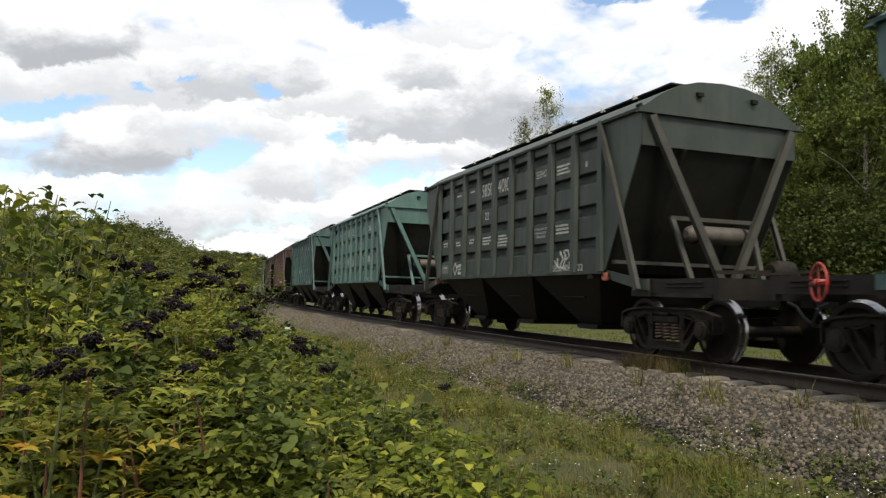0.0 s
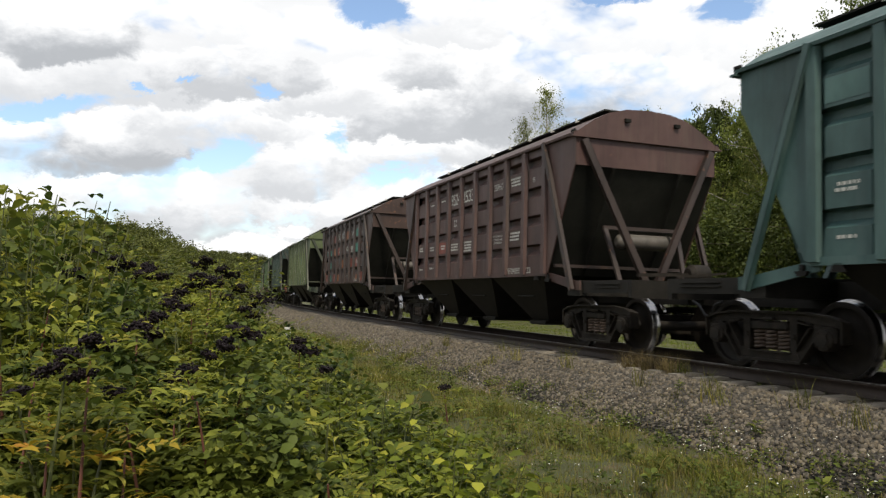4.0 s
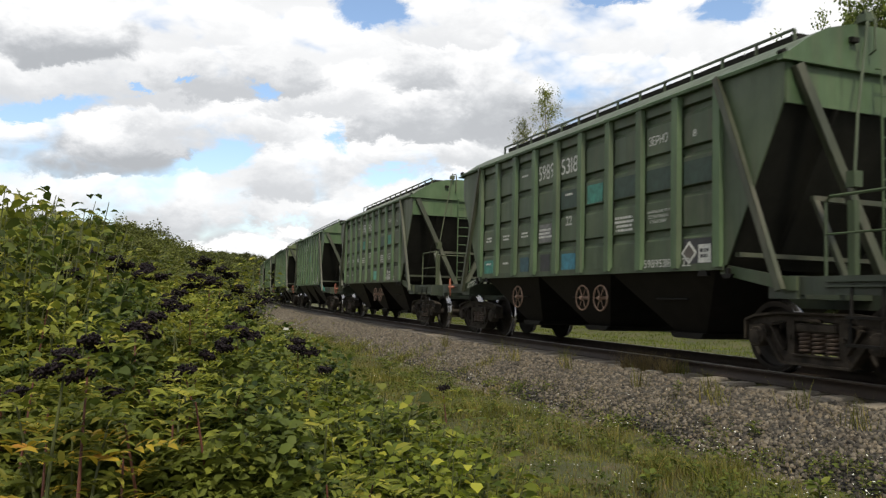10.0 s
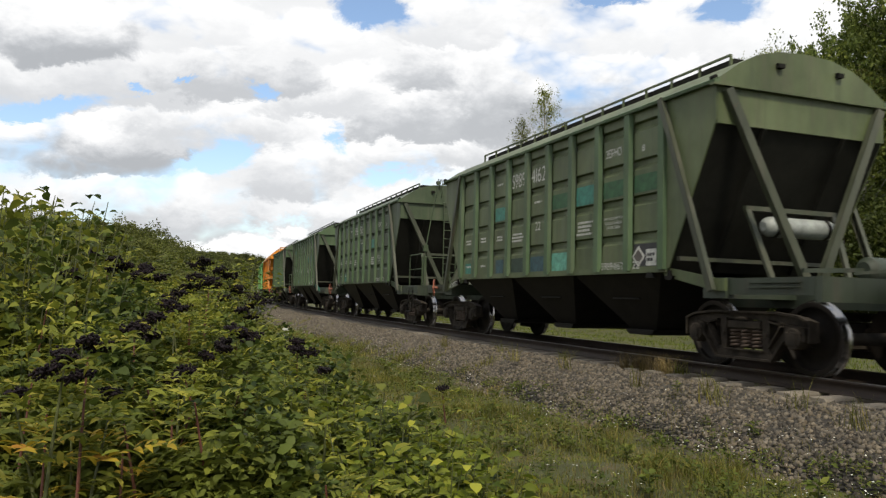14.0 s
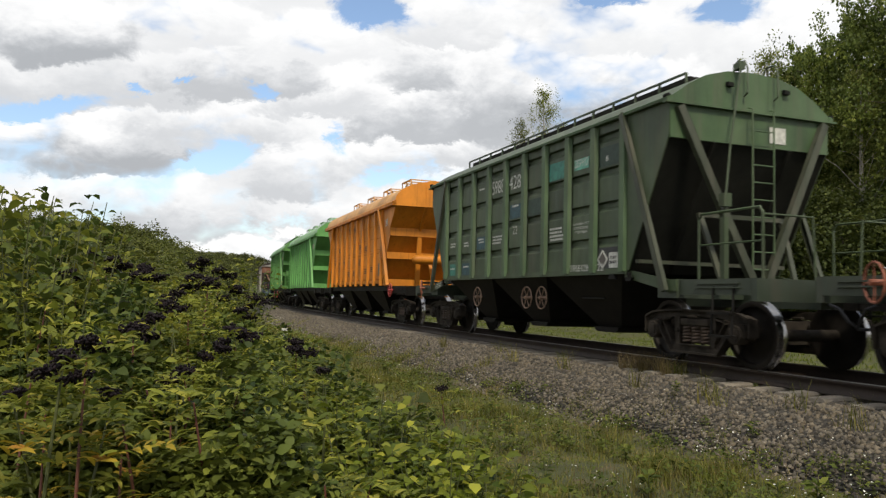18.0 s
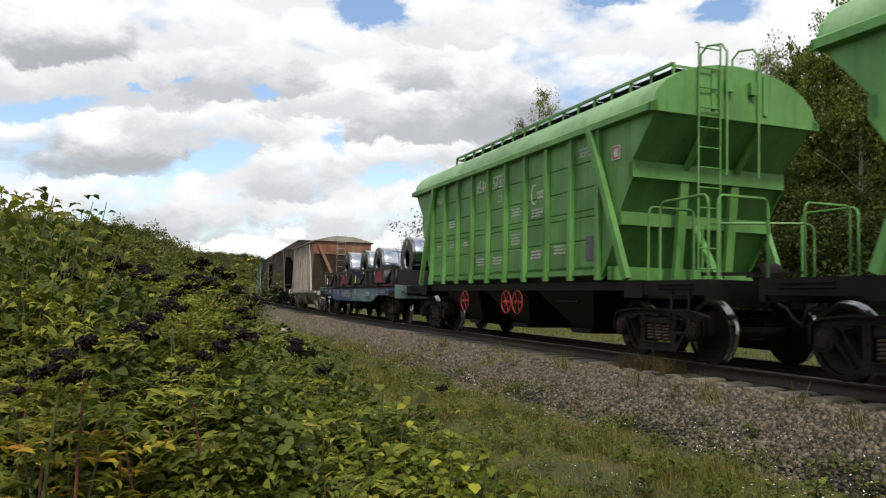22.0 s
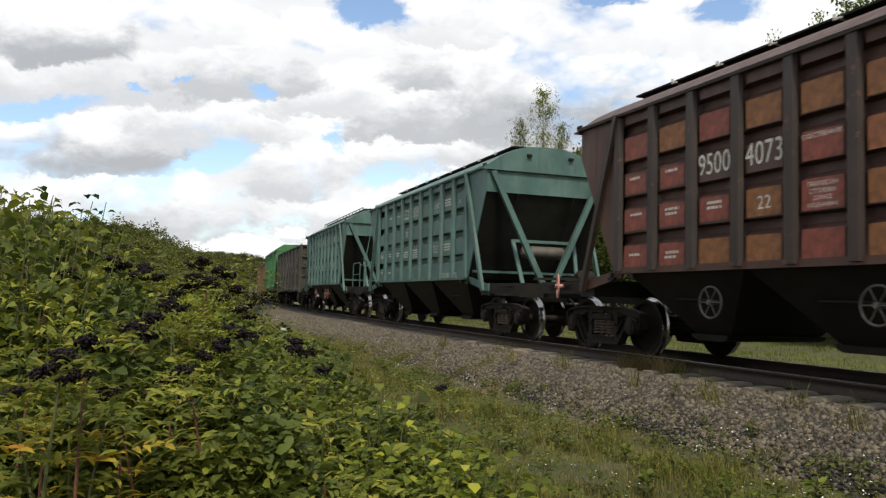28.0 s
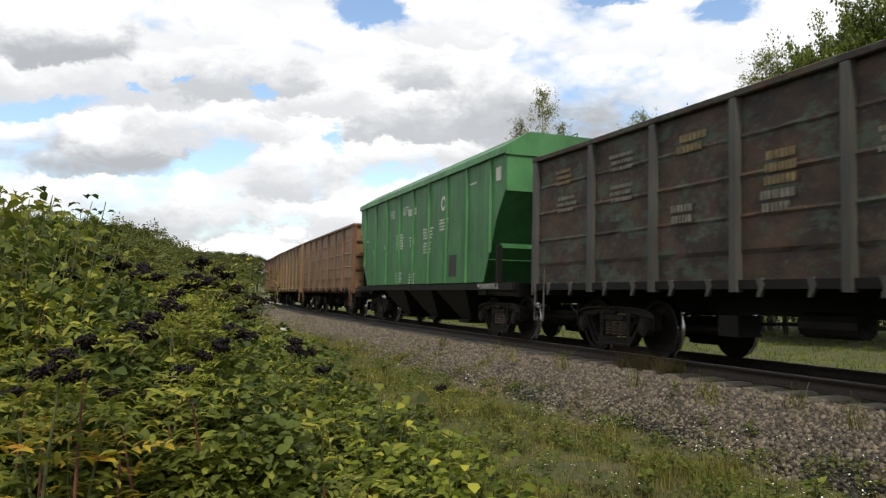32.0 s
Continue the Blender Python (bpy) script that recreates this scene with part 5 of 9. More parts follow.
# ---------- dusty mineral hopper ----------
def dusty_hopper(c):
    L = 12.02
    m = Nodes("dusty_rust_paint", 0.85)
    worn, run, chip = m.noise(1.5, 6, 0.68, (1, 1, 1.2), own=True), m.noise(5.0, 5, 0.65, (1, 1, 0.10), own=True), m.noise(9.0, 5, 0.7, own=True)
    col = m.mix(m.ramp(worn, 0.40, 0.58), (0.30, 0.115, 0.045), (0.36, 0.335, 0.31))
    col = m.mix(m.mul(m.ramp(run, 0.50, 0.66), 0.85), col, (0.46, 0.44, 0.41))
    col = m.mix(m.mul(m.ramp(chip, 0.58, 0.68), 0.8), col, (0.12, 0.055, 0.03))
    m.colour(col).bump(worn, 0.3, 0.03)
    old = m.mat
    dust = paint("cement_dust_steel", (0.30, 0.28, 0.25), 0.12, 0.5, (0.38, 0.365, 0.34), 0.85, 9.0)
    rust = paint("red_oxide_paint", (0.22, 0.085, 0.04), 0.3, 0.45, (0.3, 0.26, 0.22), 0.65, 10.0)
    wagon, turning = hopper_frame("mineral_hopper_wagon", L, old, dust, c["label"], "wagons of the train", 7.8, plain("dusty_cast_steel", (0.17, 0.16, 0.14), 0.85, 0.0, 0.4, 5.0))
    z0, z1, B = 1.08, 3.66, 1.5
    P = 0.965

    def dented(s, k):
        r = random.Random(k * 2 + s)
        prof = [(1.12, 0.30), (1.42, 0.30), (1.62, 0.02), (2.0, 0.0), (2.2, 0.0), (2.36, 0.04), (2.42, 0.0), (2.95, 0.0), (3.1, 0.05), (3.16, 0.0), (z1, 0.0)]
        n = len(prof)
        xs = [-P / 2 + P * i / 8 for i in range(9)]
        pts = [(x, s * (B - d - (0.09 * math.sin((i / 8) * math.pi) * math.sin(z * 5 + k) * r.uniform(0.5, 1.0) if 1.5 < z < 3.0 else 0)), z) for i, x in enumerate(xs) for z, d in prof]
        return Shape().add(pts, [(i * n + j, i * n + j + 1, (i + 1) * n + j + 1, (i + 1) * n + j) for i in range(8) for j in range(n - 1)])
    for s in (-1, 1):
        side = part("side_wall", lambda: Shape().box(-5.1, 5.1, s * 1.5 - 0.05, s * 1.5 + 0.05, 1.0, 1.13), dust, wagon, "", (s, "dusty"))
        for k in range(6):
            part("panel", lambda: dented(s, k), old, side, "dented dusty panel" if k == 3 else "", (s, k, "dusty"), True, pose((k - 2.5) * P, 0, 0))
        for k in range(7):
            part("rib", lambda: Shape().prism([(-0.05, s * 1.48), (-0.04, s * 1.60), (0.04, s * 1.60), (0.05, s * 1.48)], 1.1, z1, "z")
                 .prism([(-0.05, s * 1.48), (-0.1, s * 1.64), (0.1, s * 1.64), (0.05, s * 1.48)], 1.02, 1.22, "z"), dust, side, "", (s, "dusty"), False, pose((k - 3) * P, 0, 0))
        part("eave", lambda: Shape().box(-4.3, 4.3, s * 1.56 - 0.05, s * 1.56 + 0.05, z1, z1 + 0.07), dust, wagon, "", (s, "dusty"))
        for e in (1, -1):
            part("gusset", lambda: Shape().prism([(e * 2.88, 1.2), (e * 2.88, z1), (e * 4.2, z1), (e * 4.2, 3.1), (e * 3.5, 1.2)], s * 1.49, s * 1.51, "y"), rust, wagon, "", (s, e, "dusty"))
            part("side_strut", lambda: Shape().channel((e * 3.0, s * 1.57, 3.6), (e * 3.9, s * 1.55, 1.1), 0.12, 0.09, (0, s, 0)), dust, wagon, "", (s, e, "dusty"))
            part("end_strut", lambda: Shape().channel((e * 4.26, s * 1.3, 3.55), (e * 4.4, s * 0.16, 1.2), 0.15, 0.1, (e, 0, 0)), rust, wagon, "", (s, e, "dusty"))
    part("roof", lambda: Shape().prism([(-1.62, z1 + 0.07), (1.62, z1 + 0.07), (0.5, 4.0), (-0.5, 4.0)], -4.35, 4.35, "x"), dust, wagon)
    for e in (1, -1):
        part("end_panel", lambda: Shape().box(min(e * 4.18, e * 4.22), max(e * 4.18, e * 4.22), -1.5, 1.5, 3.05, z1 + 0.06), rust, wagon, "", (e, "dusty"))
        # darker brown carries the shade under the end panel
        part("slope_sheet", lambda: Shape().prism([(e * 4.2, 3.08), (e * 3.5, 1.15), (e * 3.46, 1.18), (e * 4.16, 3.1)], -1.48, 1.48, "y"), plain("shaded_brown_slope", (0.05, 0.035, 0.026), 0.8, 0.0, 0.5, 2.0), wagon, "", (e, "dusty"))
        part("end_platform", lambda: Shape().box(min(e * 3.6, e * 5.5), max(e * 3.6, e * 5.5), -0.28, 0.28, 0.82, 1.12).box(min(e * 5.3, e * 5.45), max(e * 5.3, e * 5.45), -1.45, 1.45, 0.9, 1.12), dust, wagon, "", (e, "dusty"))
        part("tank_stand", lambda: Shape().beam((e * 4.1, -0.9, 1.95), (e * 4.1, 0.9, 1.95), 0.06, 0.06).beam((e * 4.1, 0.85, 1.95), (e * 4.4, 0.75, 1.12), 0.08, 0.05).beam((e * 4.1, -0.85, 1.95), (e * 4.4, -0.75, 1.12), 0.08, 0.05), dust, wagon, "", (e, "dusty"))
    part("ladder", lambda: ladder_shape(1, 4.1, 0.1, 9), dust, wagon, "", "dusty", False, pose(-1.1, 0, 0))
    for x in (-1.75, 1.75):
        part("discharge_bunker", lambda: Shape().add([(-1.7, -1.4, 1.1), (1.7, -1.4, 1.1), (1.7, 1.4, 1.1), (-1.7, 1.4, 1.1), (-0.4, -0.9, 0.35), (0.4, -0.9, 0.35), (0.4, 0.9, 0.35), (-0.4, 0.9, 0.35)],
                                                      [(0, 1, 2, 3), (4, 7, 6, 5), (0, 4, 5, 1), (1, 5, 6, 2), (2, 6, 7, 3), (3, 7, 4, 0)]), dust, wagon, "", "dusty", False, pose(x, 0, 0))
    for x in (-2.55, -1.35, 1.6):
        handwheel(wagon, x, -1.5, 0.72, dust, 0.17, "gearbox_wheel")
    handwheel(wagon, -L / 2 + 0.75, -1.5, 0.98, WHITE, 0.22, "brake_wheel", "thin white brake wheel", -25, 4)
    part("wheel_bracket", lambda: Shape().box(-L / 2 + 0.7, -L / 2 + 0.8, -1.5, -1.3, 0.93, 1.03), dust, wagon)
    ink = WHITE
    slate = plain("slate_repaint", (0.09, 0.095, 0.1), 0.7, 0.0, 0.3)
    for k, (col, z, w, h) in enumerate(((-2.5, 3.38, 0.62, 0.3), (-1.5, 3.38, 0.62, 0.28), (-0.5, 3.4, 0.7, 0.34), (0.5, 3.4, 0.7, 0.34), (-2.5, 2.68, 0.6, 0.45), (-1.5, 2.68, 0.6, 0.45), (0.5, 2.7, 0.55, 0.4), (-0.5, 1.95, 0.6, 0.3))):
        part("paint_patch", lambda: patch_shape(w, h), slate, wagon, "", ("d", w, h), False, pose(col * P, -B - 0.006, z))
    words(wagon, "5936", -0.5 * P - 0.32, 3.27, 0.26, 0.6, -B - 0.012, ink)
    words(wagon, "6013", 0.5 * P - 0.32, 3.27, 0.26, 0.6, -B - 0.012, ink)
    words(wagon, "93/UZ", -2.5 * P - 0.25, 3.33, 0.12, 0.45, -B - 0.012, ink)
    words(wagon, "67", -1.5 * P - 0.25, 3.33, 0.15, 0.2, -B - 0.012, ink)
    for k, (col, z, n) in enumerate(((-2.5, 2.85, 3), (-1.5, 2.85, 3), (0.5, 2.8, 2), (-0.5, 2.05, 3), (1.5, 3.4, 1))):
        bars(wagon, col * P - 0.22, z, 0.42, n, -B - 0.012, ink, 0.045, 0.04, k)
    return wagon, turning, L


# ---------- open wagons ----------
def gondola(c):
    L = 13.92
    body = c["paint"]
    wagon, turning = hopper_frame("gondola_wagon", L, body, UNDER, c["label"], "wagons of the train", 8.65)
    B, z0, z1, half, P = 1.50, 1.22, 3.66, 6.5, 1.76
    middles = [(-5.45, 2.1)] + [((k - 2) * P, P) for k in range(5)] + [(5.45, 2.1)]

    def sheet_of(s, k, P):
        r = random.Random(k + 20 * s)
        prof = [(z0, 0.0), (1.55, 0.0), (1.62, 0.02), (2.02, 0.015), (2.06, 0.03), (2.10, 0.015), (2.55, 0.015), (2.6, 0.035), (2.64, 0.015), (3.08, 0.015), (3.12, 0.03), (3.16, 0.015), (z1, 0.0)]
        n = len(prof)
        m = 7
        pts = [(-P / 2 + P * i / (m - 1), s * (B + d + 0.014 * math.sin(math.pi * i / (m - 1)) * r.uniform(0, 1.6)), z) for i in range(m) for z, d in prof]
        pts += [(x, s * (B - 0.05), z) for x in (-P / 2, P / 2) for z in (z0, z1)]
        a = m * n
        return Shape().add(pts, [(i * n + j, i * n + j + 1, (i + 1) * n + j + 1, (i + 1) * n + j) for i in range(m - 1) for j in range(n - 1)] + [(a, a + 1, a + 3, a + 2)])
    for s in (-1, 1):
        side = part("side_wall", lambda: Shape().box(-half, half, s * B - 0.06, s * B + 0.03, 1.1, 1.22), UNDER, wagon, "", (s, "gon"))
        for k, (xm, wide) in enumerate(middles):
            part("panel", lambda: sheet_of(s, k, wide), body, side, "", (s, k, "gon"), False, pose(xm, 0, 0))
        for xp in (-6.43, *[(k - 2.5) * P for k in range(6)], 6.43):
            part("post", lambda: Shape().prism([(-0.09, s * 1.49), (-0.06, s * 1.60), (0.06, s * 1.60), (0.09, s * 1.49)], 1.06, z1, "z"), c.get("rib", body), side, "", (s, "gon"), False, pose(xp, 0, 0))
        part("top_rail", lambda: Shape().soft_box(-half - 0.06, half + 0.06, s * 1.53 - 0.07, s * 1.53 + 0.07, z1, z1 + 0.1, 0.015), c.get("rail", body), wagon, "", (s, "gon"))
        for xm, wide in middles:
            for dx in (-0.45, 0.35):
                part("hatch_catch", lambda: Shape().prism([(-0.05, 1.24), (0.05, 1.24), (0.1, 1.14), (0.02, 1.0), (-0.03, 1.0), (-0.0, 1.12)], s * 1.52, s * 1.57, "y"), c.get("rib", body), side, "", (s, "gon"), False, pose(xm + dx, 0, 0))
    for e in (1, -1):
        wall = part("end_wall", lambda: Shape().box(min(e * (half - 0.04), e * half), max(e * (half - 0.04), e * half), -1.5, 1.5, 1.0, z1), body, wagon, "", (e, "gon"))
        for z in (1.95, 2.48, 3.07):
            part("end_rib", lambda: Shape().prism([(e * half, z - 0.06), (e * (half + 0.08), z - 0.03), (e * (half + 0.08), z + 0.03), (e * half, z + 0.06)], -1.5, 1.5, "y"), c.get("rib", body), wall, "", (e, z))
        for y in (-1.5, -0.5, 0.5, 1.5):
            part("end_post", lambda: Shape().box(min(e * half, e * (half + 0.1)), max(e * half, e * (half + 0.1)), y - 0.05, y + 0.05, 1.0, z1), c.get("rib", body), wall, "", (e, y))
        for z in (1.5, 2.03, 2.6, 3.25):
            part("rung", lambda: Shape().tube([(e * (half + 0.02), -1.28, z), (e * (half + 0.07), -1.26, z - 0.03), (e * (half + 0.07), -0.86, z - 0.03), (e * (half + 0.02), -0.84, z)], 0.014, 6), CAST, wall, "", (e, z))
        part("top_rail", lambda: Shape().soft_box(min(e * (half - 0.05), e * (half + 0.1)), max(e * (half - 0.05), e * (half + 0.1)), -1.58, 1.58, z1, z1 + 0.098, 0.015), c.get("rail", body), wagon, "", (e, "gon end"))
        part("buffer_beam", lambda: Shape().box(min(e * half, e * (half + 0.12)), max(e * half, e * (half + 0.12)), -1.45, 1.45, 0.85, 1.1), UNDER, wagon, "", (e, "gon"))
        for s in (-1, 1):
            part("foot_step", lambda: Shape().tube([(e * 6.05, s * 1.55, 1.5), (e * 6.05, s * 1.57, 0.5), (e * 6.4, s * 1.57, 0.5), (e * 6.4, s * 1.55, 1.5)], 0.02, 6).box(min(e * 6.05, e * 6.4), max(e * 6.05, e * 6.4), s * 1.55 - 0.05, s * 1.55 + 0.05, 0.78, 0.81), c.get("rib", body), wagon, "", (e, s, "gon"))
    part("floor", lambda: Shape().box(-half, half, -1.45, 1.45, 1.12, 1.2), UNDER, wagon, "", "gon")
    part("centre_sill", lambda: Shape().box(-6.6, 6.6, -0.3, 0.3, 0.75, 1.12), UNDER, wagon, "", "gon")
    part("brake_gear", lambda: Shape().tube([(-0.5, -0.7, 0.66), (0.4, -0.7, 0.66)], 0.17, 12).beam((0.4, -0.7, 0.66), (2.4, -0.4, 0.6), 0.05, 0.05).beam((-2.4, 0.3, 0.6), (-0.5, -0.7, 0.66), 0.05, 0.05).box(-1.6, -1.2, -1.2, -0.8, 0.45, 0.75), UNDER, wagon, "", "gon")
    if c.get("end_wheel"):
        handwheel(wagon, 6.98, -0.7, 1.3, PINK, 0.24, "brake_wheel", "faded pink brake wheel", 60)
        part("wheel_bracket", lambda: Shape().box(6.5, 6.95, -0.85, -0.55, 1.2, 1.36), UNDER, wagon)
    if c.get("marks"):
        moss, tan = plain("faded_teal_daub", (0.045, 0.075, 0.062), 0.8, 0.0, 0.5), plain("chalk_grey_stencil", (0.125, 0.118, 0.095), 0.8, 0.0, 0.4)
        ochre = plain("yellow_chalk", (0.13, 0.10, 0.045), 0.8, 0.0, 0.4)
        r = random.Random(3)
        for k in range(7):
            for z in (3.36, 2.84, 2.34):
                if r.random() < 0.75:
                    bars(wagon, (k - 3) * P - 0.55 + r.uniform(0, 0.25), z, r.uniform(0.5, 0.95), r.choice((1, 2, 3)), -B - 0.062, r.choice((tan, tan, moss, ochre)), r.choice((0.06, 0.11)), 0.05, k + z)
        bars(wagon, 4.2, 3.0, 0.9, 1, -B - 0.062, ochre, 0.1, 0.03, 2)
        bars(wagon, 3.4, 1.85, 0.5, 1, -B - 0.062, ochre, 0.08, 0.03, 4)
    if c.get("patches"):
        for k, (x, z, w, h, mat_) in enumerate(c["patches"]):
            part("paint_patch", lambda: patch_shape(w, h), mat_, wagon, "", ("gp", k), False, pose(x, -B - 0.02, z))
    return wagon, turning, L


# ---------- smooth-sided green hopper ----------
def smooth_hopper(c):
    L = 14.72
    body = c["paint"]
    wagon, turning = hopper_frame("smooth_hopper_wagon", L, body, UNDER, c["label"], "wagons of the train")
    B, z0, z1 = 1.58, 1.28, 4.10
    P = 1.43
    for s in (-1, 1):
        out = [(-5.35, z0), (-6.05, 2.05), (-6.05, 2.7), (-6.5, 3.3), (-6.5, z1), (6.5, z1), (6.5, 3.3), (6.05, 2.7), (5.35, z0)]
        side = part("side_wall", lambda: Shape().prism(out, s * (B - 0.03), s * B, "y"), body, wagon, "", (s, "smooth"))
        for k in range(9):
            z = z0 if abs(k - 4) < 4 else 1.95
            part("rib", lambda: Shape().prism([(-0.05, s * (B - 0.01)), (-0.03, s * (B + 0.06)), (0.03, s * (B + 0.06)), (0.05, s * (B - 0.01))], z, z1 + 0.03, "z"), body, side, "", (s, z, "smooth"), False, pose((k - 4) * P, 0, 0))
        part("roof_side", lambda: Shape().prism([(s * (B + 0.08), z1), (s * (B + 0.05), z1 + 0.16), (s * 1.05, 4.62), (s * 1.0, 4.6), (s * (B - 0.02), z1)], -6.55, 6.55, "x"), body, wagon, "", (s, "smooth"))
        part("side_sill", lambda: Shape().box(-6.9, 6.9, s * 1.52 - 0.05, s * 1.52 + 0.05, 1.1, 1.26), UNDER, wagon, "", (s, "smooth"))
    part("roof", lambda: Shape().prism([(-1.06, 4.62), (1.06, 4.62), (0, 4.66)], -6.3, 6.3, "x"), body, wagon, "", "smooth")
    for e in (1, -1):
        part("roof_end", lambda: Shape().prism([(-1.62, z1 - 0.02), (1.62, z1 - 0.02), (1.62, z1 + 0.16), (1.05, 4.62), (-1.05, 4.62), (-1.62, z1 + 0.16)], e * 6.5, e * 6.56, "x"), body, wagon, "", (e, "smooth"))
        part("end_panel", lambda: Shape().box(min(e * 6.46, e * 6.52), max(e * 6.46, e * 6.52), -1.56, 1.56, 3.28, z1), body, wagon, "", (e, "smooth"))
        part("slope_sheet", lambda: Shape().prism([(e * 6.5, 3.3), (e * 5.3, 1.75), (e * 5.27, 1.78), (e * 6.46, 3.33)], -1.54, 1.54, "y"), body, wagon, "", (e, "smooth"))
        part("lower_slope", lambda: Shape().prism([(e * 5.4, 1.8), (e * 4.9, 1.2), (e * 4.87, 1.22), (e * 5.37, 1.83)], -1.5, 1.5, "y"), body, wagon, "", (e, "smooth"))
        for s in (-1, 1):
            part("corner_post", lambda: Shape().channel((e * 6.05, s * 1.5, 2.1), (e * 6.05, s * 1.5, 1.2), 0.12, 0.1, (0, s, 0)), UNDER, wagon, "", (e, s, "smooth"))
        end_platform(wagon, e, L / 2, UNDER)
        part("end_bar", lambda: Shape().beam((e * 6.0, -1.45, 2.1), (e * 6.0, 1.45, 2.1), 0.08, 0.1), body, wagon, "", (e, "smooth"))
    part("air_tank", lambda: Shape().tube([(6.2, 0.1, 2.0), (6.2, 0.15, 2.0), (6.2, 0.9, 2.0), (6.2, 0.95, 2.0)], [0.08, 0.15, 0.15, 0.08], 14), PALE_TANK, wagon, "", "smooth", True)
    for x in (-2.62, 0.0, 2.62):
        part("discharge_bunker", hopper_bottom_shape, UNDER, wagon, "", 0, False, pose(x, 0, -0.1))
    part("roof_rail", lambda: Shape().tube([(5.9, 0.3, 4.6), (5.9, 0.3, 4.76), (6.3, 0.3, 4.76), (6.3, 0.3, 4.6)], 0.015, 6), body, wagon)
    y = -B - 0.004
    words(wagon, "9500", -2.55, 3.42, 0.26, 0.55, y, WHITE)
    words(wagon, "1071", -1.1, 3.42, 0.26, 0.55, y, WHITE)
    words(wagon, "9500107122", 5.0, 1.13, 0.11, 1.2, -1.576, WHITE)
    bars(wagon, -0.55, 3.55, 0.8, 1, y, WHITE, 0.2, 0.03, 1)
    for k, (x, z, n, w) in enumerate(((2.2, 3.0, 4, 0.8), (0.9, 2.85, 4, 0.9), (0.9, 2.45, 4, 0.7), (-0.4, 2.7, 4, 0.5), (-1.8, 2.85, 6, 0.8), (-1.8, 1.65, 4, 0.7), (-0.4, 1.6, 4, 0.6), (-3.2, 2.6, 2, 0.35), (-4.6, 2.5, 2, 0.35), (4.4, 3.7, 1, 0.5), (-5.6, 2.9, 1, 0.4))):
        bars(wagon, x, z, w, n, y, WHITE, 0.05, 0.035, k)
    part("emblem", lambda: Shape().lathe([(0.2, y), (0.11, y)], (2.55, 0, 3.42), "y", 20), WHITE, wagon, "white ring emblem")
    part("rating_plate", lambda: Shape().box(3.1, 3.6, -B - 0.015, -B, 1.45, 2.0), BLACK, wagon, "dark rating board")
    part("hazard_plate", lambda: Shape().box(6.0, 6.25, -B - 0.012, -B, 3.55, 3.85), WHITE, wagon, "white plate")
    return wagon, turning, L
# ---------- ground, ballast and rails ----------
def smooth(a, b, x):
    t = np.clip((x - a) / (b - a), 0, 1)
    return t * t * (3 - 2 * t)


def height(x, y):
    """Ground level: the track's bed, the trodden verge and the overgrown bank on the camera's side, the meadow beyond."""
    x, y = np.asarray(x, float), np.asarray(y, float)
    off, s = offset_of(x, y)
    off, s = off.reshape(x.shape), s.reshape(x.shape)
    z = np.where(off > 0, -0.32 - 0.42 * smooth(1.45, 3.1, off), -0.34 - 0.36 * smooth(1.5, 3.2, -off))
    bank = smooth(4.6, 9.5, off) * 1.35 + smooth(9.0, 40, off) * 3.0 + smooth(40, 140, off) * 16
    bank *= 0.35 + 0.65 * smooth(-10, 6, s)
    z = z + np.where(off > 0, bank, 0.15 * smooth(4, 30, -off) + 5.0 * smooth(45, 200, -off))
    z += 0.05 * np.sin(x * 1.7 + 0.6 * y) * smooth(3.0, 5, abs(off)) + 0.03 * np.sin(2.9 * y - x) * smooth(2.6, 4, abs(off))
    return z


def ground_material():
    m = Nodes("verge_soil_and_turf", 0.95)
    a, b, c = m.noise(0.5, 5, 0.6), m.noise(4.0, 6, 0.65), m.noise(38, 4, 0.6)
    col = m.mix(m.ramp(a, 0.35, 0.65), (0.042, 0.05, 0.014), (0.075, 0.078, 0.022))
    col = m.mix(m.ramp(b, 0.52, 0.72), col, (0.10, 0.072, 0.038))
    col = m.mix(m.mul(m.ramp(c, 0.4, 0.75), 0.5), col, (0.028, 0.03, 0.012))
    m.colour(col).bump(c, 0.6, 0.03)
    return m.mat


def ground_sheet():
    fine_x = np.concatenate((np.linspace(-1500, -200, 14)[:-1], np.linspace(-200, -40, 33)[:-1], np.linspace(-40, -14, 40)[:-1], np.linspace(-14, 14, 141)[:-1], np.linspace(14, 40, 40)[:-1], np.linspace(40, 200, 30)[:-1], np.linspace(200, 1500, 12)))
    fine_y = np.concatenate((np.linspace(-1500, -100, 12)[:-1], np.linspace(-100, -5, 40)[:-1], np.linspace(-5, 30, 176)[:-1], np.linspace(30, 70, 80)[:-1], np.linspace(70, 200, 66)[:-1], np.linspace(200, 2500, 20)))
    gx, gy = np.meshgrid(fine_x, fine_y, indexing="ij")
    gz = height(gx, gy)
    far = smooth(250, 900, np.hypot(gx, gy))
    gz = gz * (1 - far) + far * 2.0
    n, m = gx.shape
    idx = np.arange(n * m).reshape(n, m)
    faces = np.stack([idx[:-1, :-1], idx[1:, :-1], idx[1:, 1:], idx[:-1, 1:]], -1).reshape(-1, 4)
    me = raw_mesh("ground", np.stack([gx, gy, gz], -1).reshape(-1, 3), faces, ground_material(), True)
    return tagged(new("ground", me), "rough grassy verge and meadow beside the railway", "ground", kind="structure")


ground_sheet()


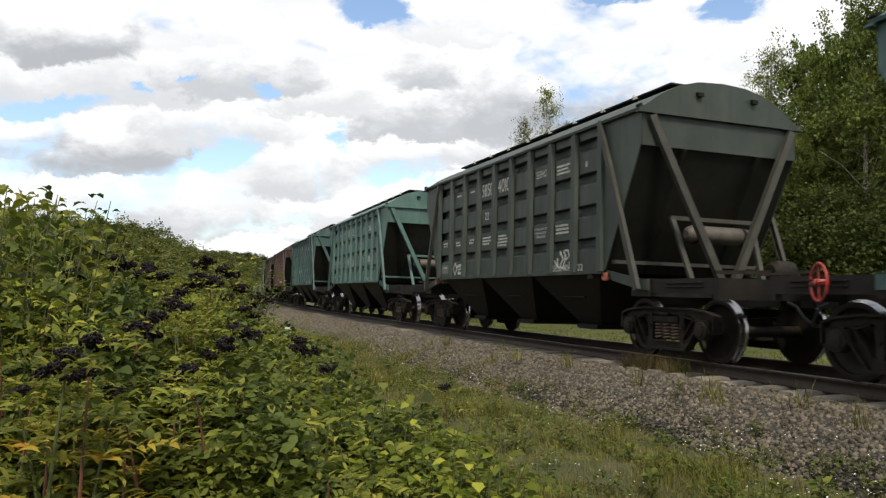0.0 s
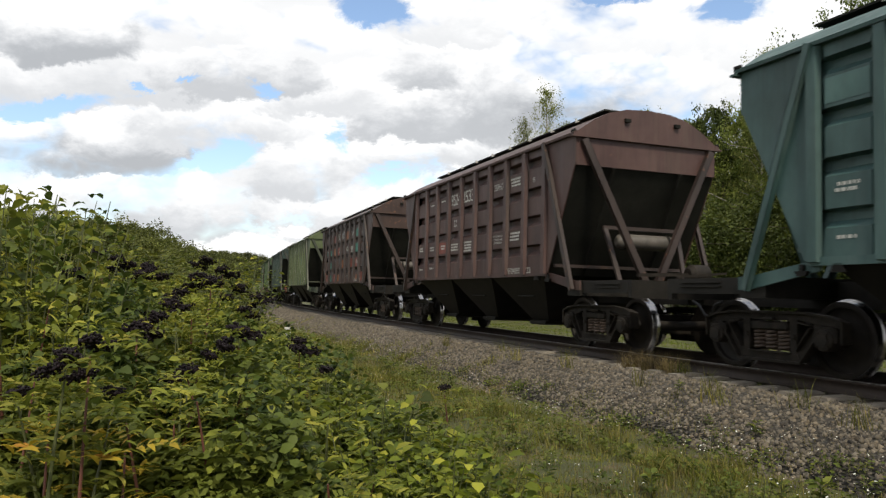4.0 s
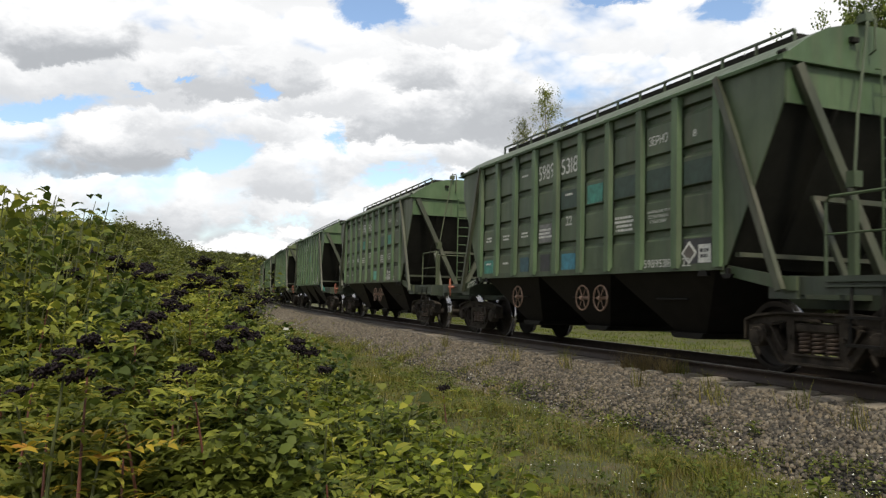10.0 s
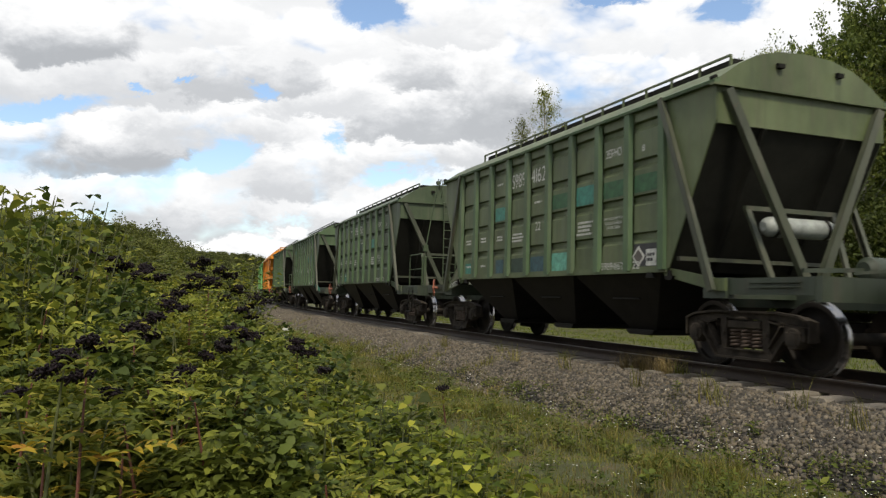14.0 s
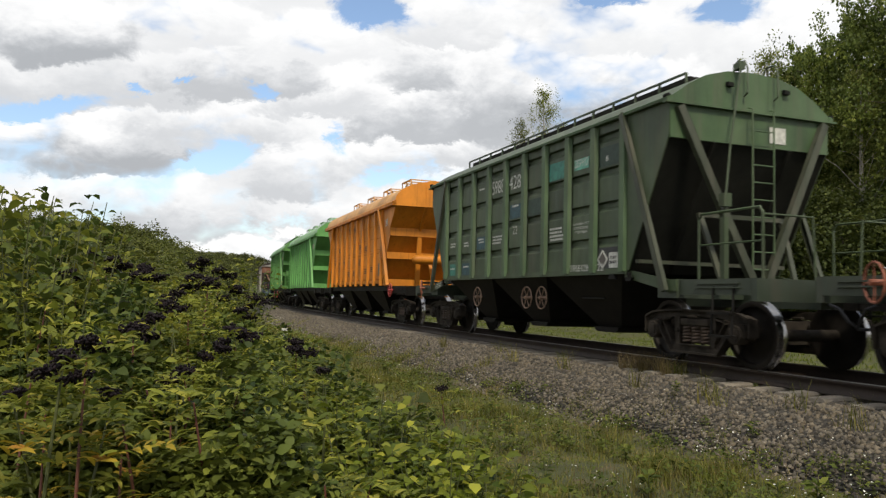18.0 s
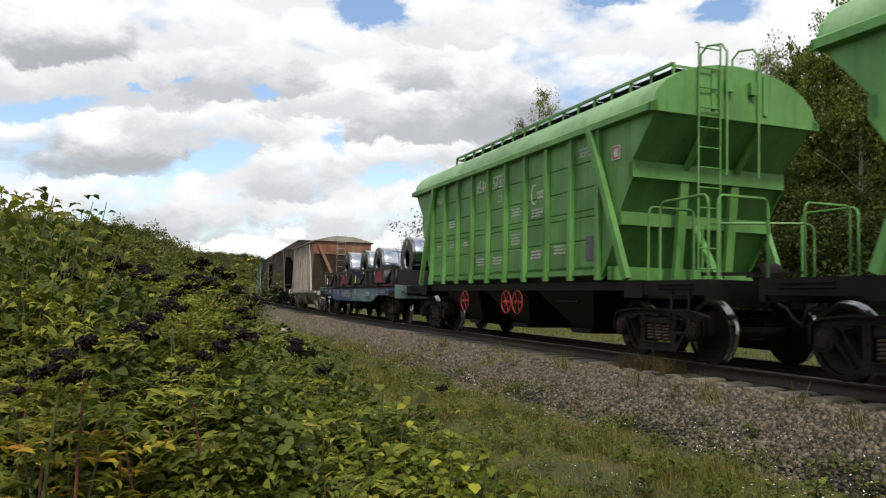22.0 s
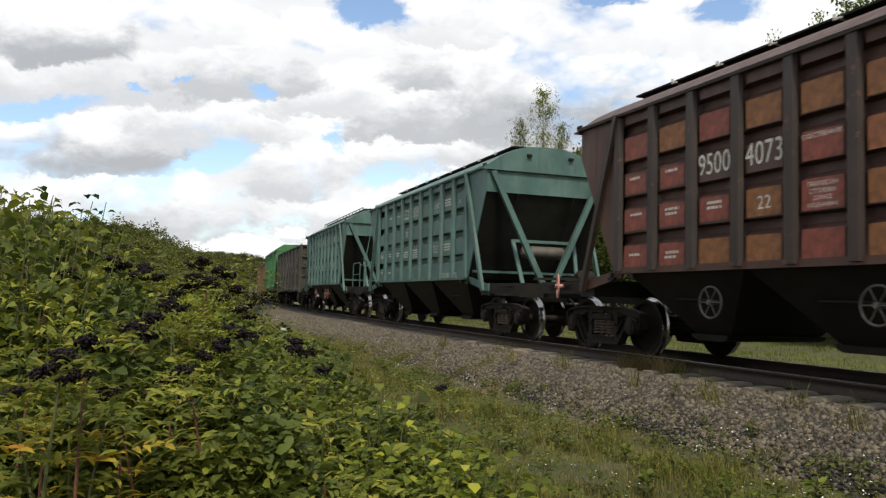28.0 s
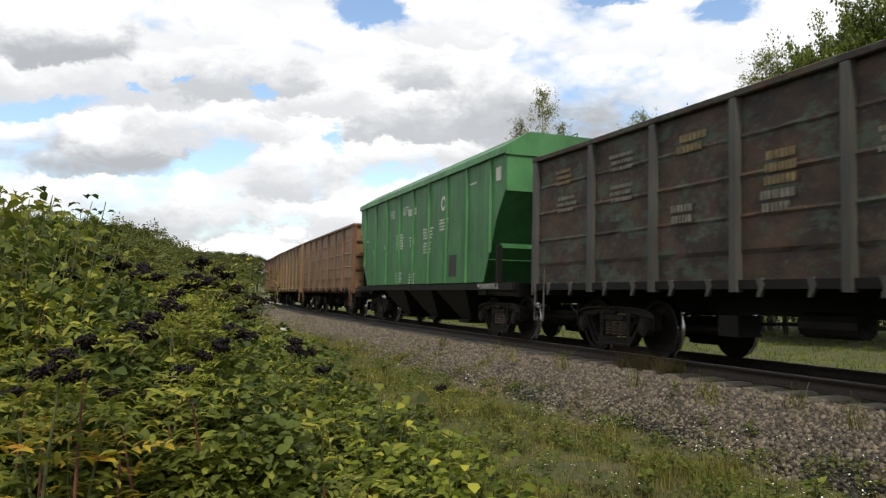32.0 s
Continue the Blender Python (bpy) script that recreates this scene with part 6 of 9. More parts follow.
def sweep(name, profile, s_list, material, parent=None, smooth_it=False):
    """A profile of (offset towards the camera's side, height) points carried along the track, leaning with the cant."""
    prof = np.array(profile, float)
    lean = math.tan(radians(-CANT))
    x, y, t = line(np.asarray(s_list, float))
    off = prof[:, 0][None, :] - lean * prof[:, 1][None, :] * 1.0
    px, py = x[:, None] - np.sin(t)[:, None] * off, y[:, None] + np.cos(t)[:, None] * off
    pz = np.broadcast_to(prof[:, 1] + lean * prof[:, 0], px.shape)
    n, m = px.shape
    idx = np.arange(n * m).reshape(n, m)
    nxt = np.roll(idx, -1, axis=1)
    faces = np.stack([idx[:-1], idx[1:], nxt[1:], nxt[:-1]], -1).reshape(-1, 4)
    me = raw_mesh(name, np.stack([px, py, pz], -1).reshape(-1, 3), faces, material, smooth_it)
    ob = new(name, me)
    if parent is not None:
        ob.parent = parent
    return ob


def ballast_material():
    m = Nodes("crushed_stone_bed", 0.9)
    v = m.n("TexVoronoi")
    v.inputs["Scale"].default_value = 19
    m.link(m.vec(), v.inputs["Vector"])
    a, b = m.noise(2.0, 5, 0.6), m.noise(50, 3, 0.6)
    col = m.mix(m.ramp(a, 0.3, 0.7), (0.045, 0.041, 0.032), (0.08, 0.073, 0.058))
    col = m.mix(m.ramp(v.outputs["Distance"], 0.2, 0.75), col, (0.022, 0.018, 0.014))
    m.colour(col).bump(v.outputs["Distance"], 0.9, 0.04)
    return m.mat


BED_S = np.arange(-90, 330, 1.0)
bed = sweep("ballast_bed", [(-2.75, -0.85), (-1.7, -0.29), (-1.2, -0.25), (1.14, -0.235), (1.33, -0.225), (1.45, -0.222), (1.62, -0.240), (2.95, -0.85)], BED_S, ballast_material())
tagged(bed, "grey crushed-stone ballast bed under the track", "ballast", kind="structure")

RAIL_SIDE = [(-0.075, -0.18), (0.075, -0.18), (0.072, -0.165), (0.012, -0.14), (0.010, -0.052), (0.036, -0.04), (0.036, -0.012), (0.033, -0.005)]
RAIL_SIDE = RAIL_SIDE + [(-u, w) for u, w in reversed(RAIL_SIDE[2:])]
track = tagged(new("railway_track"), "single-track railway with rusty rails on concrete sleepers", "railway track", kind="structure")
for o in (0.796, -0.796):
    sweep("rail", [(o + u, w) for u, w in RAIL_SIDE], np.concatenate((np.arange(-300, -20, 5), np.arange(-20, 120, 1.0), np.arange(120, 430, 4))), RAIL, track)
    sweep("rail_head", [(o - 0.033, -0.0052), (o - 0.03, 0.0), (o + 0.03, 0.0), (o + 0.033, -0.0052)], np.concatenate((np.arange(-300, -20, 5), np.arange(-20, 120, 1.0), np.arange(120, 430, 4))), RAIL_TOP, track)


def sleeper_shape():
    g = Shape()
    prof = [(-1.35, -0.19), (-0.95, -0.18), (-0.55, -0.18), (-0.3, -0.215), (0.3, -0.215), (0.55, -0.18), (0.95, -0.18), (1.35, -0.19)]
    n = len(prof)
    pts = []
    for half, dz in ((0.15, -0.2), (0.13, -0.03), (0.105, 0.0)):
        for sgn in (-1, 1):
            pts += [(sgn * half, a, b + dz) for a, b in prof]
    # rings of the two sides at three levels
    faces = []
    for lev in range(2):
        for sgn in range(2):
            p, q = (lev * 2 + sgn) * n, ((lev + 1) * 2 + sgn) * n
            faces += [(p + i, p + i + 1, q + i + 1, q + i) for i in range(n - 1)]
        for i in (0, n - 1):
            faces.append(((lev * 2) * n + i, (lev * 2 + 1) * n + i, (lev * 2 + 3) * n + i, (lev * 2 + 2) * n + i))
    faces += [(4 * n + i, 4 * n + i + 1, 5 * n + i + 1, 5 * n + i) for i in range(n - 1)]
    return g.add(pts, faces)


def sleepers():
    r = random.Random(5)
    for k in range(-36, 200):
        s = 0.545 * k + r.uniform(-0.015, 0.015)
        x, y, t = line(s)
        part("sleeper", sleeper_shape, SLEEPER, track, "", 0, False,
             pose(float(x), float(y), r.uniform(-0.008, 0.008), CANT, 0, math.degrees(float(t)) + 180 + r.uniform(-0.6, 0.6)))


sleepers()
# ---------- plants ----------
rng = np.random.default_rng(4)


def leaf_material(name, dark, light, yellow, glow=0.35, tint=0.25, patch=None):
    """Thin leaves that let some light through; every leaf of its own shade."""
    m = Nodes(name, 0.62)
    m.bsdf.inputs["Specular IOR Level"].default_value = 0.22
    isl = m.island()
    col = m.mix(isl, dark, light)
    wob = m.n("Math")
    wob.operation = "FRACT"
    m.link(m.mul(isl, 17.3), wob.inputs[0])
    col = m.mix(m.ramp(wob.outputs[0], 1.0 - tint, 1.0), col, yellow)
    a = m.noise(1.3, 3, 0.5)
    col = m.mix(m.mul(m.ramp(a, 0.45, 0.75), 0.5), col, yellow)
    if patch:
        col = m.mix(m.mul(m.ramp(m.noise(4.2, 4, 0.6), 0.42, 0.62), 0.8), col, dark)
        col = m.mix(m.mul(m.ramp(m.noise(3.1, 4, 0.6, offset=(7, 3, 1)), 0.5, 0.68), 0.6), col, patch)
    whole = m.n("HueSaturation")
    m.link(m.ramp(m.rand(), -1.2, 1.0), whole.inputs["Value"])
    whole.inputs["Fac"].default_value = 1.0
    m.link(col, whole.inputs["Color"])
    col = whole.outputs[0]
    m.colour(col)
    t = m.n("BsdfTranslucent")
    m.link(col, t.inputs[0])
    mix = m.n("MixShader")
    mix.inputs[0].default_value = glow
    m.link(m.bsdf.outputs[0], mix.inputs[1])
    m.link(t.outputs[0], mix.inputs[2])
    m.link(mix.outputs[0], m.nt.nodes["Material Output"].inputs[0])
    return m.mat


ELDER = leaf_material("elder_leaves", (0.024, 0.042, 0.007), (0.135, 0.165, 0.022), (0.36, 0.34, 0.05), 0.40, 0.22)
# paler than ELDER: young growth, with sun on the tops painted in
LIT_SHOOT = leaf_material("sunlit_elder_shoot_leaves", (0.085, 0.115, 0.016), (0.25, 0.27, 0.035), (0.42, 0.38, 0.06), 0.42, 0.25)
ROUND = leaf_material("bramble_leaves", (0.019, 0.037, 0.010), (0.105, 0.145, 0.027), (0.28, 0.30, 0.045), 0.38, 0.15)
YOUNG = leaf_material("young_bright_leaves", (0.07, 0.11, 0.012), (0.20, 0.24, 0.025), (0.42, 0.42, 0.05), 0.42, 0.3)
AUTUMN = leaf_material("yellowing_leaves", (0.26, 0.19, 0.018), (0.42, 0.31, 0.028), (0.34, 0.17, 0.025), 0.3, 0.2)
WOOD_LEAF = leaf_material("wood_leaves", (0.085, 0.118, 0.021), (0.27, 0.33, 0.064), (0.33, 0.36, 0.07), 0.45, 0.15)
THORN_LEAF = leaf_material("thorn_leaves", (0.031, 0.047, 0.010), (0.095, 0.124, 0.025), (0.16, 0.18, 0.04), 0.42, 0.12)
BIRCH_LEAF = leaf_material("birch_leaves", (0.12, 0.15, 0.036), (0.27, 0.30, 0.075), (0.32, 0.31, 0.1), 0.48, 0.15)
HILL_LEAF = leaf_material("hillside_leaves", (0.036, 0.047, 0.011), (0.135, 0.155, 0.032), (0.24, 0.25, 0.06), 0.42, 0.1)
FAR_LEAF = leaf_material("far_ridge_leaves", (0.05, 0.063, 0.02), (0.15, 0.17, 0.05), (0.24, 0.24, 0.08), 0.42, 0.1)
DARK_LEAF = leaf_material("oak_leaves", (0.045, 0.069, 0.016), (0.15, 0.20, 0.043), (0.22, 0.26, 0.055), 0.42, 0.1)
GRASS = leaf_material("verge_grass", (0.08, 0.098, 0.013), (0.235, 0.24, 0.034), (0.44, 0.34, 0.11), 0.4, 0.22, (0.24, 0.19, 0.07))
WEED = leaf_material("weed_leaves", (0.045, 0.07, 0.013), (0.16, 0.205, 0.036), (0.28, 0.29, 0.05), 0.4, 0.2)
STRAW = leaf_material("dry_straw", (0.14, 0.10, 0.045), (0.32, 0.25, 0.12), (0.40, 0.30, 0.12), 0.3, 0.2)
MEADOW = leaf_material("meadow_grass", (0.10, 0.15, 0.012), (0.26, 0.33, 0.03), (0.38, 0.37, 0.07), 0.4, 0.15, (0.15, 0.17, 0.03))
STEM_RED = plain("reddish_stalk", (0.10, 0.035, 0.022), 0.6, 0.0, 0.3, 20)
STEM_GREEN = plain("green_stalk", (0.07, 0.08, 0.025), 0.6, 0.0, 0.3, 20)
BERRY = Nodes("black_berry_skin", 0.6)
BERRY.bsdf.inputs["Specular IOR Level"].default_value = 0.12
BERRY.colour(BERRY.mix(BERRY.island(), (0.005, 0.0035, 0.0045), (0.013, 0.008, 0.010)))
BERRY = BERRY.mat
PETAL = plain("white_petals", (0.55, 0.56, 0.51), 0.6, 0.0, 0.1)
BARK = plain("grey_brown_bark", (0.085, 0.07, 0.055), 0.9, 0.0, 0.4, 6.0, 0.5)
BIRCH_BARK = plain("birch_bark", (0.26, 0.245, 0.215), 0.8, 0.0, 0.45, 5.0, 0.3)

LEAF_TRIS = np.array([(0, 3, 1), (0, 2, 3), (1, 3, 6), (1, 6, 4), (3, 2, 5), (3, 5, 6), (4, 6, 7), (6, 5, 7)])


def leaf_template(width, fold=0.25, droop=0.25):
    """A leaf of length 1 along x, folded on its rib, drooping towards the tip."""
    w = width / 2
    return np.array([(0, 0, 0), (0.36, w, fold * w), (0.36, -w, fold * w), (0.36, 0, 0), (0.7, w * 0.8, fold * w - droop * 0.3),
                     (0.7, -w * 0.8, fold * w - droop * 0.3), (0.7, 0, -droop * 0.3), (1, 0, -droop)])


def frames_of(direction, roll):
    """Rotation matrices whose x axis is a direction."""
    d = direction / np.linalg.norm(direction, axis=1, keepdims=True)
    side = np.cross(np.array([0.0, 0, 1.0]), d)
    bad = np.linalg.norm(side, axis=1) < 1e-3
    side[bad] = (0, 1, 0)
    side /= np.linalg.norm(side, axis=1, keepdims=True)
    up = np.cross(d, side)
    c, s = np.cos(roll)[:, None], np.sin(roll)[:, None]
    side, up = side * c + up * s, up * c - side * s
    return np.stack([d, side, up], axis=2)


def scatter_leaves(base, direction, size, roll, template, tris=LEAF_TRIS):
    R = frames_of(direction, roll)
    v = np.einsum("nij,kj->nki", R, template) * size[:, None, None] + base[:, None, :]
    k = len(template)
    f = tris[None] + (np.arange(len(base)) * k)[:, None, None]
    return v.reshape(-1, 3), f.reshape(-1, 3)


def join_arrays(pieces):
    vs, fs, n = [], [], 0
    for v, f in pieces:
        vs.append(v)
        fs.append(f + n)
        n += len(v)
    return np.concatenate(vs), np.concatenate(fs)


def elder_foliage(r, height_=1.0, leaves=11, leaflets=7, simple=False):
    """Pinnate leaves in pairs up a stalk of height 1; returns arrays and the stalk's points."""
    lean = r.uniform(-0.12, 0.12, 2)
    base, way, size, roll = [], [], [], []
    for k in range(leaves):
        h = 0.25 + 0.75 * min(1.0, (k + 1) / (leaves - 1.5))
        az = k * 2.4 + r.uniform(-0.5, 0.5)
        root = np.array([lean[0] * h * h, lean[1] * h * h, h])
        out = np.array([math.cos(az), math.sin(az), r.uniform(0.2, 0.9)])
        out /= np.linalg.norm(out)
        length = r.uniform(0.12, 0.2) * (1.15 - 0.35 * h)
        for j in range(leaflets):
            u = (j // 2 + 1) / (leaflets // 2 + 1)
            p = root + out * length * u + np.array([0, 0, -0.07 * u * u])
            side = 0 if j == leaflets - 1 else (1 if j % 2 else -1)
            d = out * (1.0 if side == 0 else 0.45) + np.array([-out[1], out[0], 0]) * side * 0.9 + np.array([0, 0, r.uniform(-0.25, 0.3)])
            base.append(p)
            way.append(d)
            size.append(r.uniform(0.034, 0.064))
            roll.append(r.uniform(-0.5, 0.5))
    t = leaf_template(0.27, 0.3, 0.22)
    if simple:
        return scatter_leaves(np.array(base), np.array(way), np.array(size), np.array(roll), t[[0, 1, 2, 7]], np.array([(0, 2, 1), (1, 2, 3)])), lean
    return scatter_leaves(np.array(base), np.array(way), np.array(size), np.array(roll), t), lean


def stalk_shape(lean):
    g = Shape()
    g.tube([(lean[0] * h * h, lean[1] * h * h, h) for h in (0, 0.3, 0.6, 0.85, 1.0)], [0.009, 0.008, 0.006, 0.004, 0.0025], 6)
    return g


ICO = None


def berry_cluster(r, n=95, wide=0.035, dome=0.017):
    """A flat-topped cluster of small round berries."""
    global ICO
    if ICO is None:
        bm = bmesh.new()
        bmesh.ops.create_icosphere(bm, subdivisions=1, radius=1.0)
        bm.verts.index_update()
        ICO = np.array([v.co[:] for v in bm.verts]), np.array([[v.index for v in f.verts] for f in bm.faces])
        bm.free()
    lobes = [(math.cos(a) * wide * 0.55, math.sin(a) * wide * 0.55) for a in np.arange(5) * 1.257 + r.uniform(0, 1)] + [(0, 0)]
    c = []
    for k in range(n):
        lx, ly = lobes[k % len(lobes)]
        a, q = r.uniform(0, 6.28), wide * 0.5 * math.sqrt(r.uniform(0, 1))
        c.append((lx + q * math.cos(a), ly + q * math.sin(a), dome * (1 - (q / (wide * 0.5)) ** 2) * r.uniform(-1.2, 1.0)))
    c = np.array(c)
    rad = r.uniform(0.0040, 0.0054, n)
    v = ICO[0][None] * rad[:, None, None] + c[:, None, :]
    f = ICO[1][None] + (np.arange(n) * 12)[:, None, None]
    return v.reshape(-1, 3), f.reshape(-1, 3)


ELDERS = []          # (stalk mesh, foliage mesh, lean)
for _k in range(7):
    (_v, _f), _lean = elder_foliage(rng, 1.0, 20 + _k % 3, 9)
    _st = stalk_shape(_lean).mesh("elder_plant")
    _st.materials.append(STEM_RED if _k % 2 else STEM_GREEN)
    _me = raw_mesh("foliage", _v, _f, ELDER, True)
    _me.materials.append(LIT_SHOOT)
    _lit_shoot = np.arange(len(_f)) >= len(_f) - 7 * 9 * 8        # topmost leaves: young ones, with sunlit brightness put into their colour
    _me.polygons.foreach_set("material_index", _lit_shoot.astype(np.int32))
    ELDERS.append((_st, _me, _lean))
CLUSTERS = [raw_mesh("umbel", *berry_cluster(rng, 120, 0.030 + 0.005 * k), BERRY) for k in range(4)]


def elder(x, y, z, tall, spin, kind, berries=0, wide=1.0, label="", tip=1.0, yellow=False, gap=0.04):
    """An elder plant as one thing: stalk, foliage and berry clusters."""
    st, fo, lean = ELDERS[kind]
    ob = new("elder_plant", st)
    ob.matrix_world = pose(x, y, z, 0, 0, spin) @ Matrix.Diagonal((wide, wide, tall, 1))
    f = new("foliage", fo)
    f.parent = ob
    if yellow:
        f.material_slots[0].link = "OBJECT"
        f.material_slots[0].material = AUTUMN
        f.material_slots[1].link = "OBJECT"
        f.material_slots[1].material = AUTUMN
    for k in range(berries):
        c = new("umbel", CLUSTERS[(kind + k) % 4])
        c.parent = ob
        a = 2.1 * k + kind
        d = 0.0 if k == 0 else gap / wide
        c.matrix_basis = Matrix.Translation((lean[0] + d * math.cos(a), lean[1] + d * math.sin(a), 1.0 + (0.035 - 0.45 * gap * (k % 4)) / tall)) @ Matrix.Diagonal((1 / wide, 1 / wide, 1 / tall, 1))
        c.matrix_basis = c.matrix_basis @ pose(0, 0, 0, 12 * math.sin(a), 10 * math.cos(a), 60 * k) @ Matrix.Diagonal((tip, tip, tip, 1))
    tagged(ob, label or ("green elder plant with flat clusters of black berries" if berries else "green elder plant with feathery leaves"), "shrub", "elder plants on the bank")
    return ob


REACH = 1348.1


def in_view(px, py, depth):
    """A place depth metres ahead of the camera's stand, towards a point of its view (offsets from the middle, right and down, over the lens's length)."""
    c, s = math.cos(0.0544), math.sin(0.0544)
    u = -(py - 441) / REACH
    return EYE[0] + (px - 784) / REACH * depth, EYE[1] + depth * (c - u * s), EYE[2] + depth * (s + u * c)


def elder_bank():
    r = random.Random(8)
    # plants that carry berries: (right, down, depth, clusters, size)
    berried = ((115, 655, 1.62, 4, 1.0), (158, 628, 1.75, 2, 1.0), (200, 718, 1.8, 1, 0.9), (240, 598, 2.5, 2, 1.0), (278, 576, 2.9, 2, 1.0), (330, 672, 2.6, 2, 0.9),
               (420, 598, 3.0, 3, 1.0), (398, 632, 2.9, 2, 0.9), (528, 616, 3.9, 3, 1.0), (108, 466, 4.2, 2, 1.2), (118, 492, 3.9, 2, 1.1), (205, 470, 4.6, 3, 1.2), (262, 482, 5.0, 3, 1.2),
               (300, 548, 3.6, 3, 1.1), (345, 500, 4.6, 3, 1.2), (392, 486, 5.6, 3, 1.2), (420, 518, 5.2, 3, 1.1), (372, 505, 5.0, 2, 1.1), (318, 528, 4.2, 2, 1.1), (220, 552, 3.5, 2, 1.0),
               (452, 532, 6.6, 3, 1.2), (575, 668, 3.5, 1, 0.9), (785, 700, 3.4, 1, 0.7), (30, 720, 1.75, 1, 0.9), (250, 500, 4.4, 2, 1.1), (430, 560, 4.2, 2, 1.0), (170, 455, 5.2, 2, 1.2), (365, 470, 6.0, 2, 1.2))
    for k, (px, py, d, n, size) in enumerate(berried):
        x, y, z = in_view(px, py, d)
        g = float(height(np.array([x]), np.array([y]))[0])
        kind = k % 7
        lean = ELDERS[kind][2]
        wide = 0.85 + 0.25 * r.random()
        spin = r.uniform(0, 360)
        a = radians(spin)
        ox, oy = (lean[0] * math.cos(a) - lean[1] * math.sin(a)) * wide, (lean[0] * math.sin(a) + lean[1] * math.cos(a)) * wide
        elder(x - ox, y - oy, g, max(0.4, z - g), spin, kind, n, wide, tip=(0.82 if d < 2 else 0.9 + 0.09 * d) * size, gap=0.034 if d < 2 else 0.034 + 0.008 * d)
    # yellowing plants low in front
    for px, py, d, tall in ((60, 800, 1.7, 0.5), (205, 818, 1.72, 0.42)):
        x, y, z = in_view(px, py, d)
        g = float(height(np.array([x]), np.array([y]))[0])
        elder(x, y, g, max(0.3, z - g), 40 * d, 3, 0, 1.0, "elder plant with yellowing autumn leaves", yellow=True)
    # the plain ones between
    made = 0
    while made < 290:
        px, d = r.uniform(-30, 640), 1.9 + 5.0 * r.random() ** 1.15
        x, y, _ = in_view(px, 500, d)
        off, s = offset_of(np.array([x]), np.array([y]))
        if off[0] < 7.0 + 0.25 * math.sin(s[0]) :
            continue
        g = float(height(np.array([x]), np.array([y]))[0])
        top = bush_top(float(off[0]), d) + r.uniform(-0.34, -0.02)
        # keeps below the berried heads behind it
        for bx, by, bd, _n, _s in berried:
            if bd > d - 0.2 and abs(bx - px) < 30 + 130 / d:
                top = min(top, in_view(px, by + 14, d)[2])
        if top - g < 0.3:
            continue
        elder(x, y, g, top - g, r.uniform(0, 360), r.randrange(7), 0, r.uniform(0.85, 1.2))
        made += 1


def bush_top(off, depth=5.0):
    """Height of the thicket's top over the rails."""
    t = min(1.0, max(0.0, (off - 6.7) / 2.2))
    t = t * t * (3 - 2 * t)
    near = min(1.0, max(0.0, (depth - 1.4) / 2.4))
    return -0.25 + 1.62 * t - 0.62 * (1 - near) * t


elder_bank()


def shrub_mesh(seed):
    r = np.random.default_rng(seed)
    base, way, size = [], [], []
    g = Shape()
    for k in range(9):
        az, lean = k * 2.4 + r.uniform(-0.4, 0.4), r.uniform(0.08, 0.42)
        top = np.array([math.cos(az) * lean, math.sin(az) * lean, r.uniform(0.75, 1.0)])
        g.tube([(0.03 * math.cos(az), 0.03 * math.sin(az), 0), tuple(top * [0.45, 0.45, 0.5]), tuple(top)], [0.007, 0.005, 0.002], 5)
        for j in range(46):
            u = 0.25 + 0.75 * (j + r.uniform(0, 1)) / 46
            p = top * [u * 0.95, u * 0.95, u]
            a = j * 2.4 + r.uniform(-0.6, 0.6)
            d = np.array([math.cos(a), math.sin(a), r.uniform(-0.25, 0.7)])
            base.append(p + d * 0.03)
            way.append(d)
            size.append(r.uniform(0.035, 0.075))
    v, f = scatter_leaves(np.array(base), np.array(way), np.array(size), r.uniform(-0.6, 0.6, len(base)), leaf_template(0.62, 0.2, 0.25))
    return g, v, f


